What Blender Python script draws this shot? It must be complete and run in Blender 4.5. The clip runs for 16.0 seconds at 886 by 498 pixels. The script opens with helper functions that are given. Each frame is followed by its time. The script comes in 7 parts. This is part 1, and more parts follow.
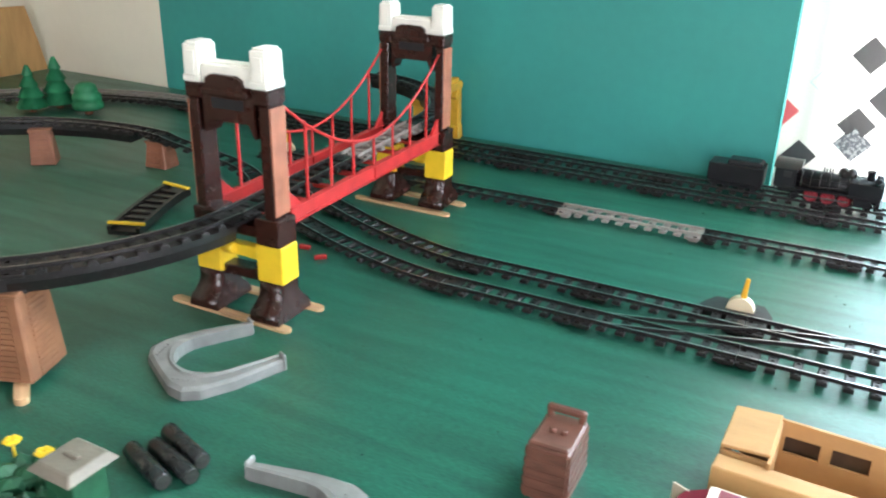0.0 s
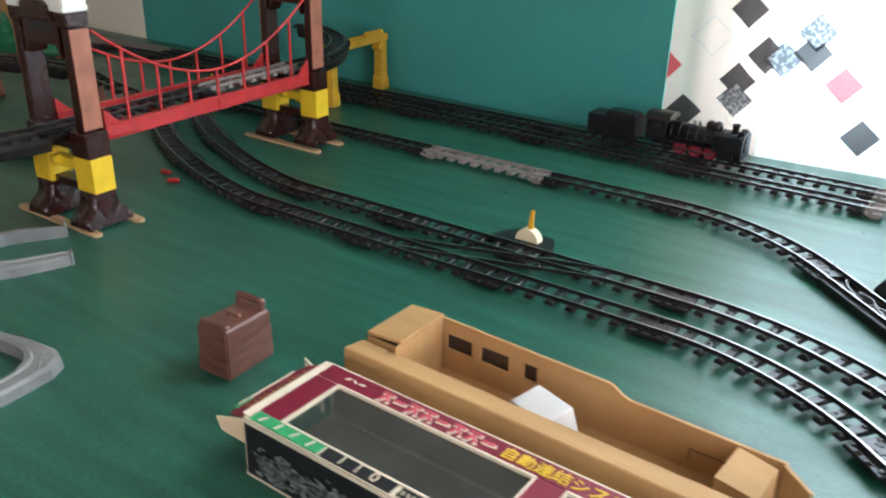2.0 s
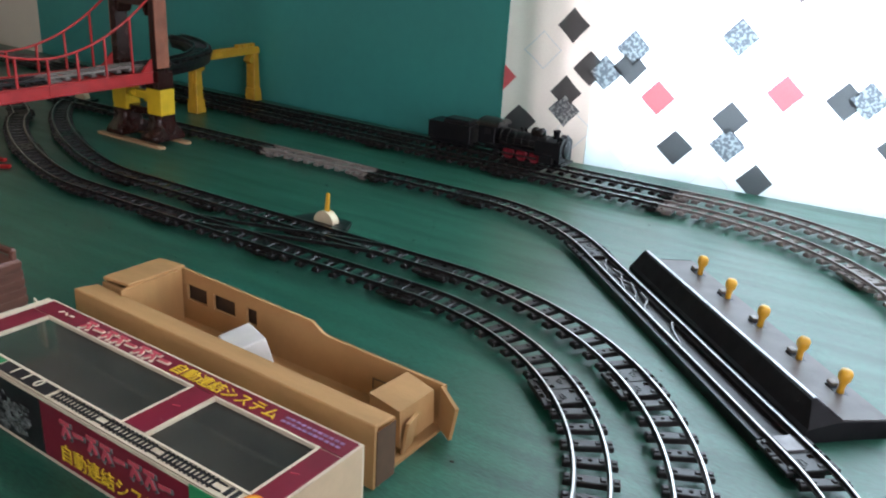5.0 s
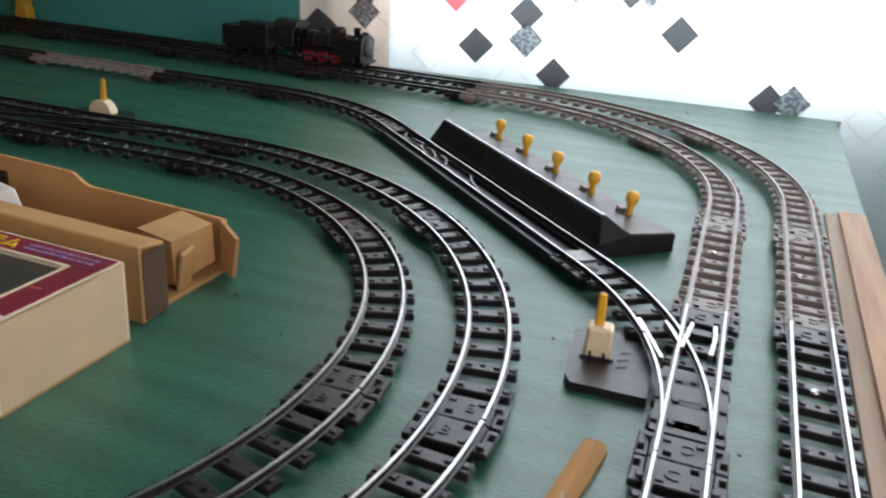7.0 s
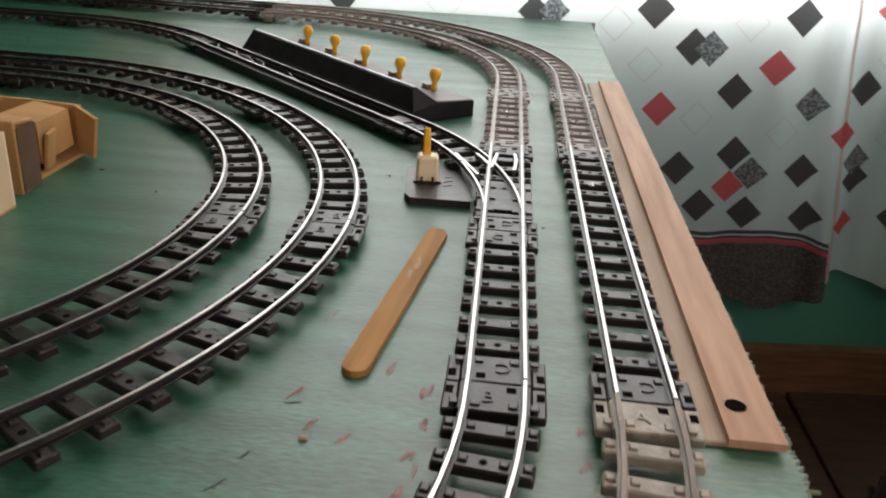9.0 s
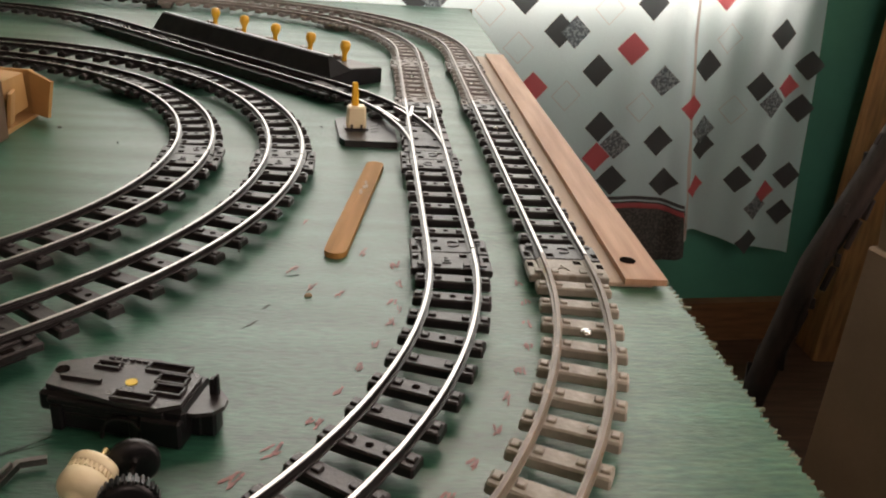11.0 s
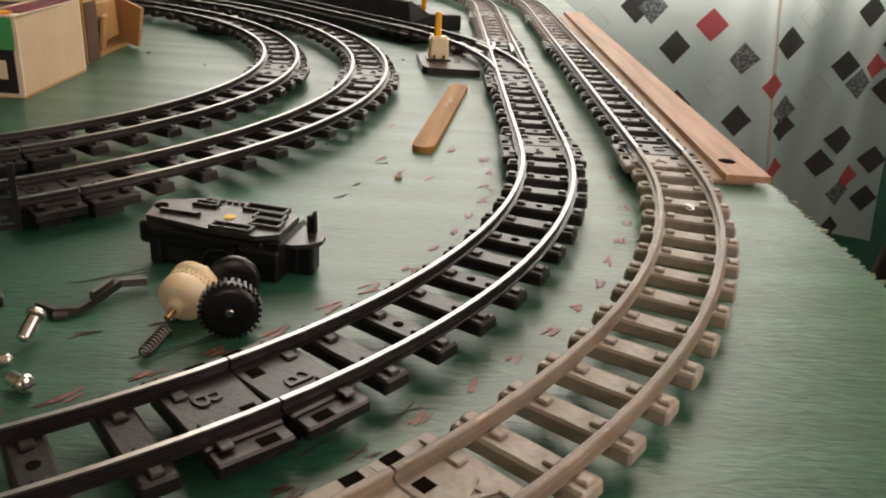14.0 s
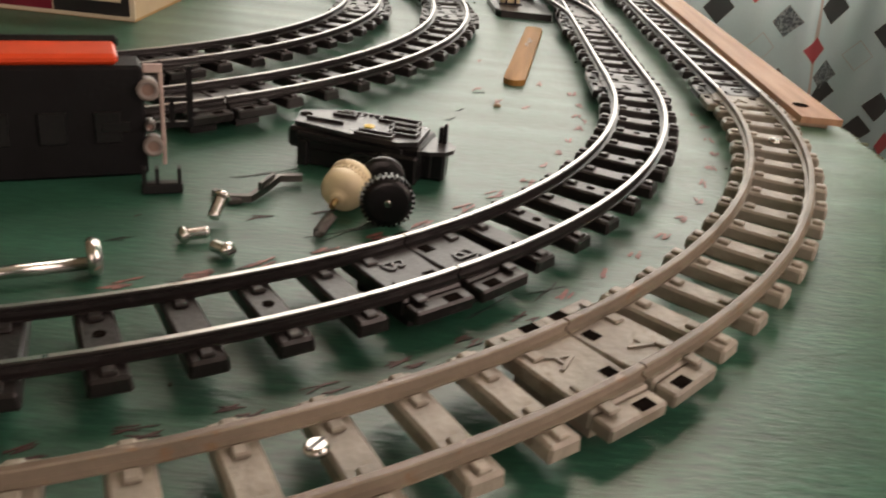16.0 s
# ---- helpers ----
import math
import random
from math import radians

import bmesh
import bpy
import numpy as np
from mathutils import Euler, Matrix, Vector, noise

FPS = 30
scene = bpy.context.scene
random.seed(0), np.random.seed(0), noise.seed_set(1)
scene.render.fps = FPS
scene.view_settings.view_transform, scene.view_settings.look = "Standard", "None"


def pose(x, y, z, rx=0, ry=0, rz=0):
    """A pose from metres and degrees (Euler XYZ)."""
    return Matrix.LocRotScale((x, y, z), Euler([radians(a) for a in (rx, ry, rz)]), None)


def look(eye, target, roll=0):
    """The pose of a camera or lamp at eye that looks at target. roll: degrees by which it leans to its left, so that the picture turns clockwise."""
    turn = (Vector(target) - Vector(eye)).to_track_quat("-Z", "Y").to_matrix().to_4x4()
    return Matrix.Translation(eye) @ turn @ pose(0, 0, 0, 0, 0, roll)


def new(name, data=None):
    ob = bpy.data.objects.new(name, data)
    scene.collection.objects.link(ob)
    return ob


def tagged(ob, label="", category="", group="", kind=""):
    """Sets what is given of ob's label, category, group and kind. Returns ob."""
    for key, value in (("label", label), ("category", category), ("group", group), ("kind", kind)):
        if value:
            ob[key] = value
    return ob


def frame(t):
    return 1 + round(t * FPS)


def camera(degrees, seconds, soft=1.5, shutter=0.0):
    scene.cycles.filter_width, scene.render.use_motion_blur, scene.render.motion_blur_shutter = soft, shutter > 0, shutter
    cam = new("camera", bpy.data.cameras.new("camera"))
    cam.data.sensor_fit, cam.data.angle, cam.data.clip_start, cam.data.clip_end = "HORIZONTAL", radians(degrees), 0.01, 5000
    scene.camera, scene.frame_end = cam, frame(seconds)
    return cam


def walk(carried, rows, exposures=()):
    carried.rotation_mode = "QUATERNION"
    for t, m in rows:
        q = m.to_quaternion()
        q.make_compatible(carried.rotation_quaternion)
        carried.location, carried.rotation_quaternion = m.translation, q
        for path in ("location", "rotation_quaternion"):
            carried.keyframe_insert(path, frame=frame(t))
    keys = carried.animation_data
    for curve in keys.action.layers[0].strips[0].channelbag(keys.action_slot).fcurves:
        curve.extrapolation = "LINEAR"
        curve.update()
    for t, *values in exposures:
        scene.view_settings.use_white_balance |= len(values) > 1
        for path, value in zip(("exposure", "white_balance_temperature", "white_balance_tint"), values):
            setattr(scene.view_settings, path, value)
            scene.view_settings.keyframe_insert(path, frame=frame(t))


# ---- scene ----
cam = camera(56.71, 16.0, soft=2.0, shutter=0.4)
PATH = [
    (0, (0.4368, -0.1138, 0.3206), (-0.4096, 1.5248, -0.4531), 1.39),
    (0.5, (0.4894, -0.0716, 0.2971), (-0.4001, 1.5432, -0.4782), 0.60),
    (1, (0.5295, -0.0565, 0.2826), (-0.3387, 1.5538, -0.5256), 0.22),
    (1.5, (0.6178, -0.0413, 0.2934), (-0.2944, 1.5350, -0.5331), 1.10),
    (2, (0.6883, -0.0373, 0.2995), (-0.3266, 1.4769, -0.5235), 1.53),
    (2.5, (0.7703, -0.0552, 0.2939), (-0.2539, 1.4680, -0.5003), 2.91),
    (3, (0.8157, -0.0447, 0.2950), (-0.1878, 1.5073, -0.4694), 4.23),
    (3.2, (0.8249, -0.0366, 0.2962), (-0.1783, 1.5225, -0.4540), 4.32),
    (5.3, (0.8543, 0.0071, 0.2477), (-0.0949, 1.6203, -0.4572), 3.05),
    (5.5, (0.8567, 0.0141, 0.2345), (-0.0597, 1.6454, -0.4719), 2.83),
    (6, (0.8683, 0.0235, 0.2112), (0.0589, 1.7009, -0.5177), 3.14),
    (6.5, (0.8762, 0.0172, 0.1972), (0.1561, 1.7281, -0.5472), 3.49),
    (7, (0.8824, 0.0081, 0.1821), (0.2895, 1.7643, -0.5690), 4.30),
    (7.5, (0.8852, -0.0020, 0.1691), (0.4430, 1.7888, -0.6040), 4.88),
    (8, (0.8939, -0.0037, 0.1632), (0.5244, 1.7906, -0.6391), 4.36),
    (8.5, (0.8874, -0.0500, 0.1633), (0.6284, 1.7576, -0.6524), 4.05),
    (9, (0.8811, -0.0893, 0.1567), (0.7840, 1.7326, -0.6626), 3.86),
    (9.2, (0.8755, -0.1043, 0.1587), (0.8191, 1.7208, -0.6573), 3.79),
    (11.3, (0.8499, -0.1794, 0.1405), (1.0653, 1.6443, -0.6518), 4.64),
    (11.5, (0.8497, -0.1805, 0.1360), (1.0446, 1.6355, -0.6788), 4.91),
    (12, (0.8449, -0.1812, 0.1287), (0.9385, 1.6383, -0.6963), 4.42),
    (12.5, (0.8454, -0.1777, 0.1219), (0.9164, 1.6569, -0.6712), 3.86),
    (13, (0.8451, -0.1801, 0.1091), (0.9293, 1.6665, -0.6543), 4.26),
    (13.5, (0.8454, -0.1840, 0.0999), (0.9169, 1.6657, -0.6574), 4.04),
    (14, (0.8415, -0.1872, 0.0991), (0.8989, 1.6511, -0.6868), 3.91),
    (14.5, (0.8356, -0.1870, 0.0935), (0.8849, 1.6399, -0.7190), 3.61),
    (15, (0.8355, -0.1972, 0.0968), (0.8936, 1.6180, -0.7409), 4.06),
    (15.5, (0.8279, -0.2086, 0.0966), (0.8814, 1.5975, -0.7608), 5.09),
    (16, (0.8106, -0.2175, 0.0936), (0.8408, 1.5783, -0.7862), 5.98),
]
EXPOSURE = [(0.0, 1.71, 6207, 19), (0.5, 1.36, 6301, 21), (1.0, 1.11, 6395, 23), (2.0, 0.78, 6395, 25), (3.0, 0.48, 6395, 26), (5.5, 0.11, 6301, 27), (6.5, -0.01, 6395, 28), (7.0, -0.21, 6953, 31), (8.0, -0.43, 7255, 31), (9.0, -0.33, 7891, 34), (11.5, -0.3, 8732, 36), (12.5, -0.3, 8837, 36), (14.0, -0.22, 8942, 36), (16.0, -0.2, 8942, 36)]
walk(cam, [(t, look(eye, target, roll)) for t, eye, target, roll in PATH],
     exposures=EXPOSURE)

# ---- world and light ----
world = bpy.data.worlds.new("world")
scene.world = world
world.use_nodes = True
_sky = world.node_tree.nodes.new("ShaderNodeTexSky")
_sky.sky_type = "NISHITA"
_sky.sun_disc = False
_sky.sun_elevation, _sky.sun_rotation = radians(35), radians(160)
_bg = world.node_tree.nodes["Background"]
_bg.inputs["Strength"].default_value = 0.12
world.node_tree.links.new(_sky.outputs["Color"], _bg.inputs["Color"])


def area(name, m, sx, sy, watts, colour):
    d = bpy.data.lights.new(name, "AREA")
    d.shape, d.size, d.size_y, d.energy, d.color = "RECTANGLE", sx, sy, watts, colour
    ob = new(name, d)
    ob.matrix_world = m
    return ob


# daylight in the curtained window; unseen, added: its upper part, the window and doorway behind the camera
area("window_daylight", look((0.954, 1.240, 0.50), (1.069, 0.240, 0.33)), 1.08, 1.00, 39, (1.0, 0.985, 0.98))
area("upper_window_daylight", look((0.954, 1.240, 1.44), (0.90, 0.30, 0.0)), 1.04, 0.34, 25, (0.98, 0.99, 1.0))
area("front_window_daylight", look((1.15, -2.05, 0.75), (0.95, 0.4, 0.0)), 0.65, 0.9, 6.5, (0.97, 0.98, 0.97))
area("doorway_daylight", look((1.84, -0.20, 0.45), (0.9, 0.05, 0.05)), 0.70, 1.3, 10, (0.98, 0.98, 0.97))

sun = bpy.data.lights.new("sun", "SUN")
sun.energy, sun.angle, sun.color = 1.0, radians(12), (1.0, 0.95, 0.88)
sun_ob = new("sun", sun)
sun_ob.matrix_world = look((0.6, 6.0, 4.2), (0.3, 0.0, 0.0))

# ---- materials ----
def mat(name, col, rough=0.5, metal=0.0, var=0.2, scale=30.0, bump=0.15, fine=300.0, stretch=(1, 1, 1), col2=None, rnd=0.0,
        coat=0.0, spec=0.5, wear=0.0, wear_col=(0.5, 0.5, 0.5)):
    """A surface with coarse mottling, fine grain and relief, and a share of worn patches."""
    m = bpy.data.materials.new(name)
    m.use_nodes = True
    t = m.node_tree
    n, l = t.nodes, t.links
    b = n["Principled BSDF"]
    b.inputs["Metallic"].default_value = metal
    b.inputs["Specular IOR Level"].default_value = spec
    b.inputs["Coat Weight"].default_value = coat
    tc = n.new("ShaderNodeTexCoord")
    mp = n.new("ShaderNodeMapping")
    mp.inputs["Scale"].default_value = stretch
    l.new(tc.outputs["Object"], mp.inputs["Vector"])
    big = n.new("ShaderNodeTexNoise")
    big.inputs["Scale"].default_value, big.inputs["Detail"].default_value = scale, 4.0
    l.new(mp.outputs["Vector"], big.inputs["Vector"])
    sm = n.new("ShaderNodeTexNoise")
    sm.inputs["Scale"].default_value, sm.inputs["Detail"].default_value = fine, 3.0
    l.new(mp.outputs["Vector"], sm.inputs["Vector"])
    c2 = col2 or tuple(c * (1 - 1.6 * var) for c in col)
    mix = n.new("ShaderNodeMix")
    mix.data_type = "RGBA"
    mix.inputs["A"].default_value, mix.inputs["B"].default_value = (*col, 1), (*c2, 1)
    ramp = n.new("ShaderNodeMapRange")
    ramp.inputs["From Min"].default_value, ramp.inputs["From Max"].default_value = 0.35, 0.68
    l.new(big.outputs["Fac"], ramp.inputs["Value"])
    l.new(ramp.outputs["Result"], mix.inputs["Factor"])
    out = mix.outputs["Result"]
    hsv = n.new("ShaderNodeHueSaturation")
    val = n.new("ShaderNodeMapRange")
    val.inputs["To Min"].default_value, val.inputs["To Max"].default_value = 1 - var * 0.5, 1 + var * 0.5
    l.new(sm.outputs["Fac"], val.inputs["Value"])
    if rnd:
        oi = n.new("ShaderNodeObjectInfo")
        rr = n.new("ShaderNodeMapRange")
        rr.inputs["To Min"].default_value, rr.inputs["To Max"].default_value = 1 - rnd, 1 + rnd
        l.new(oi.outputs["Random"], rr.inputs["Value"])
        mu = n.new("ShaderNodeMath")
        mu.operation = "MULTIPLY"
        l.new(val.outputs["Result"], mu.inputs[0])
        l.new(rr.outputs["Result"], mu.inputs[1])
        l.new(mu.outputs["Value"], hsv.inputs["Value"])
    else:
        l.new(val.outputs["Result"], hsv.inputs["Value"])
    l.new(out, hsv.inputs["Color"])
    out = hsv.outputs["Color"]
    if wear:
        wn = n.new("ShaderNodeTexNoise")
        wn.inputs["Scale"].default_value, wn.inputs["Detail"].default_value = scale * 2.3, 8.0
        l.new(mp.outputs["Vector"], wn.inputs["Vector"])
        wr = n.new("ShaderNodeMapRange")
        wr.inputs["From Min"].default_value, wr.inputs["From Max"].default_value = 0.74 - wear, 0.80 - wear
        l.new(wn.outputs["Fac"], wr.inputs["Value"])
        wm = n.new("ShaderNodeMix")
        wm.data_type = "RGBA"
        wm.inputs["B"].default_value = (*wear_col, 1)
        l.new(wr.outputs["Result"], wm.inputs["Factor"])
        l.new(out, wm.inputs["A"])
        out = wm.outputs["Result"]
    l.new(out, b.inputs["Base Color"])
    rg = n.new("ShaderNodeMapRange")
    rg.inputs["To Min"].default_value, rg.inputs["To Max"].default_value = max(0.03, rough - 0.1), min(1, rough + 0.12)
    l.new(big.outputs["Fac"], rg.inputs["Value"])
    l.new(rg.outputs["Result"], b.inputs["Roughness"])
    if bump:
        bp = n.new("ShaderNodeBump")
        bp.inputs["Strength"].default_value, bp.inputs["Distance"].default_value = bump, 0.001
        l.new(sm.outputs["Fac"], bp.inputs["Height"])
        l.new(bp.outputs["Normal"], b.inputs["Normal"])
    return m


M_BOARD = mat("green_painted_plywood", (0.015, 0.112, 0.072), 0.35, var=0.34, scale=9, bump=0.14, fine=300, stretch=(0.8, 5.0, 1),
              col2=(0.011, 0.078, 0.050), wear=0.0, spec=0.62)
_t = M_BOARD.node_tree
_pb = _t.nodes["Principled BSDF"]
_was = _pb.inputs["Base Color"].links[0].from_socket
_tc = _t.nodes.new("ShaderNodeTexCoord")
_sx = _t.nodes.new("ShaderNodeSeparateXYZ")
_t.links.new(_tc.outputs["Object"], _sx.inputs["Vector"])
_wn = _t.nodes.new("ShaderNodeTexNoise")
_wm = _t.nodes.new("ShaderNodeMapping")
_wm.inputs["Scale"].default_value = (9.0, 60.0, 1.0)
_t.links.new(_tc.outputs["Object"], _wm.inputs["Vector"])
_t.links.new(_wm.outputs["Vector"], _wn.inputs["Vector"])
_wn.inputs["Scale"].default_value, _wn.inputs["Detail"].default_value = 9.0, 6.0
# paler green towards the front right: thin worn paint plus painted window sheen
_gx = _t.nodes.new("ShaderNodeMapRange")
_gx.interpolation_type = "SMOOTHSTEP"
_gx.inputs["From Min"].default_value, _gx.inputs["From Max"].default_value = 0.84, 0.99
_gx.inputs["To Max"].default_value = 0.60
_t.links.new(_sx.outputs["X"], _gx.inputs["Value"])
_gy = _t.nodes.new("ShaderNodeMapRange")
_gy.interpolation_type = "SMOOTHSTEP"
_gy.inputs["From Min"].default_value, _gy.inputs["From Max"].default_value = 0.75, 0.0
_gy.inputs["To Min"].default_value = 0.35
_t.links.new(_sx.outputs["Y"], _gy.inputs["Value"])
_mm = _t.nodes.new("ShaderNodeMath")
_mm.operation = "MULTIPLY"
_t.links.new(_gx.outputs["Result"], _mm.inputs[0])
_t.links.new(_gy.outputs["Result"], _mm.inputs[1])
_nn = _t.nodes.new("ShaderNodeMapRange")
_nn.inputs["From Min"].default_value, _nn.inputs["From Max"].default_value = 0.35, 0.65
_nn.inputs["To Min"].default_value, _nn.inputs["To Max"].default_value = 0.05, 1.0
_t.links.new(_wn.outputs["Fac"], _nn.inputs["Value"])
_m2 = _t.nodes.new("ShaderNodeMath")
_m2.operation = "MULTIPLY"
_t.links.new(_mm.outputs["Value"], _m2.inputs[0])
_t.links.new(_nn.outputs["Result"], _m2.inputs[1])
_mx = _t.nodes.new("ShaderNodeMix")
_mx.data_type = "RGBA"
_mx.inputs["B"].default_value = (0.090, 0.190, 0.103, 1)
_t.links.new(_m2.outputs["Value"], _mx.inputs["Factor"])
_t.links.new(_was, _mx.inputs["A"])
# rolled-on paint: dark and pale streaks along the plywood's grain
_sk = _t.nodes.new("ShaderNodeTexNoise")
_sm = _t.nodes.new("ShaderNodeMapping")
_sm.inputs["Scale"].default_value = (120.0, 420.0, 1.0)
_t.links.new(_tc.outputs["Object"], _sm.inputs["Vector"])
_t.links.new(_sm.outputs["Vector"], _sk.inputs["Vector"])
_sk.inputs["Scale"].default_value, _sk.inputs["Detail"].default_value = 1.6, 4.0
_sv = _t.nodes.new("ShaderNodeMapRange")
_sv.inputs["From Min"].default_value, _sv.inputs["From Max"].default_value = 0.3, 0.7
_sv.inputs["To Min"].default_value, _sv.inputs["To Max"].default_value = 0.70, 1.30
_t.links.new(_sk.outputs["Fac"], _sv.inputs["Value"])
# the veneer's faint figure: long wavering contour lines
_vw = _t.nodes.new("ShaderNodeTexWave")
_vm = _t.nodes.new("ShaderNodeMapping")
_vm.inputs["Scale"].default_value = (2.2, 9.0, 1.0)
_t.links.new(_tc.outputs["Object"], _vm.inputs["Vector"])
_t.links.new(_vm.outputs["Vector"], _vw.inputs["Vector"])
_vw.bands_direction = "Y"
_vw.inputs["Scale"].default_value, _vw.inputs["Distortion"].default_value = 1.5, 9.0
_vw.inputs["Detail"].default_value, _vw.inputs["Detail Scale"].default_value = 3.0, 1.2
_vv = _t.nodes.new("ShaderNodeMapRange")
_vv.inputs["To Min"].default_value, _vv.inputs["To Max"].default_value = 0.87, 1.08
_t.links.new(_vw.outputs["Fac"], _vv.inputs["Value"])
_vx = _t.nodes.new("ShaderNodeMath")
_vx.operation = "MULTIPLY"
_t.links.new(_sv.outputs["Result"], _vx.inputs[0])
_t.links.new(_vv.outputs["Result"], _vx.inputs[1])
_sh = _t.nodes.new("ShaderNodeHueSaturation")
_t.links.new(_vx.outputs["Value"], _sh.inputs["Value"])
_t.links.new(_mx.outputs["Result"], _sh.inputs["Color"])
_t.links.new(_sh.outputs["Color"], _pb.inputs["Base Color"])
_sb = _t.nodes.new("ShaderNodeBump")
_sb.inputs["Strength"].default_value, _sb.inputs["Distance"].default_value = 0.22, 0.0008
_t.links.new(_sk.outputs["Fac"], _sb.inputs["Height"])
_t.links.new(_pb.inputs["Normal"].links[0].from_socket, _sb.inputs["Normal"])
_t.links.new(_sb.outputs["Normal"], _pb.inputs["Normal"])
M_BOARD_EDGE = mat("splintered_plywood_edge", (0.20, 0.24, 0.155), 0.8, var=0.4, scale=60, bump=0.6, fine=240, stretch=(1, 1, 6))
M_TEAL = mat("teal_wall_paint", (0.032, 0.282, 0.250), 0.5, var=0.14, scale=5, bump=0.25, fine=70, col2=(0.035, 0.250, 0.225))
# darker, greener version of the teal for the window and side walls
M_TEAL_DARK = mat("darker_green_wall", (0.028, 0.20, 0.15), 0.5, var=0.12, scale=5, bump=0.25, fine=70)
M_WHITE_WALL = mat("white_wall_paint", (0.78, 0.71, 0.585), 0.65, var=0.05, scale=4, bump=0.2, fine=80)
M_FLOOR = mat("dark_wood_floor", (0.055, 0.026, 0.014), 0.45, var=0.35, scale=10, bump=0.2, fine=90, stretch=(1, 8, 1))
M_BASEBOARD = mat("brown_wood_trim", (0.16, 0.075, 0.032), 0.45, var=0.3, scale=14, bump=0.2, fine=120, stretch=(1, 1, 8))
M_FRAME = mat("varnished_wood", (0.30, 0.15, 0.06), 0.4, var=0.3, scale=14, bump=0.2, fine=120, stretch=(8, 8, 1))
M_PLANK = mat("bare_pine_slat", (0.47, 0.275, 0.170), 0.52, var=0.2, scale=22, bump=0.25, fine=160, stretch=(6, 0.4, 1), col2=(0.34, 0.185, 0.115), spec=0.25)
M_STRIP = mat("weathered_pine_strip", (0.40, 0.295, 0.22), 0.6, var=0.2, scale=22, bump=0.25, fine=160, stretch=(6, 0.4, 1), col2=(0.33, 0.235, 0.17), spec=0.25)
M_STICK = mat("ice_cream_stick_wood", (0.44, 0.22, 0.07), 0.6, var=0.22, scale=40, bump=0.2, fine=300, stretch=(0.3, 4, 1), spec=0.15)
M_STICK_PALE = mat("pale_stick_wood", (0.62, 0.38, 0.20), 0.5, var=0.2, scale=40, bump=0.2, fine=300, stretch=(0.4, 4, 1), rnd=0.1)
M_BLACK = mat("black_track_plastic", (0.012, 0.0095, 0.0095), 0.35, var=0.3, scale=120, bump=0.12, fine=900, rnd=0.15, wear=0.12, wear_col=(0.026, 0.021, 0.021), spec=0.5)
M_BLACK_GLOSS = mat("black_moulded_plastic", (0.009, 0.009, 0.010), 0.32, var=0.25, scale=80, bump=0.10, fine=900, spec=0.36)
M_LOCO = mat("black_locomotive_plastic", (0.010, 0.010, 0.012), 0.34, var=0.25, scale=80, bump=0.12, fine=700, wear=0.03, wear_col=(0.04, 0.04, 0.044), spec=0.32)
M_GREY = mat("grey_track_plastic", (0.25, 0.215, 0.195), 0.45, var=0.18, scale=90, bump=0.15, fine=700, rnd=0.10, wear=0.10, wear_col=(0.16, 0.13, 0.11))
M_TAN = mat("tan_track_plastic", (0.315, 0.285, 0.232), 0.46, var=0.30, scale=90, bump=0.25, fine=600, rnd=0.10, wear=0.17, wear_col=(0.20, 0.165, 0.125))
M_TAN_RAIL = mat("dull_tan_rail", (0.250, 0.205, 0.155), 0.42, var=0.2, scale=60, bump=0.1, fine=700, wear=0.12, wear_col=(0.22, 0.14, 0.085))
M_RAIL_WORN = mat("rubbed_brown_rail_top", (0.165, 0.115, 0.080), 0.38, var=0.3, scale=60, bump=0.1, fine=700, wear=0.10, wear_col=(0.28, 0.22, 0.165))
M_GREY_RAIL = mat("dull_grey_rail", (0.34, 0.29, 0.26), 0.36, var=0.2, scale=60, bump=0.1, fine=700)
M_STEEL = mat("bright_rail_top", (0.56, 0.54, 0.52), 0.30, metal=1.0, var=0.14, scale=60, bump=0.05, fine=500)
M_CHROME = mat("bright_screw_steel", (0.72, 0.70, 0.66), 0.2, metal=1.0, var=0.15, scale=200, bump=0.05, fine=900)
M_YELLOW = mat("yellow_plastic", (0.82, 0.53, 0.02), 0.38, var=0.10, scale=60, bump=0.08, fine=600)
M_LEVER = mat("amber_lever_plastic", (0.80, 0.41, 0.03), 0.35, var=0.10, scale=90, bump=0.06, fine=600, rnd=0.06)
M_ORANGEY = mat("portal_yellow_plastic", (0.76, 0.41, 0.030), 0.42, var=0.14, scale=60, bump=0.10, fine=500)
M_CREAM = mat("cream_plastic", (0.74, 0.63, 0.41), 0.4, var=0.08, scale=60, bump=0.06, fine=600)
M_WHITE_P = mat("white_plastic", (0.80, 0.78, 0.70), 0.35, var=0.06, scale=60, bump=0.06, fine=600)
M_TOWER = mat("dark_brown_plastic", (0.034, 0.0095, 0.0065), 0.24, var=0.25, scale=60, bump=0.12, fine=500)
# brown tower plastic with the window light painted into its colour
M_LIT_BRICK = mat("painted_lit_brick", (0.42, 0.15, 0.085), 0.4, var=0.2, scale=60, bump=0.2, fine=500)
M_RED = mat("red_bridge_plastic", (0.50, 0.026, 0.025), 0.38, var=0.15, scale=60, bump=0.08, fine=600)
M_BRICK = mat("brick_pier_plastic", (0.30, 0.115, 0.065), 0.5, var=0.2, scale=50, bump=0.2, fine=400)
M_PIER = mat("tan_pier_plastic", (0.29, 0.125, 0.060), 0.5, var=0.2, scale=50, bump=0.2, fine=400)
M_CRATE = mat("brown_crate_plastic", (0.165, 0.066, 0.044), 0.42, var=0.25, scale=50, bump=0.2, fine=400, stretch=(1, 1, 4))
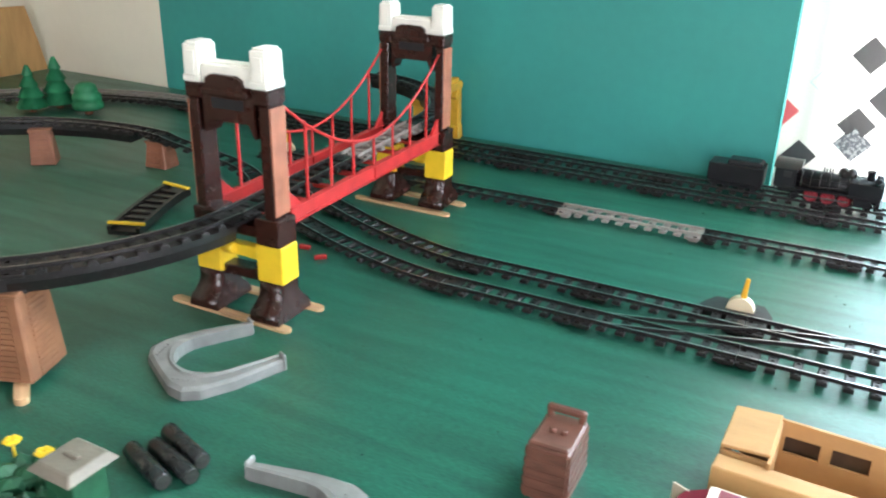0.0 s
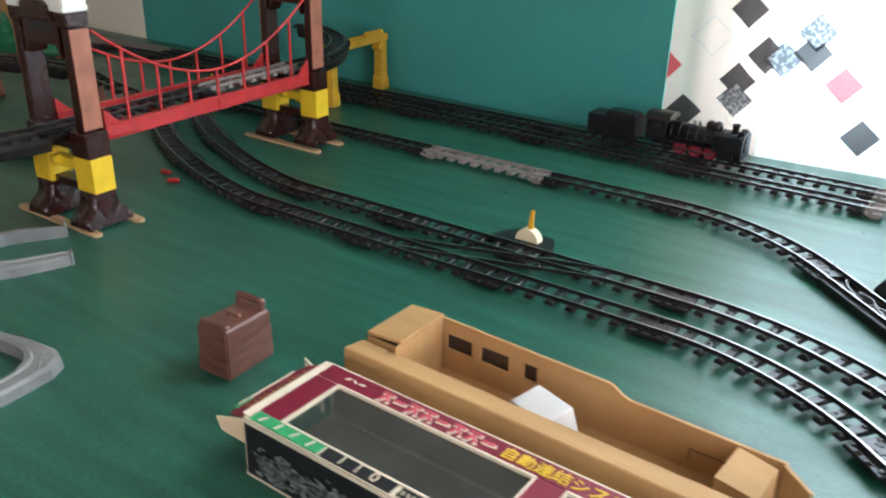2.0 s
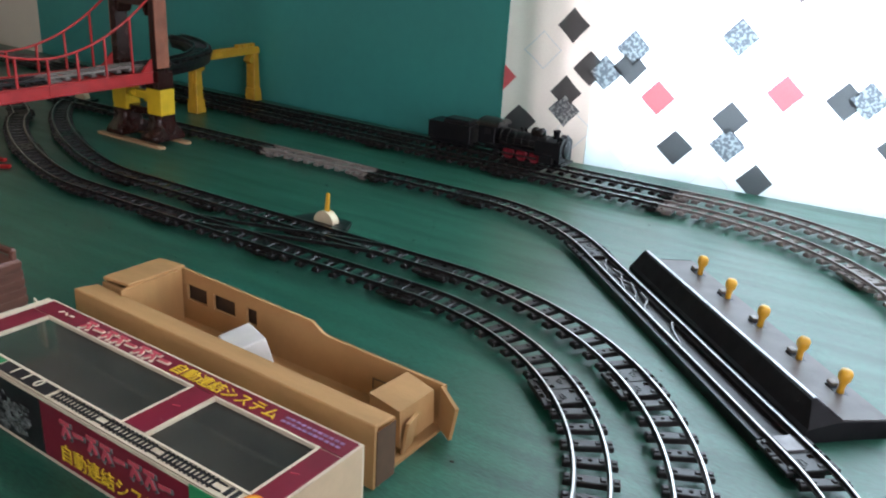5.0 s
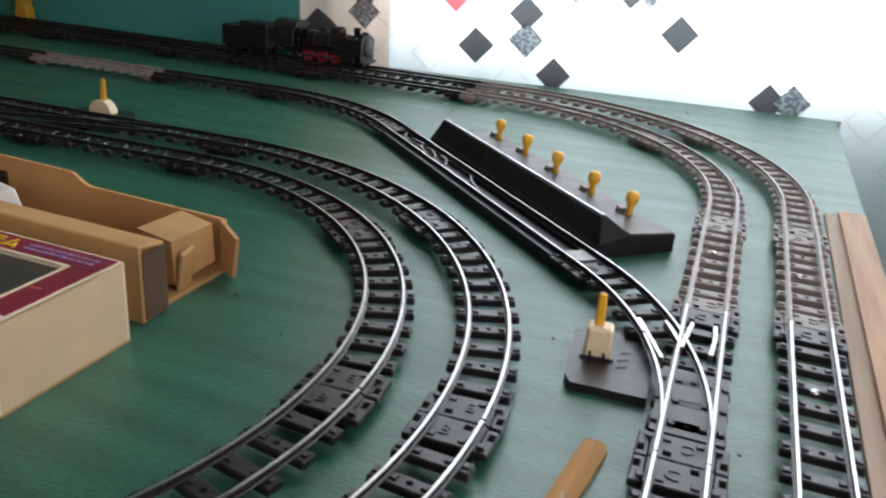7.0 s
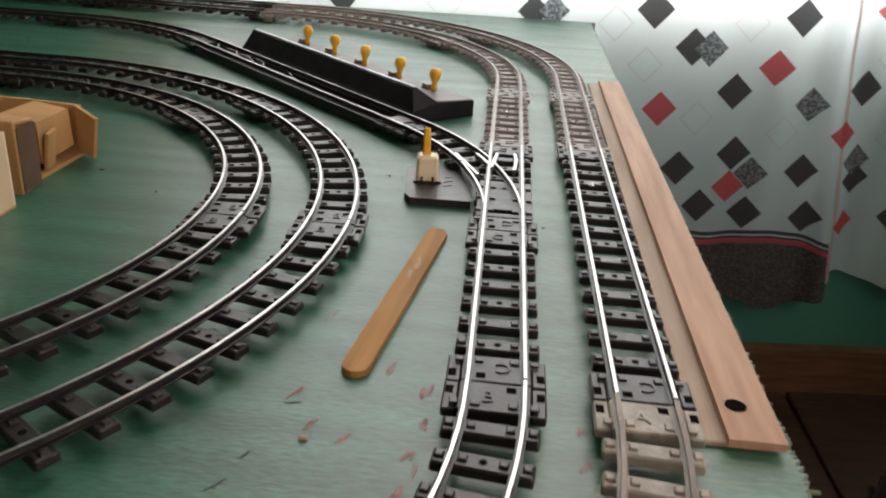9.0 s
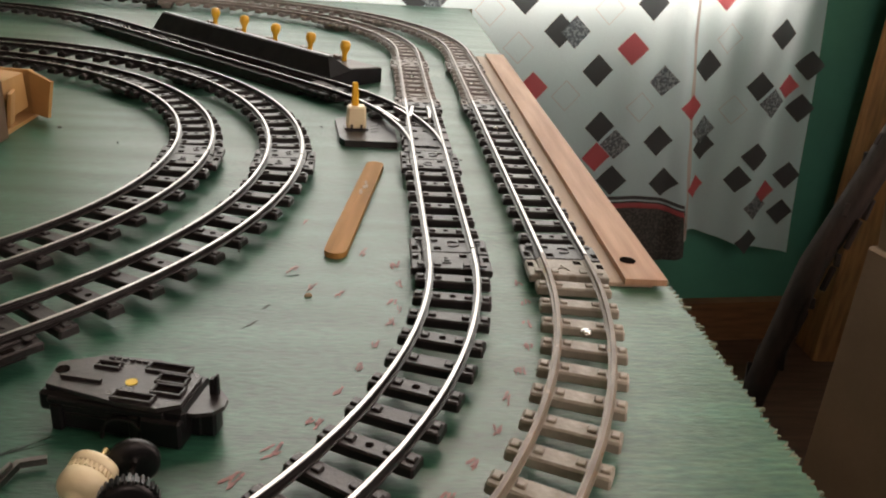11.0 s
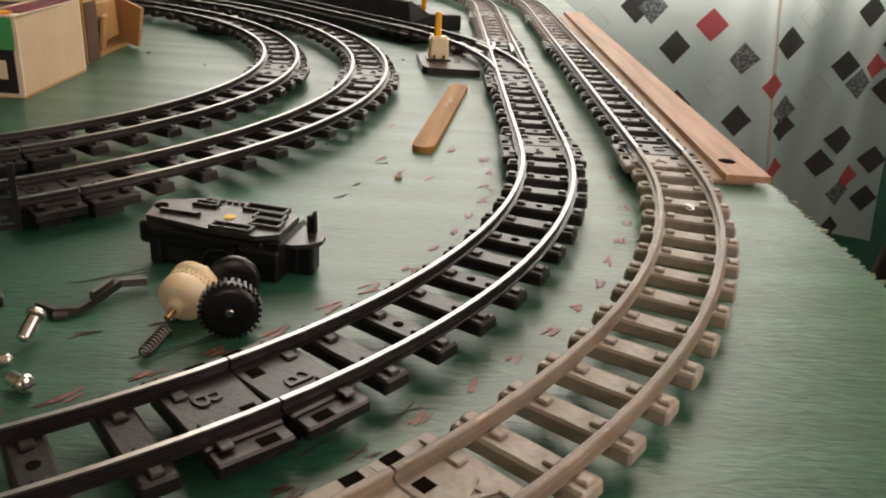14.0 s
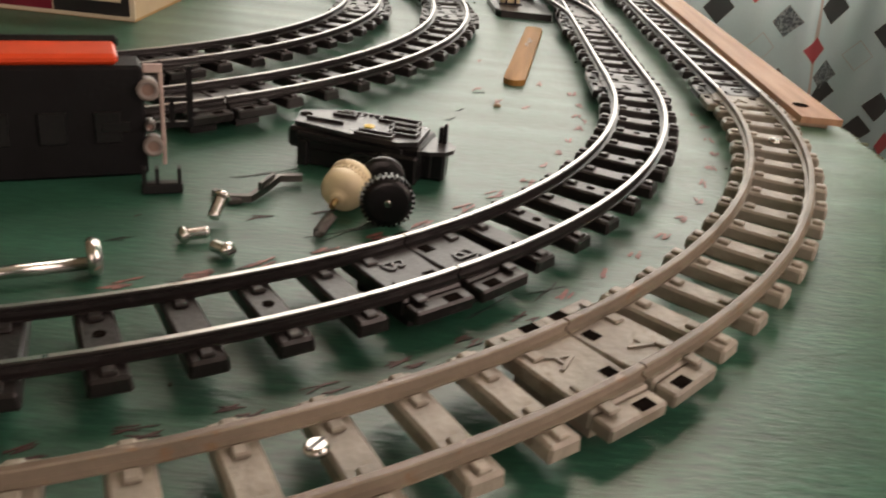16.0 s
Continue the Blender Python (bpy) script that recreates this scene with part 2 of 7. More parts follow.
M_STONE = mat("grey_arch_plastic", (0.215, 0.215, 0.205), 0.5, var=0.15, scale=60, bump=0.2, fine=500)
M_TREE = mat("green_tree_plastic", (0.018, 0.20, 0.080), 0.5, var=0.2, scale=50, bump=0.3, fine=300)
M_FOREST = mat("dark_green_plastic", (0.015, 0.10, 0.045), 0.5, var=0.25, scale=50, bump=0.3, fine=300)
M_CARD = mat("brown_cardboard", (0.46, 0.25, 0.093), 0.75, var=0.12, scale=14, bump=0.2, fine=260, stretch=(1, 4, 1))
M_CARD_DARK = mat("dark_cardboard", (0.17, 0.105, 0.058), 0.8, var=0.15, scale=8, bump=0.2, fine=200)
M_MAROON = mat("maroon_printed_card", (0.20, 0.010, 0.028), 0.42, var=0.12, scale=40, bump=0.05, fine=500, wear=0.02, wear_col=(0.45, 0.30, 0.28))
M_CARDEND = mat("cream_card_end", (0.62, 0.46, 0.29), 0.55, var=0.10, scale=24, bump=0.1, fine=300)
M_CARDWHITE = mat("white_printed_card", (0.68, 0.58, 0.43), 0.5, var=0.08, scale=30, bump=0.08, fine=400)
M_PRINT_GREEN = mat("green_printed_card", (0.02, 0.30, 0.11), 0.42, var=0.1, scale=40, bump=0.04, fine=500)
M_PRINT_BLACK = mat("black_printed_card", (0.015, 0.014, 0.016), 0.4, var=0.2, scale=40, bump=0.04, fine=500)
M_PRINT_YELLOW = mat("yellow_print", (0.78, 0.52, 0.03), 0.45, var=0.1, scale=60, bump=0.03)
M_PRINT_GOLD = mat("gold_print", (0.50, 0.30, 0.11), 0.45, var=0.2, scale=100, bump=0.03)
M_PRINT_PINK = mat("pink_red_print", (0.62, 0.09, 0.12), 0.45, var=0.15, scale=60, bump=0.03)
M_PRINT_GREY = mat("grey_engraving_print", (0.20, 0.23, 0.215), 0.5, var=0.55, scale=260, bump=0.03, fine=800)
M_PRINT_BLUE = mat("violet_small_print", (0.32, 0.20, 0.36), 0.5, var=0.3, scale=160, bump=0.03)
M_PRINT_ORANGE = mat("orange_print", (0.75, 0.22, 0.02), 0.45, var=0.1, scale=60, bump=0.03)
M_FOAM = mat("white_packing_block", (0.76, 0.74, 0.70), 0.7, var=0.05, scale=60, bump=0.2, fine=500)
M_BATTERY = mat("black_battery_wrap", (0.020, 0.024, 0.024), 0.25, var=0.3, scale=90, bump=0.05, fine=500)
M_BRASS = mat("brass_contact", (0.62, 0.42, 0.20), 0.35, metal=1.0, var=0.2, scale=120, bump=0.08)
M_DARKSTEEL = mat("dull_spring_steel", (0.18, 0.17, 0.16), 0.4, metal=1.0, var=0.2, scale=200, bump=0.05)
M_WHEEL_RED = mat("red_wheel_plastic", (0.26, 0.014, 0.026), 0.4, var=0.15, scale=100, bump=0.05)
M_ORANGE_RED = mat("bright_red_roof", (0.82, 0.075, 0.022), 0.35, var=0.08, scale=60, bump=0.05)
M_ROOF = mat("grey_roof_tile_plastic", (0.21, 0.185, 0.145), 0.55, var=0.15, scale=60, bump=0.3, fine=400)
M_MARK_RED = mat("dark_red_marker", (0.078, 0.034, 0.031), 0.5, var=0.4, scale=400, bump=0.05)
# the red marker again, the board's sheen painted in as a paler pink
M_MARK_SHEEN = mat("sheen_pink_marker", (0.33, 0.125, 0.105), 0.5, var=0.4, scale=500, bump=0.05, wear=0.12, wear_col=(0.08, 0.13, 0.09))
M_MARK_BLACK = mat("dark_marker", (0.030, 0.050, 0.042), 0.5, var=0.3, scale=200, bump=0.05)
# flat black patches in this colour paint the shade of uncut holes
M_HOLE_SHADE = mat("painted_hole_shade", (0.010, 0.008, 0.007), 0.95, var=0.2, scale=200, bump=0.0, spec=0.0)
M_BARK = mat("dark_bark", (0.022, 0.013, 0.009), 0.85, var=0.4, scale=60, bump=0.8, fine=200, stretch=(1, 1, 0.3))
# card darkened to paint the shade inside the tray's holes and open end
M_CARD_SHADE = mat("painted_shade_card", (0.10, 0.055, 0.028), 0.9, var=0.2, scale=40, bump=0.1)
M_DIRT = mat("dirt_speck", (0.05, 0.05, 0.035), 0.8, var=0.3, scale=300, bump=0.2)
M_CAB = mat("bronze_tinted_plastic", (0.016, 0.012, 0.010), 0.30, var=0.2, scale=100, bump=0.05)


def cloth(name, col, see=0.55, speckle=None):
    """Thin curtain cloth that daylight shines through; speckle: the colour of a blotchy second print."""
    m = bpy.data.materials.new(name)
    m.use_nodes = True
    n, l = m.node_tree.nodes, m.node_tree.links
    b = n["Principled BSDF"]
    b.inputs["Roughness"].default_value = 0.9
    b.inputs["Specular IOR Level"].default_value = 0.1
    tc = n.new("ShaderNodeTexCoord")
    noise_a = n.new("ShaderNodeTexNoise")
    noise_a.inputs["Scale"].default_value, noise_a.inputs["Detail"].default_value = 900.0, 2.0
    l.new(tc.outputs["Object"], noise_a.inputs["Vector"])
    h = n.new("ShaderNodeHueSaturation")
    h.inputs["Color"].default_value = (*col, 1)
    mr = n.new("ShaderNodeMapRange")
    mr.inputs["To Min"].default_value, mr.inputs["To Max"].default_value = 0.86, 1.1
    l.new(noise_a.outputs["Fac"], mr.inputs["Value"])
    l.new(mr.outputs["Result"], h.inputs["Value"])
    out = h.outputs["Color"]
    if speckle:
        blot = n.new("ShaderNodeTexNoise")
        blot.inputs["Scale"].default_value, blot.inputs["Detail"].default_value = 260.0, 5.0
        l.new(tc.outputs["Object"], blot.inputs["Vector"])
        cut_off = n.new("ShaderNodeMapRange")
        cut_off.inputs["From Min"].default_value, cut_off.inputs["From Max"].default_value = 0.47, 0.58
        l.new(blot.outputs["Fac"], cut_off.inputs["Value"])
        mx = n.new("ShaderNodeMix")
        mx.data_type = "RGBA"
        mx.inputs["B"].default_value = (*speckle, 1)
        l.new(cut_off.outputs["Result"], mx.inputs["Factor"])
        l.new(out, mx.inputs["A"])
        out = mx.outputs["Result"]
    l.new(out, b.inputs["Base Color"])
    tr = n.new("ShaderNodeBsdfTranslucent")
    l.new(out, tr.inputs["Color"])
    ms = n.new("ShaderNodeMixShader")
    ms.inputs["Fac"].default_value = see
    l.new(b.outputs["BSDF"], ms.inputs[1])
    l.new(tr.outputs["BSDF"], ms.inputs[2])
    l.new(ms.outputs["Shader"], n["Material Output"].inputs["Surface"])
    return m


M_CURTAIN = cloth("white_curtain_cloth", (0.60, 0.80, 0.84))
# doubled edge cloth; the room's warm front light is put into the cream
M_CUR_EDGE = cloth("cream_curtain_edge_cloth", (0.76, 0.72, 0.64), 0.30)
M_CUR_DARK = cloth("charcoal_curtain_print", (0.120, 0.124, 0.128), 0.62)
M_CUR_GREY = cloth("speckled_grey_curtain_print", (0.17, 0.19, 0.21), 0.6, (0.40, 0.44, 0.46))
M_CUR_RED = cloth("red_curtain_print", (0.80, 0.190, 0.205), 0.62)
M_CUR_LINE = cloth("pale_outline_curtain_print", (0.60, 0.64, 0.64), 0.5)
M_CUR_HEM = cloth("dark_speckled_hem_cloth", (0.060, 0.062, 0.060), 0.2, (0.105, 0.105, 0.10))
M_CUR_SEAM = cloth("pinkish_seam_cloth", (0.62, 0.56, 0.53), 0.4)

# ---- building helpers ----
def thing(name, label, category, m=None, group="", kind=""):
    ob = new(name)
    ob.empty_display_size = 0.01
    ob.matrix_basis = m if m is not None else Matrix()
    return tagged(ob, label, category, group, kind)


def link_mesh(name, me, parent=None, label="", m=None):
    ob = new(name, me)
    if parent is not None:
        ob.parent = parent
    if m is not None:
        ob.matrix_basis = m
    return tagged(ob, label)


def to_mesh(name, bm, *mats, smooth=False):
    me = bpy.data.meshes.new(name)
    bm.to_mesh(me)
    bm.free()
    for mt in mats:
        me.materials.append(mt)
    if smooth:
        me.polygons.foreach_set("use_smooth", [True] * len(me.polygons))
    return me


def part(name, bm, material, parent, label="", m=None, smooth=False):
    mats = material if isinstance(material, (list, tuple)) else (material,)
    return link_mesh(name, to_mesh(name, bm, *mats, smooth=smooth), parent, label, m)


def box(c, s, bevel=0.0, rz=0.0, bm=None, taper=None, rx=0.0, ry=0.0, index=0):
    """A box of size s round c, its top drawn in by taper (x, y factors); edges bevelled."""
    own = bm is None
    b2 = bmesh.new()
    bmesh.ops.create_cube(b2, size=1.0)
    for v in b2.verts:
        k = taper if (taper and v.co.z > 0) else (1, 1)
        v.co = Vector((v.co.x * s[0] * k[0], v.co.y * s[1] * k[1], v.co.z * s[2]))
    if bevel:
        bmesh.ops.bevel(b2, geom=b2.edges[:], offset=bevel, segments=1, affect="EDGES", clamp_overlap=True)
    m = pose(*c, rx, ry, rz)
    for v in b2.verts:
        v.co = m @ v.co
    if index:
        for f in b2.faces:
            f.material_index = index
    if own:
        return b2
    join(bm, b2)
    return bm


def join(bm, other):
    """Adds the other bmesh to bm and frees it."""
    other.verts.index_update()
    vs = [bm.verts.new(v.co) for v in other.verts]
    for f in other.faces:
        nf = bm.faces.new([vs[v.index] for v in f.verts])
        nf.material_index, nf.smooth = f.material_index, f.smooth
    other.free()
    return bm


def cyl(p, q, r, r2=None, n=16, bm=None, cap=True, index=0, smooth=True):
    """A round bar or cone from p to q."""
    bm = bmesh.new() if bm is None else bm
    p, q = Vector(p), Vector(q)
    d = (q - p).normalized()
    u = d.orthogonal().normalized()
    w = d.cross(u)
    r2 = r if r2 is None else r2
    a = [bm.verts.new(p + r * (math.cos(2 * math.pi * i / n) * u + math.sin(2 * math.pi * i / n) * w)) for i in range(n)]
    b = [bm.verts.new(q + r2 * (math.cos(2 * math.pi * i / n) * u + math.sin(2 * math.pi * i / n) * w)) for i in range(n)]
    for i in range(n):
        f = bm.faces.new((a[i], a[(i + 1) % n], b[(i + 1) % n], b[i]))
        f.smooth, f.material_index = smooth, index
    if cap:
        for f in (bm.faces.new(a[::-1]), bm.faces.new(b)):
            f.material_index = index
    return bm


def lathe(profile, n=20, bm=None, m=None, index=0, smooth=True):
    """Turns (radius, height) pairs round the z axis."""
    bm = bmesh.new() if bm is None else bm
    m = m or Matrix()
    rings = [[bm.verts.new(m @ Vector((max(r, 1e-5) * math.cos(2 * math.pi * i / n), max(r, 1e-5) * math.sin(2 * math.pi * i / n), z))) for i in range(n)] for r, z in profile]
    for a, b in zip(rings, rings[1:]):
        for i in range(n):
            f = bm.faces.new((a[i], a[(i + 1) % n], b[(i + 1) % n], b[i]))
            f.smooth, f.material_index = smooth, index
    bm.faces.new(rings[0][::-1]).material_index = index
    bm.faces.new(rings[-1]).material_index = index
    return bm


def prism(outline, z0, z1, bm=None, m=None, index=0):
    """An outline of (x, y) points drawn up from z0 to z1."""
    bm = bmesh.new() if bm is None else bm
    m = m or Matrix()
    a = [bm.verts.new(m @ Vector((x, y, z0))) for x, y in outline]
    b = [bm.verts.new(m @ Vector((x, y, z1))) for x, y in outline]
    k = len(outline)
    fs = [bm.faces.new((a[i], a[(i + 1) % k], b[(i + 1) % k], b[i])) for i in range(k)]
    fs += [bm.faces.new(a[::-1]), bm.faces.new(b)]
    for f in fs:
        f.material_index = index
    return bm


def sweep(pts, profile, bm=None, closed=True, up=Vector((0, 0, 1)), caps=True):
    """Draws a profile of (sideways, up) points along pts. Returns the bmesh and the rows of faces by profile edge."""
    bm = bmesh.new() if bm is None else bm
    rows, n = [], len(pts)
    for i, p in enumerate(pts):
        d = (pts[min(i + 1, n - 1)] - pts[max(i - 1, 0)]).normalized()
        side = d.cross(up).normalized()
        top = side.cross(d)
        rows.append([bm.verts.new(p + side * a + top * b) for a, b in profile])
    k = len(profile)
    for a, b in zip(rows, rows[1:]):
        for j in range(k if closed else k - 1):
            f = bm.faces.new((a[j], a[(j + 1) % k], b[(j + 1) % k], b[j]))
            f.tag = False
            f.material_index = 0
    if caps and closed:
        bm.faces.new(rows[0][::-1])
        bm.faces.new(rows[-1])
    return bm, rows


def tube(pts, r, n=8, bm=None):
    prof = [(r * math.cos(2 * math.pi * i / n), r * math.sin(2 * math.pi * i / n)) for i in range(n)]
    bm, _ = sweep([Vector(p) for p in pts], prof, bm)
    for f in bm.faces:
        f.smooth = True
    return bm


_letters = {}


def letters(text, size, depth, material, align="CENTER"):
    """A mesh of raised writing in Blender's own font."""
    key = (text, size, depth, material.name, align)
    if key not in _letters:
        cu = bpy.data.curves.new("writing", "FONT")
        cu.body, cu.size, cu.extrude, cu.align_x, cu.align_y = text, size, depth, align, "CENTER"
        cu.resolution_u = 2
        tmp = new("writing", cu)
        me = bpy.data.meshes.new_from_object(tmp.evaluated_get(bpy.context.evaluated_depsgraph_get()))
        bpy.data.objects.remove(tmp)
        me.materials.clear()
        me.materials.append(material)
        _letters[key] = me
    return _letters[key]

# ---- the room ----
FLOOR_Z, CEIL_Z = -0.60, 1.75


def slab(name, c, s, material, label, rz=0.0):
    ob = part(name, box((0, 0, 0), s), material, None, label, pose(*c, 0, 0, rz))
    return tagged(ob, label, "wall" if "wall" in name else name.split("_")[0], kind="structure")


slab("floor", (0.0, -0.45, FLOOR_Z - 0.03), (4.2, 3.8, 0.06), M_FLOOR, "dark brown wooden floor under the layout table")
for k in range(9):
    part("plank", box((0, 0, 0), (0.34, 3.3, 0.008), 0.002), M_FLOOR, bpy.data.objects["floor"], "", pose(-1.5 + 0.385 * k, 0.0, 0.036))
slab("ceiling", (0.0, -0.45, CEIL_Z + 0.03), (4.2, 3.8, 0.06), M_WHITE_WALL, "plain white room ceiling")
# teal wall behind the layout, which turns white beyond its paint line
_t = Vector((-1.0, 0.024, 0)).normalized()
_p = Vector((0.345, 0.9615, 0))
_ang = math.degrees(math.atan2(-_t.y, -_t.x))


def wall_piece(name, a, b, material, label):
    p0, p1 = _p + _t * a, _p + _t * b
    out = Vector((-_t.y, _t.x, 0))
    if out.y < 0:
        out = -out
    mid = (p0 + p1) / 2 + out * 0.055
    slab(name, (mid.x, mid.y, (CEIL_Z + FLOOR_Z) / 2), ((p1 - p0).length, 0.11, CEIL_Z - FLOOR_Z), material, label, _ang)


wall_piece("wall_north_teal", 0.0, 1.055, M_TEAL, "teal painted plaster wall behind the layout")
wall_piece("wall_north_white", 1.055, 2.3, M_WHITE_WALL, "white painted plaster wall beside the teal one")
# window wall with an opening, built along its own line from the corner
WALL_TURN = math.degrees(math.atan(0.115))
WIN = pose(0.335, 1.0150, 0, 0, 0, WALL_TURN)
WX0, WX1, WZ0, WZ1 = 0.085, 1.200, 0.012, 1.66
wn = bmesh.new()
for x0, x1, z0, z1 in ((0.0, WX0, FLOOR_Z, CEIL_Z), (WX1, 1.52, FLOOR_Z, CEIL_Z), (WX0, WX1, FLOOR_Z, WZ0), (WX0, WX1, WZ1, CEIL_Z)):
    box(((x0 + x1) / 2, 0.05, (z0 + z1) / 2), (x1 - x0, 0.10, z1 - z0), bm=wn)
tagged(part("wall_window", wn, M_TEAL_DARK, None, "", WIN), "darker green wall with a curtained window", "wall", kind="structure")
win = thing("window_1", "white framed window glowing behind the patterned curtain", "window", WIN @ pose(0, 0.05, 0), kind="structure")
fr = bmesh.new()
for c, s in (((WX0 + 0.02, 0, (WZ0 + WZ1) / 2), (0.04, 0.06, WZ1 - WZ0)), ((WX1 - 0.02, 0, (WZ0 + WZ1) / 2), (0.04, 0.06, WZ1 - WZ0)),
             (((WX0 + WX1) / 2, 0, WZ0 + 0.02), (WX1 - WX0 - 0.09, 0.06, 0.04)), (((WX0 + WX1) / 2, 0, WZ1 - 0.02), (WX1 - WX0 - 0.09, 0.06, 0.04)),
             (((WX0 + WX1) / 2, 0, 1.24), (WX1 - WX0 - 0.09, 0.06, 0.04)), (((WX0 + WX1) / 2, 0, 0.65), (0.03, 0.05, 1.12))):
    box(c, s, 0.004, bm=fr)
part("window_frame", fr, M_WHITE_P, win)
we = bmesh.new()
for y0, y1, z0, z1 in ((-2.25, -0.60, FLOOR_Z, CEIL_Z), (0.20, 1.35, FLOOR_Z, CEIL_Z), (-0.60, 0.20, 1.25, CEIL_Z)):
    box((1.85, (y0 + y1) / 2, (z0 + z1) / 2), (0.10, y1 - y0, z1 - z0), bm=we)
tagged(part("wall_east", we, M_TEAL_DARK, None), "darker green side wall with a doorway", "wall", kind="structure")
slab("wall_west", (-1.95, -0.55, (CEIL_Z + FLOOR_Z) / 2), (0.10, 3.6, CEIL_Z - FLOOR_Z), M_WHITE_WALL, "white painted side wall of the room")
fw = bmesh.new()
for x0, x1, z0, z1 in ((-1.95, 0.60, FLOOR_Z, CEIL_Z), (1.70, 1.90, FLOOR_Z, CEIL_Z), (0.60, 1.70, FLOOR_Z, 0.25), (0.60, 1.70, 1.25, CEIL_Z)):
    box(((x0 + x1) / 2, -2.2, (z0 + z1) / 2), (x1 - x0, 0.10, z1 - z0), bm=fw)
tagged(part("wall_south", fw, M_WHITE_WALL, None), "white painted wall with a window opening", "wall", kind="structure")
slab("baseboard", tuple(WIN @ Vector((0.76, -0.012, FLOOR_Z + 0.045))), (1.44, 0.022, 0.09), M_BASEBOARD, "brown wooden baseboard along the window wall", WALL_TURN)

# ---- the layout board ----
board = thing("layout_board", "green painted plywood layout board with a splintered edge", "table", pose(0, 0, 0), kind="structure")
rb = random.Random(4)
outline = [(-1.44, -0.24), (0.977, -0.24)]
y = -0.24
while y < 1.0:
    y += rb.uniform(0.0016, 0.0036)
    edge_x = 0.9815 + 0.012 * max(0, y) ** 1.2
    tooth = 1.0 if -0.20 < y < 0.45 else 0.4
    outline.append((edge_x + tooth * rb.uniform(0.0004, 0.0026), y))
    outline.append((edge_x - tooth * rb.uniform(0.0, 0.0012), y + 0.0007))
outline += [(1.000, 1.015)]
for k in range(1, 25):
    x = 1.000 - k * 0.0235
    outline.append((x, 0.962 + 0.081 * (x - 0.35) + rb.uniform(-0.001, 0.001)))
outline += [(0.35, 0.958), (-1.44, 1.000)]
bb = prism(outline, -0.012, 0.0)
for f in bb.faces:
    if abs(f.normal.z) < 0.5:
        f.material_index = 1
bb.normal_update()
for f in bb.faces:
    f.material_index = 0 if abs(f.normal.z) > 0.5 else 1
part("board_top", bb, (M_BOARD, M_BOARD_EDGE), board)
sp = bmesh.new()
for k in range(230):
    yy = rb.uniform(-0.22, 0.118)
    xx = 0.981 + 0.012 * max(0, yy) ** 1.2
    ln = rb.uniform(0.002, 0.0052)
    box((xx + ln / 2 - 0.001, yy, -rb.uniform(0.0004, 0.006)), (ln, rb.uniform(0.0004, 0.0012), rb.uniform(0.0004, 0.0012)), rz=rb.uniform(-9, 9), bm=sp)
tagged(part("splinters", sp, M_BOARD_EDGE, board, "pale splinters along the cut edge"), kind="stuff")
for cx, cy in ((-1.3, -0.12), (0.88, -0.12), (-1.3, 0.82), (0.88, 0.82)):
    part("leg", box((cx, cy, (FLOOR_Z - 0.07) / 2), (0.06, 0.06, -FLOOR_Z - 0.07), 0.004), M_BASEBOARD, board)
for cy in (-0.12, 0.82):
    part("rail", box((-0.21, cy, -0.041), (2.24, 0.035, 0.058), 0.003), M_BASEBOARD, board)

# ---- toy train track ----
GAUGE, TIE_L, TIE_STEP = 0.0187, 0.0300, 0.0166
TIE_H, RAIL_TOP, BED = 0.0079, 0.0109, 0.0043
RAIL_PROFILE = [(-0.0015, TIE_H), (0.0015, TIE_H), (0.0015, 0.0083), (0.0005, 0.0086), (0.0004, 0.0096), (0.0009, 0.0100), (0.0009, 0.0107),
                (0.00055, RAIL_TOP), (-0.00055, RAIL_TOP), (-0.0009, 0.0107), (-0.0009, 0.0100), (-0.0004, 0.0096), (-0.0005, 0.0086), (-0.0015, 0.0083)]


def straight(p, q, z0=0.0, z1=0.0, step=0.02):
    p, q = Vector((*p, z0)), Vector((*q, z1))
    n = max(2, int((q - p).length / step))
    return [p.lerp(q, i / n) for i in range(n + 1)]


def arc(c, r, a0, a1, z0=0.0, z1=0.0):
    n = max(4, int(abs(a1 - a0) / 3))
    return [Vector((c[0] + r * math.cos(radians(a0 + (a1 - a0) * i / n)), c[1] + r * math.sin(radians(a0 + (a1 - a0) * i / n)), z0 + (z1 - z0) * i / n)) for i in range(n + 1)]


def glide(p, dp, q, dq, z0=0.0, z1=0.0, n=16):
    """A smooth run from p, heading dp, to q, heading dq (Hermite)."""
    p, q, dp, dq = (Vector((*v, 0)) for v in (p, q, dp, dq))
    out = []
    for i in range(n + 1):
        t = i / n
        v = (2 * t**3 - 3 * t**2 + 1) * p + (t**3 - 2 * t**2 + t) * dp + (-2 * t**3 + 3 * t**2) * q + (t**3 - t**2) * dq
        v.z = z0 + (z1 - z0) * t
        out.append(v)
    return out


def length(pts):
    return sum((b - a).length for a, b in zip(pts, pts[1:]))


def along(pts, s):
    """The place and heading s metres along pts."""
    for a, b in zip(pts, pts[1:]):
        d = (b - a).length
        if s <= d + 1e-9:
            return a.lerp(b, s / d), (b - a).normalized()
        s -= d
    return pts[-1].copy(), (pts[-1] - pts[-2]).normalized()


def cut(pts, s0, s1, step=0.006):
    n = max(2, int((s1 - s0) / step))
    return [along(pts, s0 + (s1 - s0) * i / n)[0] for i in range(n + 1)]


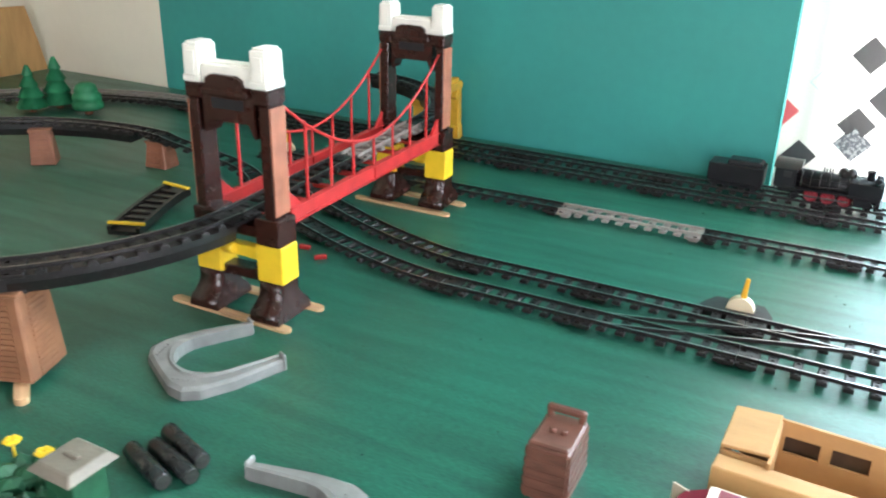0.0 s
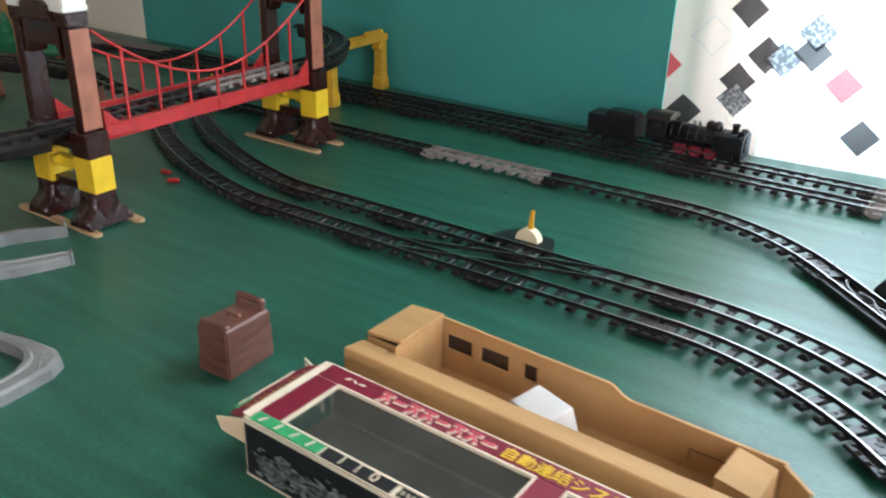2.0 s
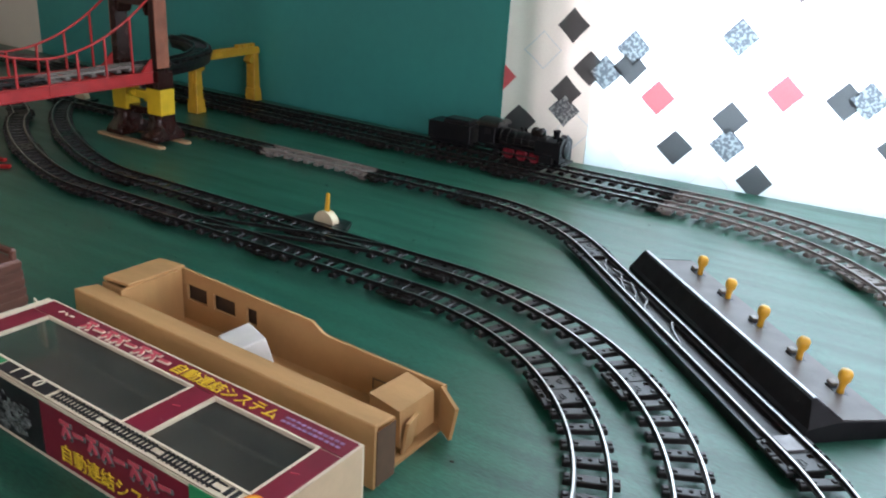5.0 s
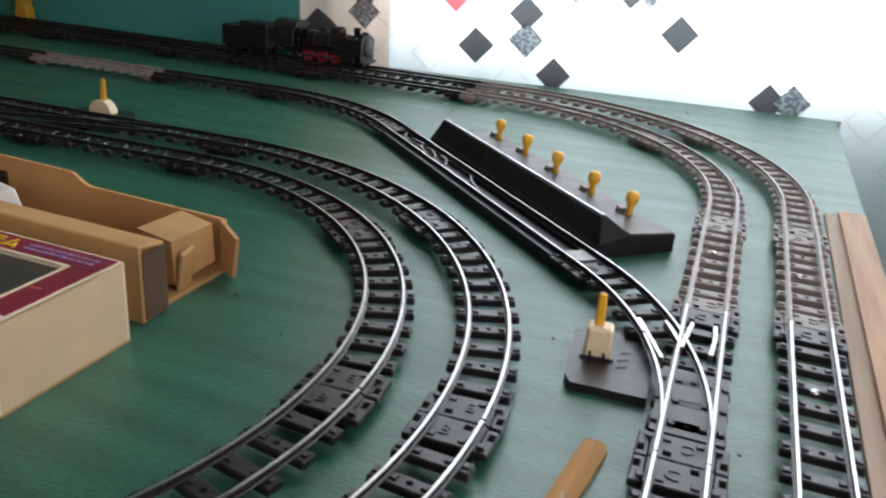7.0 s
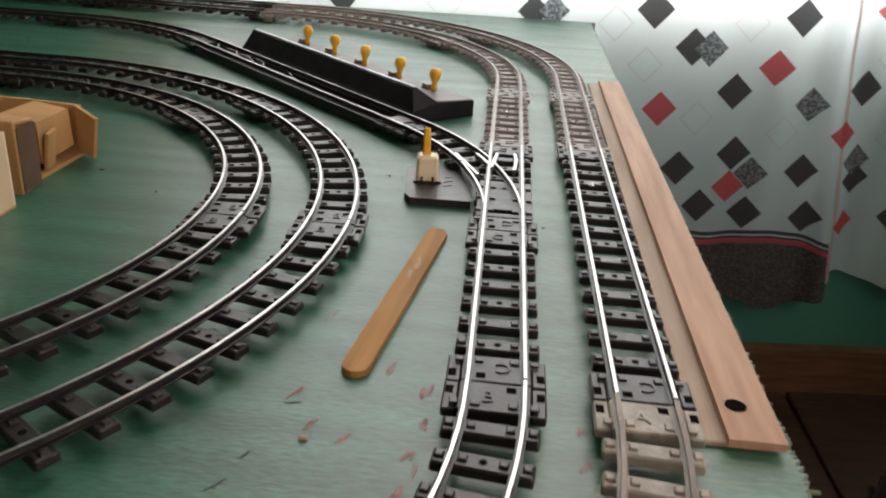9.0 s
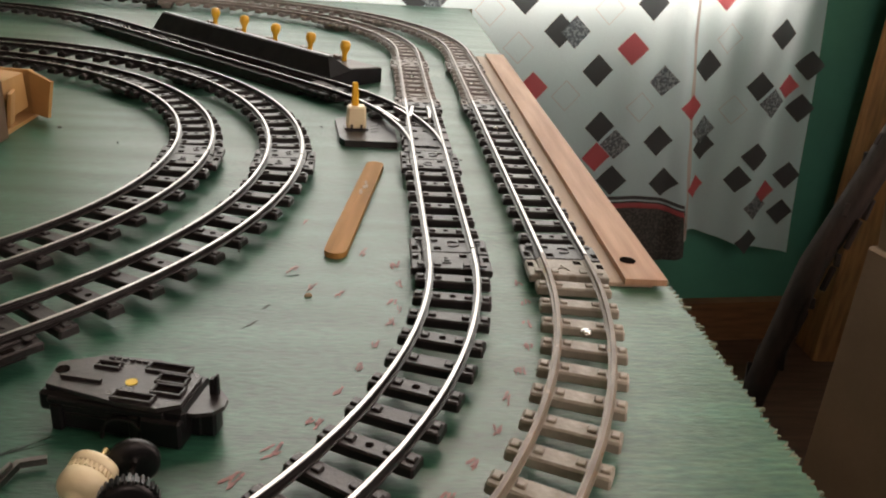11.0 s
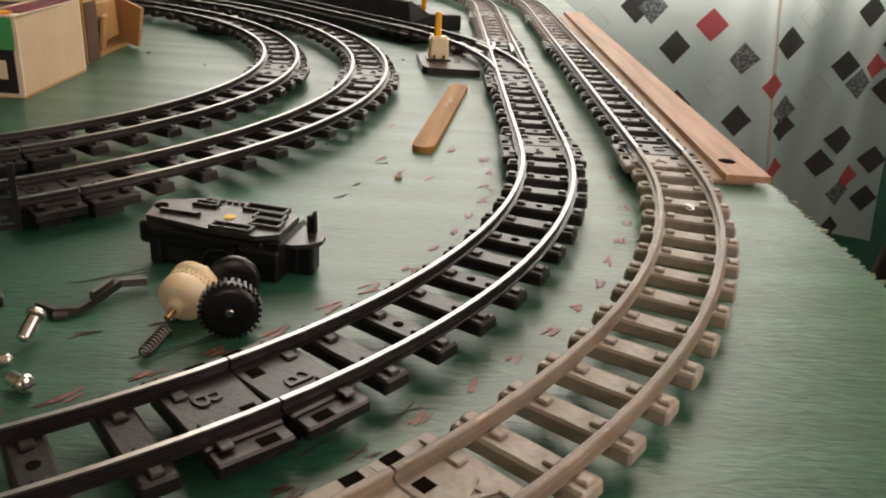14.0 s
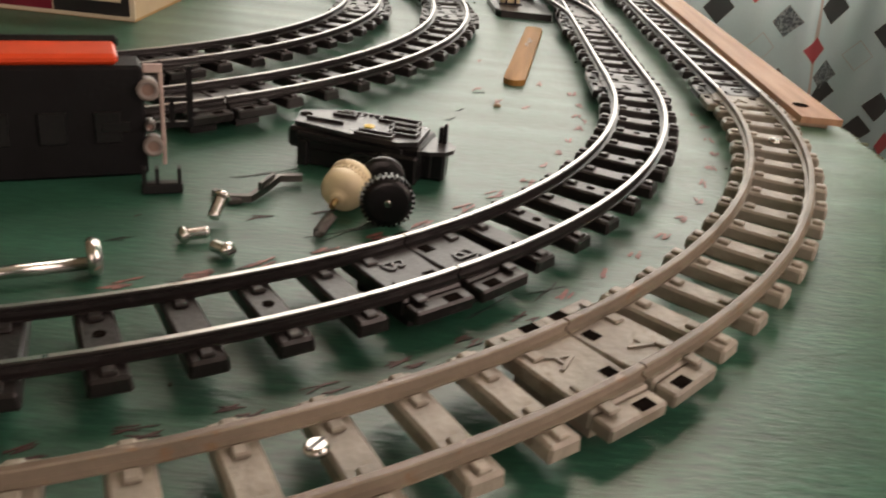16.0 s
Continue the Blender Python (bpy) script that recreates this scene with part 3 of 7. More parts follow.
def place(pts, s):
    p, d = along(pts, s)
    x = Vector((d.y, -d.x, 0)).normalized()
    z = x.cross(d)
    return Matrix(((x.x, d.x, z.x, p.x), (x.y, d.y, z.y, p.y), (x.z, d.z, z.z, p.z), (0, 0, 0, 1)))


def tie_mesh(name, material, hole):
    bm = box((0, 0, (TIE_H + BED) / 2), (TIE_L, 0.0078, TIE_H - BED), 0.0006, taper=(0.985, 0.90))
    for sx in (-1, 1):
        for off in (-0.0034, 0.0034):
            box((sx * GAUGE / 2 + off, 0, TIE_H + 0.0004), (0.0030, 0.0030, 0.0010), 0.0003, bm=bm, taper=(0.85, 0.85))
    # a flat dark disc paints the shade in the sleeper's hole
    if hole:
        bm = cyl((0, 0, TIE_H + 0.00008), (0, 0, TIE_H + 0.00016), 0.0013, n=8, bm=bm, index=1)
    return to_mesh(name, bm, material, M_HOLE_SHADE)


def plate_mesh(name, material, length_y=0.0165):
    """Half of a joint: a plate under both rails, with lugs at its sides and square sockets painted as dark patches."""
    h = 0.0082
    bm = box((0, 0, (h + BED) / 2), (0.0236, length_y - 0.0004, h - BED), 0.0005)
    box((0, 0, BED / 2), (0.0200, length_y - 0.0070, BED), bm=bm)
    for sx in (-1, 1):
        box((sx * 0.0142, 0.0, (h * 0.92 + BED) / 2), (0.0048, length_y - 0.0008, h * 0.92 - BED), 0.0005, bm=bm)
        box((sx * 0.0147, 0.003, h * 0.92 + 0.00002), (0.0026, 0.0042, 0.0002), bm=bm, index=1)
        box((sx * (GAUGE / 2 - 0.0034), -0.0045, h + 0.0003), (0.0030, 0.0030, 0.0008), 0.0003, bm=bm)
        box((sx * (GAUGE / 2 + 0.0034), -0.0045, h + 0.0003), (0.0030, 0.0030, 0.0008), 0.0003, bm=bm)
    box((0.0052, 0.0045, h + 0.00002), (0.0032, 0.0032, 0.0002), bm=bm, index=1)
    return to_mesh(name, bm, material, M_HOLE_SHADE)


TIE = {}
PLATE = {}
for key, mt in (("black", M_BLACK), ("grey", M_GREY), ("tan", M_TAN)):
    TIE[key] = (tie_mesh("sleeper", mt, False), tie_mesh("sleeper", mt, key != "tan"))
    PLATE[key] = plate_mesh("joint_plate", mt)
LABEL = {"black": "black plastic toy track with bright metal rail tops", "grey": "grey plastic toy track section with dull rails", "tan": "tan plastic toy track section with dull tan rails"}
PLASTIC = {"black": M_BLACK, "grey": M_GREY, "tan": M_TAN}


def rail(parent, pts, s0, s1, side, key, drop=0.0, name="rail"):
    off = []
    for p in cut(pts, s0, s1):
        off.append(p)
    path = []
    for i, p in enumerate(off):
        d = (off[min(i + 1, len(off) - 1)] - off[max(i - 1, 0)])
        x = Vector((d.y, -d.x, 0)).normalized()
        path.append(p + x * side * GAUGE / 2 - Vector((0, 0, drop)))
    bm, _ = sweep(path, RAIL_PROFILE)
    bm.normal_update()
    k = len(RAIL_PROFILE)
    for i, f in enumerate(bm.faces):
        j = i % k if i < k * (len(path) - 1) else -1
        f.material_index = 1 if j == 7 or (j in (6, 8) and key == "grey") else 0
    mats = {"black": (M_BLACK, M_STEEL), "grey": (M_GREY, M_GREY_RAIL), "tan": (M_TAN_RAIL, M_RAIL_WORN)}[key]
    return part(name, bm, mats, parent)


def section(pts, s0, s1, key="black", letter="B", ties=True, plates=(True, True), drop=0.0, rails=(1, 1)):
    """One snap-together piece of track from s0 to s1 along pts."""
    base = along(pts, s0)[0]
    th = thing("track_section", LABEL[key], "toy track", Matrix.Translation(base), group="train track sections")
    loc = [p - base for p in pts]
    for side, want in zip((-1, 1), rails):
        if want:
            rail(th, loc, s0 + 0.0003, s1 - 0.0003, side, key, drop)
    lp = 0.0165
    a, b = s0, s1
    if plates[0]:
        ob = link_mesh("joint_plate", PLATE[key], th, "", place(loc, s0 + lp / 2) @ pose(0, 0, 0, 0, 0, 180))
        link_mesh("raised_letter", letters(letter, 0.0085, 0.00025, PLASTIC[key]), ob, "", pose(-0.0022, -0.0008, 0.0084))
        a += lp
    if plates[1]:
        ob = link_mesh("joint_plate", PLATE[key], th, "", place(loc, s1 - lp / 2))
        link_mesh("raised_letter", letters(letter, 0.0085, 0.00025, PLASTIC[key]), ob, "", pose(-0.0022, -0.0008, 0.0084))
        b -= lp
    if ties:
        n = max(1, round((b - a) / TIE_STEP))
        for i in range(n):
            link_mesh("sleeper", TIE[key][1 if i % 2 else 0], th, "", place(loc, a + (b - a) * (i + 0.5) / n))
    return th


def line(pts, cuts=None, keys=None, letter="B", **kw):
    """Lays sections end to end along pts; cuts: how many, or where they end."""
    total = length(pts)
    if cuts is None:
        cuts = max(1, round(total / 0.19))
    ends = [total * (i + 1) / cuts for i in range(cuts)] if isinstance(cuts, int) else [*cuts, total]
    s = 0.0
    for i, e in enumerate(ends):
        section(pts, s, e, keys[i] if keys else "black", letter, **kw)
        s = e


# inner loop: two tracks, each with its own centre for the right-hand curves
C_A, R_A = (0.530, 0.254), 0.229
C_B, R_B = (0.527, 0.254), 0.282
for c, r in ((C_A, R_A), (C_B, R_B)):
    top = c[1] + r
    line(arc(c, r, 91, 1), 2)
    line(arc(c, r, 1, -89), 2)
    line(straight((0.13, top), (c[0] - 0.004, top))[::-1], [0.14, 0.27])
    line(straight((-0.20, c[1] - r), (c[0] + 0.004, c[1] - r))[::-1], 4)
# the curves under the bridge
line(glide((0.13, C_A[1] + R_A), (-0.26, 0.0), (-0.20, 0.624), (-0.14, 0.16)), 2)
line(glide((0.13, C_B[1] + R_B), (-0.26, 0.0), (-0.235, 0.722), (-0.16, 0.24)), 2)
# crossover between the two
_x = glide((0.27, C_A[1] + R_A), (0.10, 0.0), (0.47, C_B[1] + R_B), (0.10, 0.0))
section(_x, 0.0, length(_x), ties=False, plates=(False, False), drop=0.0004)

# middle track with the grey piece, then the diagonal to the turnout
line(straight((-0.27, 0.722), (0.447, 0.728)), [0.21, 0.422, 0.580], ["black", "black", "grey", "black"], "C")
line(arc((0.447, 0.504), 0.224, 90, 45), 1)
_d0 = Vector((0.447 + 0.224 * math.cos(radians(45)), 0.504 + 0.224 * math.sin(radians(45))))
_d1 = Vector((0.8240, 0.4374))
_diag = straight(_d0, _d1)
th = section(_diag, 0.0, length(_diag), ties=False)
_loc = [p - _diag[0] for p in _diag]
_bed, _ = sweep(cut(_loc, 0.0165, length(_loc) - 0.0165), [(-0.0150, 0.0), (0.0150, 0.0), (0.0150, 0.0078), (0.0066, 0.0078), (0.0066, 0.0050), (-0.0066, 0.0050), (-0.0066, 0.0078), (-0.0150, 0.0078)])
part("trough", _bed, M_BLACK, th, "black plastic trough between the rails")
M_WIRE = mat("thin_dark_wire", (0.20, 0.19, 0.19), 0.35, metal=0.7, var=0.2, scale=200, bump=0.05)
for bends in (((0.024, -0.0052), (0.036, 0.0010), (0.050, 0.0046), (0.052, 0.0060)), ((0.046, -0.0020), (0.058, -0.0056), (0.072, 0.0012), (0.088, 0.0050)),
              ((0.066, 0.0020), (0.080, -0.0050), (0.098, 0.0), (0.106, 0.0048)), ((0.096, -0.0050), (0.110, -0.0044), (0.124, 0.0046), (0.142, 0.0054)),
              ((0.150, -0.0052), (0.164, 0.0004), (0.186, 0.0052))):
    pts = [place(_loc, q) @ Vector((w, 0, 0.0078)) for q, w in bends]
    part("guide_wire", sweep(pts, [(-0.0006, -0.0010), (0.0006, -0.0010), (0.0006, 0.0008), (-0.0006, 0.0008)])[0], M_WIRE, th, "thin bent guide wire")
# added pale pad paints the daylight's reflection on the joint plate
M_GLINT = mat("painted_glint_grey", (0.24, 0.225, 0.235), 0.2, var=0.2, scale=120, bump=0.06, fine=700)
part("shiny_pad", box((0, 0, 0.0087), (0.0118, 0.0150, 0.0006), 0.0002), M_GLINT, th, "added pale pad painting the joint plate's glint", place(_loc, length(_loc) - 0.0090))
_c = (0.8896 - 0.224, 0.279)
_turn = arc(_c, 0.224, 45, 0)
section(_turn, 0.0, 0.088, plates=(True, False))
_tn = section(_turn, 0.088, length(_turn), ties=False, plates=(False, False), drop=0.0004)
_b = along(_turn, 0.088)[0]
part("points_bed", prism([(0.8760 - _b.x, 0.286 - _b.y), (0.9040 - _b.x, 0.286 - _b.y), (0.9040 - _b.x, 0.338 - _b.y), (0.8760 - _b.x, 0.338 - _b.y)], 0.0, 0.0079), M_BLACK, _tn, "worn grey-black turnout bed")
for p0, p1, p2 in (((0.8600, 0.3750), (0.8680, 0.3560), (0.8745, 0.3400)), ((0.8722, 0.3780), (0.8765, 0.3690), (0.8805, 0.3585)), ((0.8845, 0.3820), (0.8830, 0.3680), (0.8815, 0.3540)), ((0.8950, 0.3830), (0.8957, 0.3690), (0.8945, 0.3520))):
    q = [Vector((x - _b.x, y - _b.y, 0.0)) for x, y in (p0, p1, p2)]
    bm, _ = sweep([q[0], q[0].lerp(q[1], 0.5), q[1], q[1].lerp(q[2], 0.5), q[2]], [(-0.0009, 0.0072), (0.0009, 0.0072), (0.0009, 0.0107), (-0.0009, 0.0107)])
    part("check_rail", bm, M_STEEL, _tn, "short bright check rail")

# outer pair: back straights, corner curves, right straights, front curves
RX_I, RX_O = 0.8900, 0.9395
BI, BR_I = (0.6320, 0.5875), 0.2580
BO, BR_O = (0.6515, 0.6100), 0.2880
BY_I, BY_O = BI[1] + BR_I, BO[1] + BR_O
TILT_I, TILT_O = 0.0250, 0.0110
GREY_X = 0.6100
line(straight((-0.55, BY_I + TILT_I), (GREY_X, BY_I)), 6)
line(straight((-0.55, BY_O + TILT_O), (GREY_X, BY_O)), 6)
line([Vector((GREY_X, BY_I, 0)), *arc(BI, BR_I, 90, 0), Vector((RX_I, 0.5490, 0))], 2, ["grey", "grey"], "A")
line([Vector((GREY_X, BY_O, 0)), *arc(BO, BR_O, 90, 0), Vector((RX_O, 0.5525, 0))], 2, ["grey", "grey"], "A")
line(straight((RX_I, 0.5490), (0.8892, 0.1385)), [0.1450, 0.281], ["grey", "black", "black"], "C")
line(straight((RX_O, 0.5525), (0.9372, 0.1355)), [0.1435], ["grey", "black"], "C")
FI, FR_I = (0.6364, 0.1330), 0.2526
FO, FR_O = (0.6423, 0.1314), 0.2947
line([Vector((0.8892, 0.1385, 0)), *arc(FI, FR_I, 0, -90)], [0.0055 + radians(46.4) * FR_I])
line([Vector((0.9372, 0.1355, 0)), *arc(FO, FR_O, 0, -90)], [0.0041 + radians(46.4) * FR_O], ["tan", "tan"], "A")
line(straight((FI[0], FI[1] - FR_I), (-0.25, FI[1] - FR_I)), 5)
line(straight((FO[0], FO[1] - FR_O), (-0.25, FO[1] - FR_O)), 5, ["tan"] * 5, "A")
# far left end of the outer pair
line(arc((-0.55, BY_I + TILT_I - 0.40), 0.40, 90, 150), 2)
line(arc((-0.55, BY_O + TILT_O - 0.467), 0.467, 90, 150), 2, ["grey", "grey"], "A")

# raised line: loop down from the bridge to the left, and over the back tracks
DECK = 0.0800
line(arc((-0.221, 0.357), 0.224, 0, -90, DECK, 0.079), 2)
line(straight((-0.221, 0.133), (-0.35, 0.133), 0.079, 0.076), 1)
line(arc((-0.35, 0.3785), 0.2455, 270, 90, 0.076, 0.034), 4)
line(glide((-0.35, 0.624), (0.10, 0.0), (-0.20, 0.624), (0.12, -0.08), 0.034, 0.0), 1)
line(straight((0.003, 0.357), (-0.0080, 0.668), DECK, DECK + 0.006), [0.176], ["black", "grey"], "A")
line(arc((-0.2320, 0.668), 0.224, 0, 82, DECK + 0.006, DECK + 0.006), 2)

def viaduct_bed(pts):
    """The deep black girder that carries the raised track."""
    bm, _ = sweep(pts, [(-0.0125, -0.0085), (0.0125, -0.0085), (0.0150, 0.0), (0.0150, 0.0050), (-0.0150, 0.0050), (-0.0150, 0.0)])
    tagged(part("track_girder", bm, M_BLACK, None), "deep black plastic girder under the raised track", "toy track", group="raised track girders")


viaduct_bed(arc((-0.221, 0.357), 0.224, -3, -44, DECK, DECK))
viaduct_bed(arc((-0.221, 0.357), 0.224, -46, -90, DECK, 0.079))
viaduct_bed(arc((-0.35, 0.3785), 0.2455, 268, 182, 0.0755, 0.0560))
viaduct_bed(arc((-0.35, 0.3785), 0.2455, 178, 100, 0.0540, 0.0380))
viaduct_bed(arc((-0.2320, 0.668), 0.224, 4, 80, DECK + 0.006, DECK + 0.006))

# ---- suspension bridge ----
def tower(m):
    th = thing("bridge_tower", "dark brown toy bridge tower with yellow blocks and white cap", "bridge tower", m, group="bridge towers")
    z0 = 0.003
    for sx in (-1, 1):
        x = sx * 0.031
        b = bmesh.new()
        for sy in (-1, 1):
            prof = [(0.0, 0.034), (0.0105, 0.034), (0.0108, 0.027), (0.0120, 0.0215), (0.0145, 0.0172), (0.0180, 0.0142), (0.0210, 0.0112), (0.0228, 0.0078), (0.0230, z0), (0.0, z0)]
            vs = []
            for xx in (-0.0115, 0.0115):
                vs.append([b.verts.new((x + xx * (1 + 0.30 * max(0.0, 1 - z / 0.022) ** 0.7), sy * py, z)) for py, z in prof])
            k = len(prof)
            for i in range(k):
                b.faces.new((vs[0][i], vs[0][(i + 1) % k], vs[1][(i + 1) % k], vs[1][i])).smooth = 1 <= i <= k - 4
            b.faces.new(vs[0][::-1])
            b.faces.new(vs[1])
        part("foot", b, M_TOWER, th, "glossy flared brown foot")
        yb = box((x, 0, 0.050), (0.0250, 0.0225, 0.0320), 0.0008)
        box((x - sx * 0.009, -0.006, 0.058), (0.012, 0.008, 0.010), 0.0006, bm=yb)
        part("yellow_block", yb, M_YELLOW, th, "yellow plastic block")
        part("collar", box((x, 0, 0.0775), (0.0230, 0.0240, 0.0230), 0.0010), M_TOWER, th)
        part("column", box((x + sx * 0.0025, 0, 0.1340), (0.0105, 0.0205, 0.0900), 0.0010, taper=(0.94, 0.95)), M_TOWER, th)
        rb2 = bmesh.new()
        for k in range(40):
            box((x + sx * 0.0074, 0.0, 0.0925 + k * 0.00215), (0.0022, 0.0185, 0.00195), 0.0, bm=rb2)
        # the panel's bright tone is painted light on the tower's brown
        part("brick_panel", rb2, M_LIT_BRICK, th, "reddish brick-relief panel, its lit tone painted on")
        part("capital", box((x + sx * 0.0006, 0, 0.1850), (0.0150, 0.0225, 0.0120), 0.0012, taper=(1.04, 1.04)), M_TOWER, th)
        xc = x + sx * 0.0002
        cap = box((xc, 0, 0.2052), (0.0150, 0.0225, 0.0284), 0.0008, taper=(0.95, 0.95))
        box((xc, 0, 0.2203), (0.0115, 0.0175, 0.0024), 0.0005, bm=cap)
        box((xc, 0, 0.1940), (0.0160, 0.0236, 0.0050), 0.0006, bm=cap)
        for sy in (-1, 1):
            box((xc, sy * 0.0112, 0.2060), (0.0076, 0.0012, 0.0180), 0.0, bm=cap)
        part("cap_post", cap, M_WHITE_P, th, "white plastic cap post")
    yb = box((0, -0.003, 0.0560), (0.0370, 0.0100, 0.0100), 0.0008)
    cyl((-0.012, -0.010, 0.058), (-0.004, -0.010, 0.058), 0.0042, n=10, bm=yb)
    box((0.006, 0.004, 0.050), (0.012, 0.008, 0.008), 0.0006, bm=yb)
    part("yellow_crossbar", yb, M_YELLOW, th, "yellow plastic crossbar")
    part("lower_beam", box((0, 0, 0.0360), (0.0400, 0.0150, 0.0090), 0.0010), M_TOWER, th)
    part("deck_beam", box((0, 0, 0.0750), (0.0370, 0.0180, 0.0090), 0.0008), M_TOWER, th)
    lintel = [(-0.0240, 0.152), (-0.0240, 0.1910), (0.0240, 0.1910), (0.0240, 0.152), (0.0215, 0.156), (0.0190, 0.1630), (-0.0190, 0.1630), (-0.0215, 0.156)]
    part("lintel", prism(lintel, -0.0095, 0.0095, m=pose(0, 0, 0, 90)), M_TOWER, th)
    part("lintel_bar", box((0, -0.0115, 0.1860), (0.0440, 0.0050, 0.0050), 0.0008), M_TOWER, th)
    # no recess is cut; the black panel paints its shade
    part("lintel_recess", box((0, -0.0096, 0.1770), (0.0300, 0.0006, 0.0080), 0.0), M_PRINT_BLACK, th, "black panel painting shade in the lintel recess")
    cb = box((0, 0, 0.1985), (0.0470, 0.0190, 0.0150), 0.0010)
    box((0, 0, 0.2065), (0.0400, 0.0120, 0.0020), 0.0006, bm=cb)
    part("arch_block", prism([(-0.0180, 0.1885), (0.0180, 0.1885), (0.0165, 0.1965), (0.0110, 0.1995), (-0.0110, 0.1995), (-0.0165, 0.1965)], 0.0096, 0.0135, m=pose(0, 0, 0, 90)), M_TOWER, th, "dark arched block before the cap")
    part("cap_beam", cb, M_WHITE_P, th, "white plastic cap beam")
    return th


TA, TB = (0.0055, 0.3670), (-0.0080, 0.6710)
tower(pose(*TA, 0, 0, 0, 2.5))
tower(pose(*TB, 0.003, 0, 0, 2.5))


def craft_stick(m, length_x=0.125, width=0.0095, material=None, label="pale wooden ice cream stick under a bridge tower"):
    pts = []
    for k in range(9):
        a = radians(-90 + 180 * k / 8)
        pts.append((length_x / 2 - width / 2 + width / 2 * math.cos(a), width / 2 * math.sin(a)))
    for k in range(9):
        a = radians(90 + 180 * k / 8)
        pts.append((-length_x / 2 + width / 2 + width / 2 * math.cos(a), width / 2 * math.sin(a)))
    ob = part("ice_cream_stick", prism(pts, 0.0, 0.0026), material or M_STICK_PALE, None, "", m)
    return tagged(ob, label, "wooden stick", group="ice cream sticks" if material is None else "")


for cx, cy in (TA, TB):
    for dy in (-0.019, 0.021 if cy == TB[1] else 0.026):
        for lay in (0, 1):
            craft_stick(pose(cx - 0.006 + lay * 0.003, cy + dy, 0.0027 * lay if cy == TB[1] else 0.0002 * lay, 0, 0, 1.5 * lay)) if (lay == 0) else None
craft_stick(pose(-0.0546, 0.1925, 0.0, 0, 0, -38), 0.06, label="pale wooden stick end poking out under the pier")
craft_stick(pose(-0.0546, 0.1925, 0.0027, 0, 0, -38), 0.06, label="second pale stick end stacked under the pier")

span = thing("bridge_span", "red plastic suspension bridge span with cables and hangers", "bridge", pose(-0.0012, 0.5190, 0, 0, 0, 2.5))
HALF = 0.1380
for sx in (-1, 1):
    x = sx * 0.0345
    g = box((x, 0, 0.0845), (0.0040, 2 * HALF, 0.0110), 0.0006)
    box((x, 0, 0.0907), (0.0060, 2 * HALF, 0.0014), 0.0, bm=g)
    box((x, 0, 0.0785), (0.0060, 2 * HALF, 0.0014), 0.0, bm=g)
    box((x, 0.0, 0.0845), (0.0064, 0.0050, 0.0130), 0.0, bm=g)
    part("girder", g, M_RED, span)
    pts = [Vector((x, HALF * (i / 14 - 1), 0.1185 + 0.0560 * abs(i / 14 - 1) ** 1.9)) for i in range(29)]
    part("main_cable", tube(pts, 0.0014, 6), M_RED, span)
    for k in range(-3, 4):
        yy = k * HALF / 3.75
        zz = 0.1185 + 0.0560 * abs(yy / HALF) ** 1.9
        part("hanger", box((x, yy, (0.0913 + zz) / 2), (0.0017, 0.0024, zz - 0.0913), 0.0), M_RED, span)
    for sy in (-1, 1):
        br = prism([(sy * (HALF - 0.016), 0.0913), (sy * HALF, 0.0913), (sy * HALF, 0.1060)], -0.0015, 0.0015, m=pose(x, 0, 0) @ Matrix(((0, 0, 1, 0), (1, 0, 0, 0), (0, 1, 0, 0), (0, 0, 0, 1))))
        part("gusset", br, M_RED, span)
for k in range(-3, 4):
    part("cross_beam", box((0, k * HALF / 3.2, 0.0783), (0.0650, 0.0060, 0.0032), 0.0), M_RED, span)

# ---- piers ----
def ribbed_pier(m, w, d, h, ribs, material, label, name="track_pier", taper=0.78):
    th = thing(name, label, "bridge pier", m, group="track piers")
    part("shaft", box((0, 0, h / 2), (w, d, h), 0.0015, taper=(taper, taper)), material, th)
    for k in range(ribs):
        z = h * (k + 0.7) / (ribs + 0.6)
        s = 1 - (1 - taper) * z / h
        rib = bmesh.new()
        for sy in (-1, 1):
            box((0, sy * d / 2 * s, z), (w * 0.62 * s, 0.0022, h / ribs * 0.62), 0.0, bm=rib)
        for sx in (-1, 1):
            box((sx * w / 2 * s, 0, z), (0.0014, d * 0.5 * s, h / ribs * 0.62), 0.0, bm=rib)
        part("brick_course", rib, material, th)
    top = 1 - (1 - taper)
    part("pier_cap", box((0, 0, h + 0.0005), (w * top + 0.003, d * top + 0.003, 0.0030), 0.0006), material, th)
    return th


ribbed_pier(pose(-0.0675, 0.203, 0.0053, 0, 0, 20), 0.046, 0.044, 0.066, 15, M_PIER, "tan brick-moulded pier holding up the raised track", taper=0.84)
ribbed_pier(pose(-0.492, 0.556, 0.0, 0, 0, 40), 0.032, 0.026, 0.0440, 6, M_BRICK, "red-brown brick pier under the descending track")
ribbed_pier(pose(-0.356, 0.624, 0.0, 0, 0, 5), 0.034, 0.028, 0.0325, 4, M_BRICK, "low red-brown brick pier under the descending track")
ribbed_pier(pose(-0.5955, 0.3785, 0.0, 0, 0, 90), 0.036, 0.030, 0.0550, 7, M_BRICK, "red-brown brick pier under the descending track")
ribbed_pier(pose(-0.290, 0.133, 0.0, 0, 0, 0), 0.045, 0.040, 0.0760, 15, M_PIER, "tan brick-moulded pier holding up the raised track")

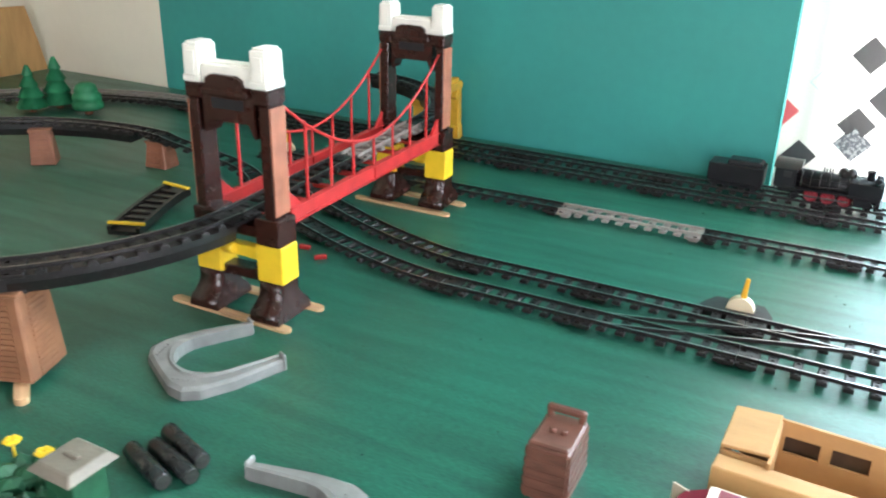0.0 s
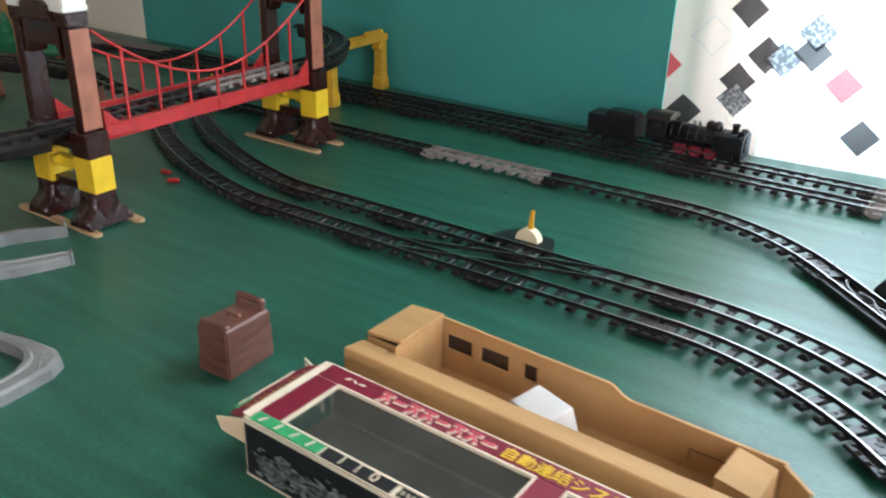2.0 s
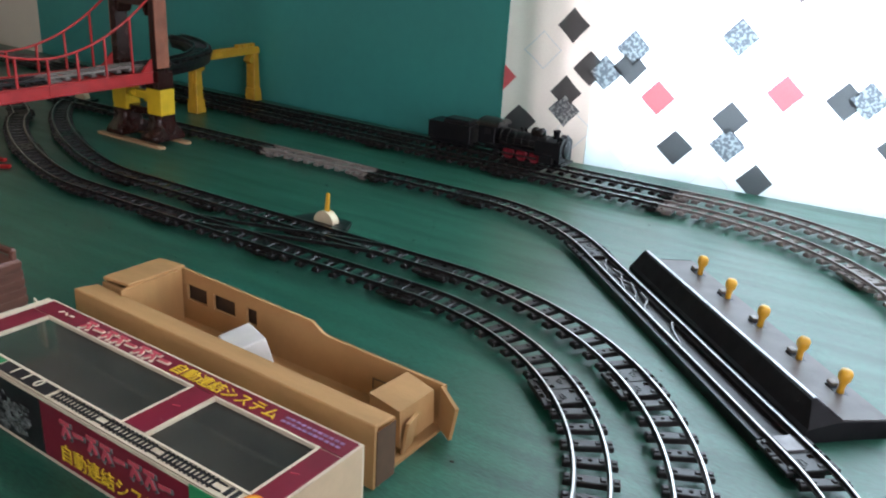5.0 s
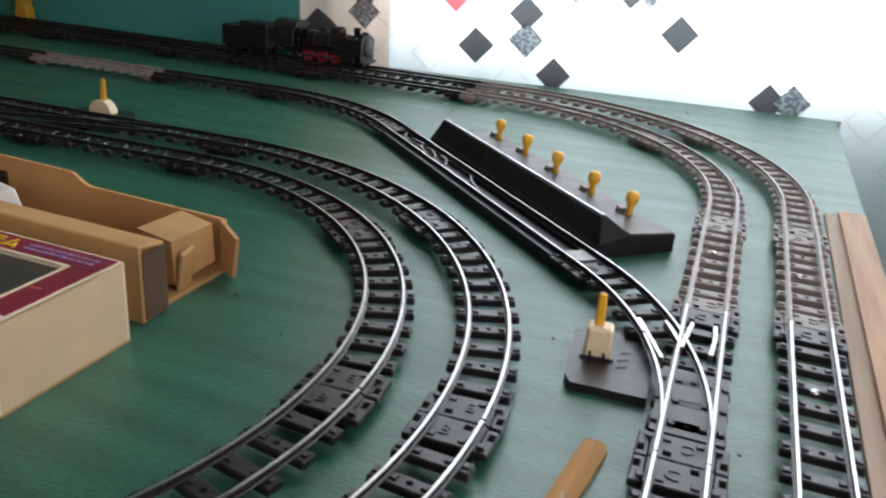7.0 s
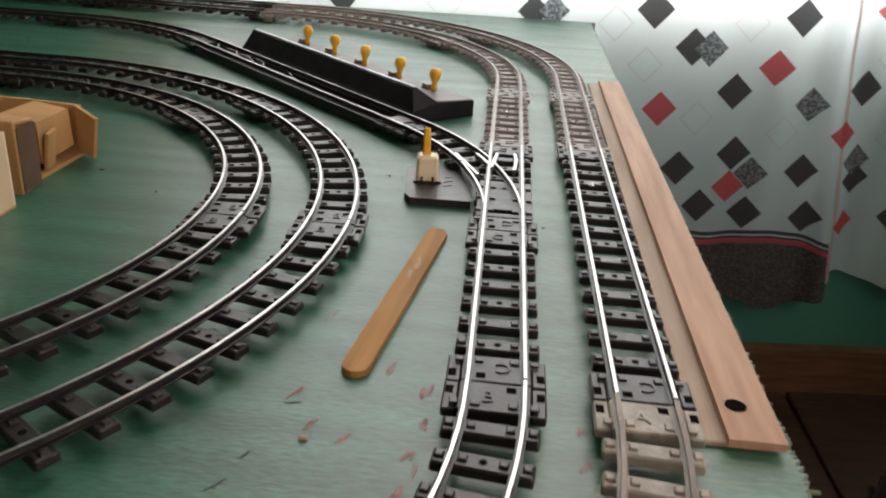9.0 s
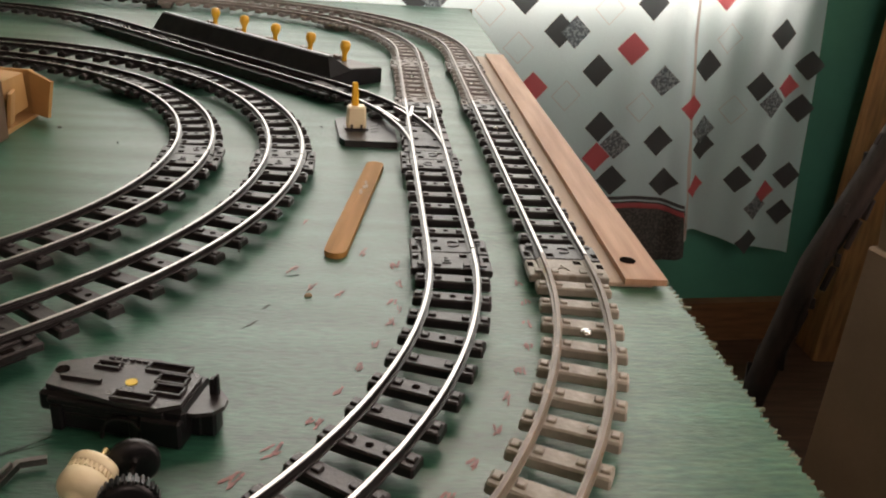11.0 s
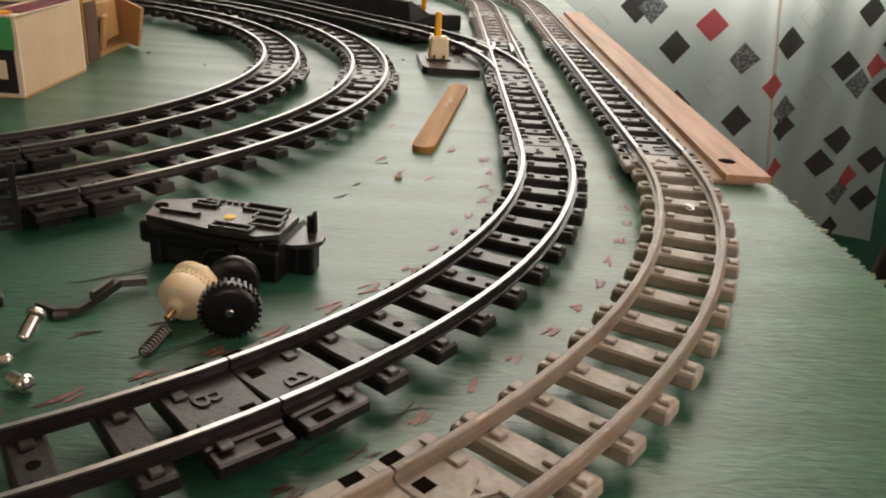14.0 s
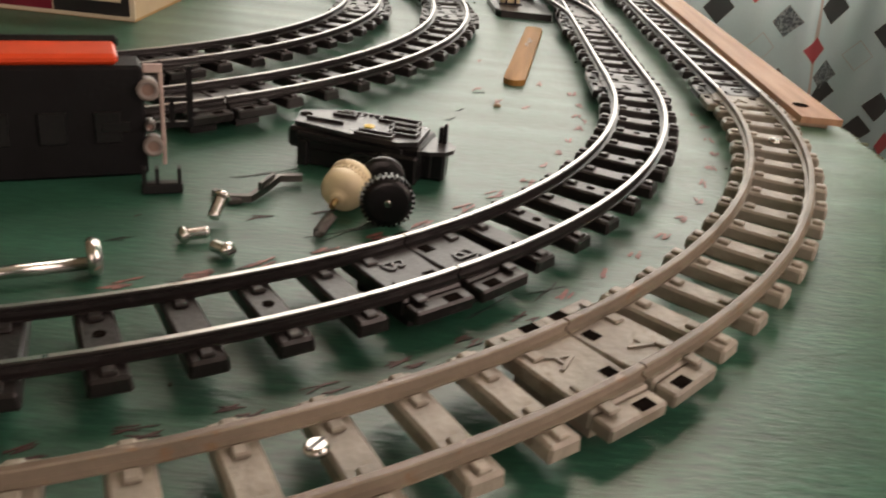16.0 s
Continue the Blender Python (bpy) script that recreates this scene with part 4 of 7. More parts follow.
# yellow portal over the back tracks
P0, P1 = Vector((-0.088, 0.826, 0)), Vector((-0.101, 0.955, 0))
pd = (P1 - P0)
gate = thing("track_portal", "yellow plastic portal frame straddling the back tracks", "portal frame", Matrix.Translation((P0 + P1) / 2) @ pose(0, 0, 0, 0, 0, math.degrees(math.atan2(pd.y, pd.x))))
L = pd.length / 2
for s in (-1, 1):
    leg = box((s * L, 0, 0.037), (0.0150, 0.0170, 0.0740), 0.0010, taper=(0.8, 0.9))
    box((s * L, 0, 0.010), (0.0190, 0.0200, 0.0200), 0.0010, taper=(0.9, 0.9), bm=leg)
    box((s * (L + 0.0072), 0, 0.040), (0.0020, 0.0060, 0.0500), 0.0, bm=leg)
    box((s * (L - 0.009), 0, 0.066), (0.0080, 0.0120, 0.0110), 0.0, bm=leg, ry=s * 35)
    part("post", leg, M_ORANGEY, gate)
beam = box((0, 0, 0.0785), (2 * L + 0.016, 0.0170, 0.0090), 0.0010)
for s in (-1, 1):
    box((0, s * 0.0070, 0.0840), (2 * L + 0.010, 0.0020, 0.0026), 0.0, bm=beam)
part("top_beam", beam, M_ORANGEY, gate)
for k in (-5, 3, 4, 5, 6):
    part("stud", box((k * L / 6.2, 0, 0.0865), (0.0080, 0.0090, 0.0070), 0.0008), M_ORANGEY, gate)

# doubled joint block under the raised curve
clip = thing("track_clip", "black plastic clip block under the raised track joint", "track clip", pose(-0.0640, 0.2000, DECK + 0.0003, 0, 0, -45))
part("clip_body", box((0, 0, -0.0030), (0.0300, 0.0330, 0.0136), 0.0010, taper=(0.96, 0.96)), M_BLACK, clip)
part("clip_lug", box((0.0, -0.0190, -0.0020), (0.0200, 0.0060, 0.0090), 0.0008), M_BLACK, clip)

# ---- lever board beside the diagonal track ----
U, V = Vector((0.686, -0.728, 0)), Vector((0.728, 0.686, 0))
yb_m = Matrix(((U.x, V.x, 0, 0.660), (U.y, V.y, 0, 0.632), (0, 0, 1, 0), (0, 0, 0, 1)))
board5 = thing("lever_panel", "black control panel with five amber levers and silver edge", "control panel", yb_m)
M_PANEL = mat("matte_black_plastic", (0.012, 0.012, 0.014), 0.55, var=0.25, scale=80, bump=0.12, fine=700, spec=0.25)
prof = [(0.0030, 0.0), (0.0030, 0.0070), (0.0050, 0.0090), (0.0115, 0.0222), (0.0130, 0.0230), (0.0150, 0.0230), (0.0265, 0.0133), (0.0600, 0.0113), (0.0600, 0.0)]
bm = bmesh.new()
ends = [[bm.verts.new((-0.0220 + (0.0050 if z > 0.02 else 0.0), v, z)) for v, z in prof],
        [bm.verts.new((0.2350 - (0.0110 if z > 0.02 else 0.0), v, z)) for v, z in prof]]
k = len(prof)
for i in range(k):
    bm.faces.new((ends[0][i], ends[0][(i + 1) % k], ends[1][(i + 1) % k], ends[1][i]))
bm.faces.new(ends[0][::-1])
bm.faces.new(ends[1])
bmesh.ops.recalc_face_normals(bm, faces=bm.faces[:])
part("panel_body", bm, M_PANEL, board5)
M_SILVER = mat("scuffed_silver_strip", (0.62, 0.62, 0.66), 0.3, metal=0.6, var=0.25, scale=90, bump=0.1, fine=500, stretch=(1, 6, 6), wear=0.10, wear_col=(0.40, 0.20, 0.16))
st = box((0.1040, 0.0200, 0.0192), (0.236, 0.0105, 0.0008), rx=-40)
box((0.1040, 0.0140, 0.0233), (0.238, 0.0020, 0.0006), bm=st)
part("silver_strip", st, M_SILVER, board5, "scuffed silver strip along the ridge")
M_SHELF = mat("worn_dark_grey_plastic", (0.105, 0.090, 0.085), 0.45, var=0.12, scale=60, bump=0.1, fine=700)
part("lever_shelf", box((0.1080, 0.0432, 0.0127), (0.252, 0.0325, 0.0008), rx=-3.4), M_SHELF, board5, "worn dark grey shelf under the levers")
for u, v in ((0.0130, 0.0500), (0.0609, 0.0490), (0.1099, 0.0475), (0.1589, 0.0472), (0.2025, 0.0476)):
    lv = part("lever", lathe([(0.0024, 0.0), (0.0020, 0.005), (0.0024, 0.008), (0.0040, 0.011), (0.0044, 0.0145), (0.0034, 0.0170), (0.0008, 0.0178)], 12), M_LEVER, board5, "amber plastic lever", pose(u, v, 0.0120, 0, 6, 0))
    part("slot", box((-0.003, 0, 0.0004), (0.0150, 0.0075, 0.0014), 0.0004), M_PRINT_BLACK, lv)
    part("clip", box((-0.0085, 0, 0.0022), (0.0060, 0.0050, 0.0026), 0.0005), M_GREY, lv)

# ---- point levers ----
def point_machine(m, outline, turn, label, disc):
    th = thing("point_lever", label, "track switch", m, group="hand point levers")
    part("base_plate", prism(outline, 0.0, 0.0042), M_BLACK, th, "black plastic base plate")
    if disc:
        pts = [(0.0115 * math.cos(a), 0.0115 * math.sin(a)) for a in [math.pi * i / 12 for i in range(13)]]
        b = prism(pts, -0.0045, 0.0045, m=pose(0, 0, 0.0042, 90, 0, 0))
        part("housing", b, M_CREAM, th, "cream half-round housing", pose(0, 0, 0, 0, 0, turn))
        part("lever", box((0, 0, 0.0240), (0.0052, 0.0036, 0.0190), 0.0008, taper=(0.7, 0.8)), M_LEVER, th, "amber lever", pose(0, 0, 0, 0, 4, turn))
    else:
        hb = box((0, 0, 0.0115), (0.0125, 0.0110, 0.0145), 0.0012, taper=(0.92, 0.9))
        part("housing", hb, M_CREAM, th, "cream plastic housing", pose(0, 0, 0, 0, 0, turn))
        ft = bmesh.new()
        for x in (-0.003, 0.003):
            box((x, -0.0058, 0.0062), (0.0012, 0.0010, 0.0030), 0.0, bm=ft)
        box((0, 0, 0.0046), (0.0150, 0.0125, 0.0012), 0.0, bm=ft)
        part("socket", ft, M_PRINT_BLACK, th, "", pose(0, 0, 0, 0, 0, turn))
        part("lever", box((-0.0005, 0, 0.0250), (0.0046, 0.0036, 0.0170), 0.0008, taper=(0.8, 0.8)), M_LEVER, th, "amber lever", pose(0, 0, 0, -2, -1, turn))
    for k in range(3):
        part("arrow_mark", box((0.012, -0.008 + 0.007 * k, 0.0043), (0.0052, 0.0007, 0.0004), 0.0, rz=35), M_PRINT_BLACK, th)
    return th


point_machine(pose(0.8465, 0.3420, 0), [(-0.0060, -0.0300), (0.0260, -0.0290), (0.0250, 0.0060), (0.0160, 0.0250), (-0.0060, 0.0280), (-0.0140, 0.0190), (-0.0095, -0.0240)], 6, "cream point lever with amber handle beside the turnout", False)
point_machine(pose(0.3740, 0.5700, 0), [(-0.034, -0.0180), (0.028, -0.0180), (0.0270, -0.004), (0.0180, 0.0160), (-0.0230, 0.0170), (-0.0330, -0.004)], 0, "cream half-round point lever with amber handle beside the crossover", True)
point_machine(pose(-0.2590, 0.7580, 0), [(-0.030, -0.0180), (0.028, -0.0180), (0.0180, 0.0140), (-0.0230, 0.0140)], 0, "cream half-round point lever beyond the bridge", True)

# ---- slats and stick ----
sl = thing("pine_slat", "bare pine slat with a round hole on the board edge", "wooden slat", pose(0.9660, 0.381, 0, 0, 0, -0.75))
bm = bmesh.new()
bmesh.ops.create_cube(bm, size=1.0)
for v in bm.verts:
    v.co = Vector((v.co.x * 0.0180 + 0.0085, v.co.y * 0.512, v.co.z * 0.0028 + 0.0034))
part("slat", bm, M_PLANK, sl)
# nothing is drilled; the black disc paints the hole's shade
hole = cyl((0.0055, -0.2370, 0.00484), (0.0055, -0.2370, 0.00500), 0.0036, n=20)
part("screw_hole", hole, M_HOLE_SHADE, sl, "black disc painting the shade of a round screw hole")
part("backing_strip", box((0.0015, 0.0, 0.0010), (0.0220, 0.508, 0.0020), 0.0004), M_STRIP, sl, "thin pale lower strip")
loose = craft_stick(pose(0.8497, 0.2115, 0.0, 0, 0, 81.8), 0.133, 0.0098, M_STICK, "brown wooden ice cream stick lying beside the track")
M_CHIP = mat("rubbed_pale_wood", (0.46, 0.36, 0.24), 0.7, var=0.3, scale=200, bump=0.2)
for dx, dy, ln, wd, turn in ((0.0135, 0.0006, 0.0085, 0.0020, 6), (0.0220, -0.0004, 0.0075, 0.0030, -8), (0.0285, 0.0002, 0.0060, 0.0016, 10)):
    part("rubbed_patch", prism([(-ln / 2, 0.0), (-ln / 5, -wd / 2), (ln / 3, -wd / 3), (ln / 2, wd / 6), (ln / 8, wd / 2), (-ln / 3, wd / 3)], 0.0, 0.00012), M_CHIP, loose, "pale rubbed patch", pose(dx, dy, 0.0026, 0, 0, turn))
chip = thing("wood_crumb", "small pale wood crumb lying on the board", "crumb", pose(0.8320, 0.1100, 0, 0, 0, 15))
part("crumb_lump", box((0, 0, 0.0007), (0.0034, 0.0018, 0.0014), 0.0004, taper=(0.6, 0.7)), M_CHIP, chip)

# ---- printed carton and cardboard tray ----
BX, BW, BH = 0.250, 0.068, 0.0375
carton = thing("train_carton", "maroon printed toy train carton with two window openings", "box", pose(0.5290, 0.2330, 0, 0, 0, -1.5))
T = 0.0012


def flat(c, s, material, name, label="", rz=0.0):
    return part(name, box(c, s, rz=rz), material, carton, label)


part("bottom", box((0, 0, T / 2), (BX, BW, T)), M_CARD, carton)
part("front_side", box((0, -BW / 2 + T / 2, BH / 2 + T / 2), (BX, T, BH - T)), M_CARDWHITE, carton)
part("back_side", box((0, BW / 2 - T / 2, BH / 2 + T / 2), (BX, T, BH - T)), M_CARDWHITE, carton)
part("end", box((BX / 2 - T / 2, 0, BH / 2 + T / 2), (T, BW - 2 * T - 0.0002, BH - T)), M_CARDEND, carton, "cream card end panel")
# lid with two windows: strips round the openings
tz = BH - T / 2 + 0.0002
wins = ((-0.1040, 0.0220), (0.0410, 0.1095))
wy0, wy1 = -0.0240, 0.0175
xs = [-BX / 2, wins[0][0], wins[0][1], wins[1][0], wins[1][1], BX / 2]
part("lid_strip", box((0, (wy1 + BW / 2) / 2, tz), (BX, BW / 2 - wy1, T)), M_CARDWHITE, carton, "white card lid strip")
part("lid_strip", box((0, (wy0 - BW / 2) / 2, tz), (BX, BW / 2 + wy0, T)), M_CARDWHITE, carton, "white card lid strip")
for a, b in ((0, 1), (2, 3), (4, 5)):
    part("lid_strip", box(((xs[a] + xs[b]) / 2, (wy0 + wy1) / 2, tz), (xs[b] - xs[a], wy1 - wy0, T)), M_CARDWHITE, carton, "white card lid strip")
pz = BH + 0.0005
pr = 0.0005
M_PANE = bpy.data.materials.new("dusty_cellophane")
M_PANE.use_nodes = True
_b = M_PANE.node_tree.nodes["Principled BSDF"]
_b.inputs["Transmission Weight"].default_value, _b.inputs["Roughness"].default_value, _b.inputs["IOR"].default_value = 0.97, 0.16, 1.16
_b.inputs["Base Color"].default_value = (0.55, 0.58, 0.55, 1)
for k, (a, b) in enumerate(wins):
    pane = part("cellophane", box(((a + b) / 2, (wy0 + wy1) / 2, BH - 0.0018), (b - a + 0.004, wy1 - wy0 + 0.004, 0.0003)), M_PANE, carton, "dusty clear cellophane window")
    pane.visible_shadow = False
M_INSIDE = mat("grey_card_lining", (0.25, 0.225, 0.18), 0.7, var=0.2, scale=20, bump=0.1)
part("lining", box((0, 0, 0.0016), (BX - 0.004, BW - 0.004, 0.0006)), M_INSIDE, carton)
for sy in (-1, 1):
    part("lining", box((0, sy * (BW / 2 - 0.0018), BH / 2), (BX - 0.004, 0.0006, BH - 0.006)), M_INSIDE, carton)
# maroon print on the lid
flat((0.0, 0.0258, pz), (BX - 0.003, 0.0128, pr), M_MAROON, "print_band")
flat((0.0315, -0.0022, pz), (0.0165, 0.0420, pr), M_MAROON, "print_band")
flat((0.1170, -0.0030, pz), (0.0128, 0.0430, pr), M_MAROON, "print_band")
flat((-0.1140, -0.0030, pz), (0.0175, 0.0430, pr), M_MAROON, "print_band")
for (a, b) in wins:
    for c, s in ((((a + b) / 2, wy1 + 0.0009, pz + 0.0003), (b - a + 0.003, 0.0014, pr)), (((a + b) / 2, wy0 - 0.0009, pz + 0.0003), (b - a + 0.003, 0.0014, pr)),
                 ((a - 0.0009, (wy0 + wy1) / 2, pz + 0.0003), (0.0014, wy1 - wy0, pr)), ((b + 0.0009, (wy0 + wy1) / 2, pz + 0.0003), (0.0014, wy1 - wy0, pr))):
        flat(c, s, M_CARDWHITE, "window_border")
# printed track drawing along the front of the lid
tr = bmesh.new()
for yy in (-0.0268, -0.0312):
    box((0.038, yy, pz), (0.122, 0.0009, pr), bm=tr)
for k in range(42):
    if k % 14 not in (12, 13):
        box((-0.022 + k * 0.00292, -0.0290, pz), (0.0013, 0.0070, pr), bm=tr)
part("track_drawing", tr, M_PRINT_BLACK, carton, "printed black track drawing")
flat((-0.0970, -0.0292, pz), (0.0480, 0.0078, pr), M_PRINT_GREEN, "green_label")
for k in range(4):
    flat((-0.1140 + 0.0112 * k, -0.0292, pz + 0.0004), (0.0056, 0.0013, pr), M_CARDWHITE, "slanted_bar", "", 60 + 15 * (k % 2))
flat((-0.0485, -0.0292, pz), (0.0450, 0.0078, pr), M_PRINT_BLACK, "number_label")
link_mesh("number", letters("1  1  0", 0.0098, 0.0002, M_CARDWHITE), carton, "white printed number", pose(-0.0485, -0.0292, pz + 0.0005))
part("round_seal", cyl((0.1155, -0.0284, pz), (0.1155, -0.0284, pz + 0.0006), 0.0052, n=20), M_PRINT_ORANGE, carton, "orange printed seal")
part("round_seal", cyl((0.1155, -0.0284, pz + 0.0006), (0.1155, -0.0284, pz + 0.0009), 0.0034, n=20), M_PRINT_YELLOW, carton, "yellow middle of the seal")
for k in range(2):
    flat((0.1020 + 0.004 * k, -0.0288, pz), (0.0024, 0.0058, pr), M_PRINT_BLACK, "small_figure")
# logo drawn as plain strokes, then the readable words


def logo_strokes(x0, y0, n, size, z, m, material, under):
    for k in range(n):
        x = x0 + k * size * 1.02
        for s, (dx, dy, w, h, rz) in enumerate(((0, 0.30, 0.8, 0.22, 0), (-0.1, -0.15, 0.22, 0.75, -25), (0.22, -0.2, 0.22, 0.55, 30)) if k % 3 != 1 else ((0, 0.0, 0.85, 0.22, 4),)):
            part("logo_stroke", box((0, 0, 0), (w * size * 1.08, h * size * 1.30, 0.0005), rz=rz), under, carton, "", m @ pose(x + dx * size + 0.0006, y0 + dy * size - 0.0006, z))
            part("logo_stroke", box((0, 0, 0), (w * size * 0.90, h * size * 0.90, 0.0005), rz=rz), material, carton, "", m @ pose(x + dx * size, y0 + dy * size, z + 0.0004))


I4 = Matrix()
logo_strokes(-0.0760, 0.0258, 8, 0.0094, pz + 0.0004, I4, M_PRINT_PINK, M_CARDWHITE)
for k in range(3):
    flat((-0.1040 + 0.0050 * k, 0.0262, pz + 0.0004), (0.0034, 0.0014, pr), M_CARDWHITE, "small_mark", "", (50, -40, 10)[k])
link_mesh("printed_slogan", letters("自動連結システム", 0.0098, 0.0003, M_PRINT_YELLOW), carton, "yellow printed words", pose(0.0385, 0.0248, pz + 0.0005))
for k in range(2):
    for j in range(11):
        flat((0.0820 + 0.0035 * j, 0.0275 - 0.0034 * k, pz + 0.0004), (0.0024, 0.0016, pr), M_PRINT_BLUE, "small_print")
for k in range(2):
    flat((0.0315 + 0.084 * k, 0.0010 - 0.004 * k, pz + 0.0004), (0.0042, 0.0005, pr), M_PRINT_PINK, "scratch", "", 20)
# front side: engraving panel, maroon field
fy = -BW / 2 - 0.0003
SIDE = pose(0, fy, BH / 2, 90, 0, 0)
part("print_band", box((0, 0, 0), (0.0930, BH - 0.0040, 0.0006)), M_PRINT_BLACK, carton, "black panel with a pale engraved locomotive", SIDE @ pose(-0.0770, 0.0, 0.0))
eng = bmesh.new()
_r2 = random.Random(5)
for k in range(240):
    w = _r2.uniform(0.002, 0.007)
    box((_r2.uniform(-0.036, 0.036), _r2.triangular(-0.013, 0.009, -0.004), 0.0006 + 0.00001 * k), (w, _r2.uniform(0.0008, 0.0030), 0.0003), rz=_r2.uniform(-25, 25), bm=eng)
tagged(part("engraving", eng, M_PRINT_GREY, carton, "pale grey engraved picture", SIDE @ pose(-0.0770, 0.0, 0.0)), kind="stuff")
part("print_band", box((0, 0, 0), (0.1130, BH - 0.0040, 0.0006)), M_MAROON, carton, "", SIDE @ pose(0.0270, 0.0, 0.0))
part("print_band", box((0, 0, 0), (0.0380, BH - 0.0040, 0.0006)), M_PRINT_BLACK, carton, "", SIDE @ pose(0.1035, 0.0, 0.0))
part("green_label", box((0, 0, 0), (0.0400, 0.0145, 0.0006)), M_PRINT_GREEN, carton, "", SIDE @ pose(0.1035, 0.0110, 0.0006))
link_mesh("number", letters("1 1 0", 0.0120, 0.0002, M_CARDWHITE), carton, "white printed number", SIDE @ pose(0.1035, 0.0105, 0.0012))
part("engraving", box((0, 0, 0), (0.0300, 0.0085, 0.0005)), M_CARDWHITE, carton, "pale picture strip", SIDE @ pose(0.1035, -0.0055, 0.0006))
for x0, y0, n, sz, mm in ((-0.008, 0.008, 8, 0.0105, M_PRINT_PINK),):
    logo_strokes(x0, y0, n, sz, 0.0006, SIDE, mm, M_PRINT_GREY)
link_mesh("printed_slogan", letters("自動連結システム", 0.0110, 0.0003, M_PRINT_YELLOW), carton, "yellow printed words", SIDE @ pose(0.0290, -0.0085, 0.0008))
for z in (0.0014, BH - 0.0014):
    part("white_edge", box((0, 0, 0), (BX, 0.0018, 0.0006)), M_CARDWHITE, carton, "", SIDE @ pose(0, z - BH / 2, 0.0002))
# open flaps at the far end
FLAP = pose(-BX / 2 - 0.0002, 0.0, BH - 0.0006, 0, -20, 0)
part("top_flap", prism([(0.0, -BW / 2 + 0.001), (0.0, BW / 2 - 0.001), (-0.0150, BW / 2 - 0.004), (-0.0195, BW / 2 - 0.014), (-0.0190, -BW / 2 + 0.012), (-0.0150, -BW / 2 + 0.003)], -T, 0.0, m=FLAP), M_MAROON, carton, "creased maroon carton flap")
for k in range(11):
    part("flap_print", box((-0.0085, -0.0210 + 0.0042 * k, 0.0003), (0.0052, 0.0010, 0.0004), rz=(35, -20, 5)[k % 3]), M_PRINT_GOLD, carton, "", FLAP)
part("flap_stripe", box((-0.0172, -0.0190, 0.0003), (0.0026, 0.0120, 0.0004)), M_PRINT_GREEN, carton, "green printed flap corner", FLAP)
part("flap_edge", box((-0.0190, 0.0, 0.0001), (0.0010, BW - 0.026, 0.0012)), M_CARDWHITE, carton, "", FLAP)
part("side_flap", prism([(0.0, 0.0), (-0.0175, -0.0020), (-0.0150, -0.0100), (0.0, -0.0160)], -T / 2, T / 2, m=pose(0, 0, 0, 90)), M_CARDEND, carton, "creased cream side flap", pose(-BX / 2 + 0.0004, -BW / 2 + 0.0012, BH - 0.0020, 0, 0, 18))
part("side_flap", box((0, 0, 0), (0.0220, T, BH * 0.7)), M_CARDWHITE, carton, "creased cream side flap", pose(-BX / 2 - 0.0108, BW / 2 - 0.0042, BH * 0.52, 0, 0, -20))
part("flap_edge", box((0, 0, 0), (0.0050, BW - 0.004, 0.0010)), M_CARDWHITE, carton, "", pose(-BX / 2 + 0.0008, 0, BH + 0.0006, 0, 8, 0))

tray = thing("cardboard_tray", "brown cardboard inner tray standing open beside the carton", "tray", pose(0.5275, 0.3175, 0, 0, 0, -1.5))
TL, TW, TH = 0.240, 0.068, 0.0365
C = 0.0022
part("tray_floor", box((0, 0, C / 2), (TL, TW - 2 * C, C)), M_CARD, tray)
HX = ((-0.0860, 0.0200), (-0.0590, 0.0210), (-0.0330, 0.0100))
yb0, yb1 = TW / 2 - C, TW / 2


def sloped(bm, x0, x1, z0, z1, z2):
    """A piece of card wall from x0 to x1, its top falling from z1 to z2."""
    v = [bm.verts.new((x, y, z)) for y in (yb0, yb1) for x, z in ((x0, z0), (x1, z0), (x1, z2), (x0, z1))]
    for q in ((0, 1, 2, 3), (7, 6, 5, 4), (0, 4, 5, 1), (1, 5, 6, 2), (2, 6, 7, 3), (3, 7, 4, 0)):
        bm.faces.new([v[i] for i in q])


def wall_top(x):
    return 0.0400 - 0.0050 * (x + TL / 2) / TL - (0.0060 if x > 0.03 else 0.0060 * max(0, (x - 0.02) / 0.01))


zs0, zs1 = 0.0175, 0.0290


def wall_part(*pieces):
    bk = bmesh.new()
    for q in pieces:
        sloped(bk, *q)
    bmesh.ops.remove_doubles(bk, verts=bk.verts[:], dist=1e-5)
    part("back_wall", bk, M_CARD, tray, "cardboard wall with three punched holes")


xprev = -TL / 2
for hx, hw in HX + ((0.028, 0.0),):
    wall_part((xprev, hx - hw / 2, zs0, zs1, zs1))
    xprev = hx + hw / 2
wall_part((-TL / 2, 0.028, 0.0002, zs0, zs0))
wall_part(*[(x0, x1, zs1, wall_top(x0), wall_top(x1)) for x0, x1 in ((-TL / 2, -0.06), (-0.06, 0.02), (0.02, 0.028))])
wall_part(*[(x0, x1, 0.0002, wall_top(x0), wall_top(x1)) for x0, x1 in ((0.028, 0.032), (0.032, 0.08), (0.08, TL / 2))])
# added dark sheet paints the shade behind the holes
part("hole_backing", box((-0.06, TW / 2 + 0.0040, 0.0190), (0.105, 0.0012, 0.030)), M_CARD_SHADE, tray, "added dark card painting the shade in the punched holes")
# creases drawn as thin strips of darker card
part("crease", box((0.083, TW / 2 - 0.0032, 0.0160), (0.0260, 0.0004, 0.0008)), M_CARD_DARK, tray)
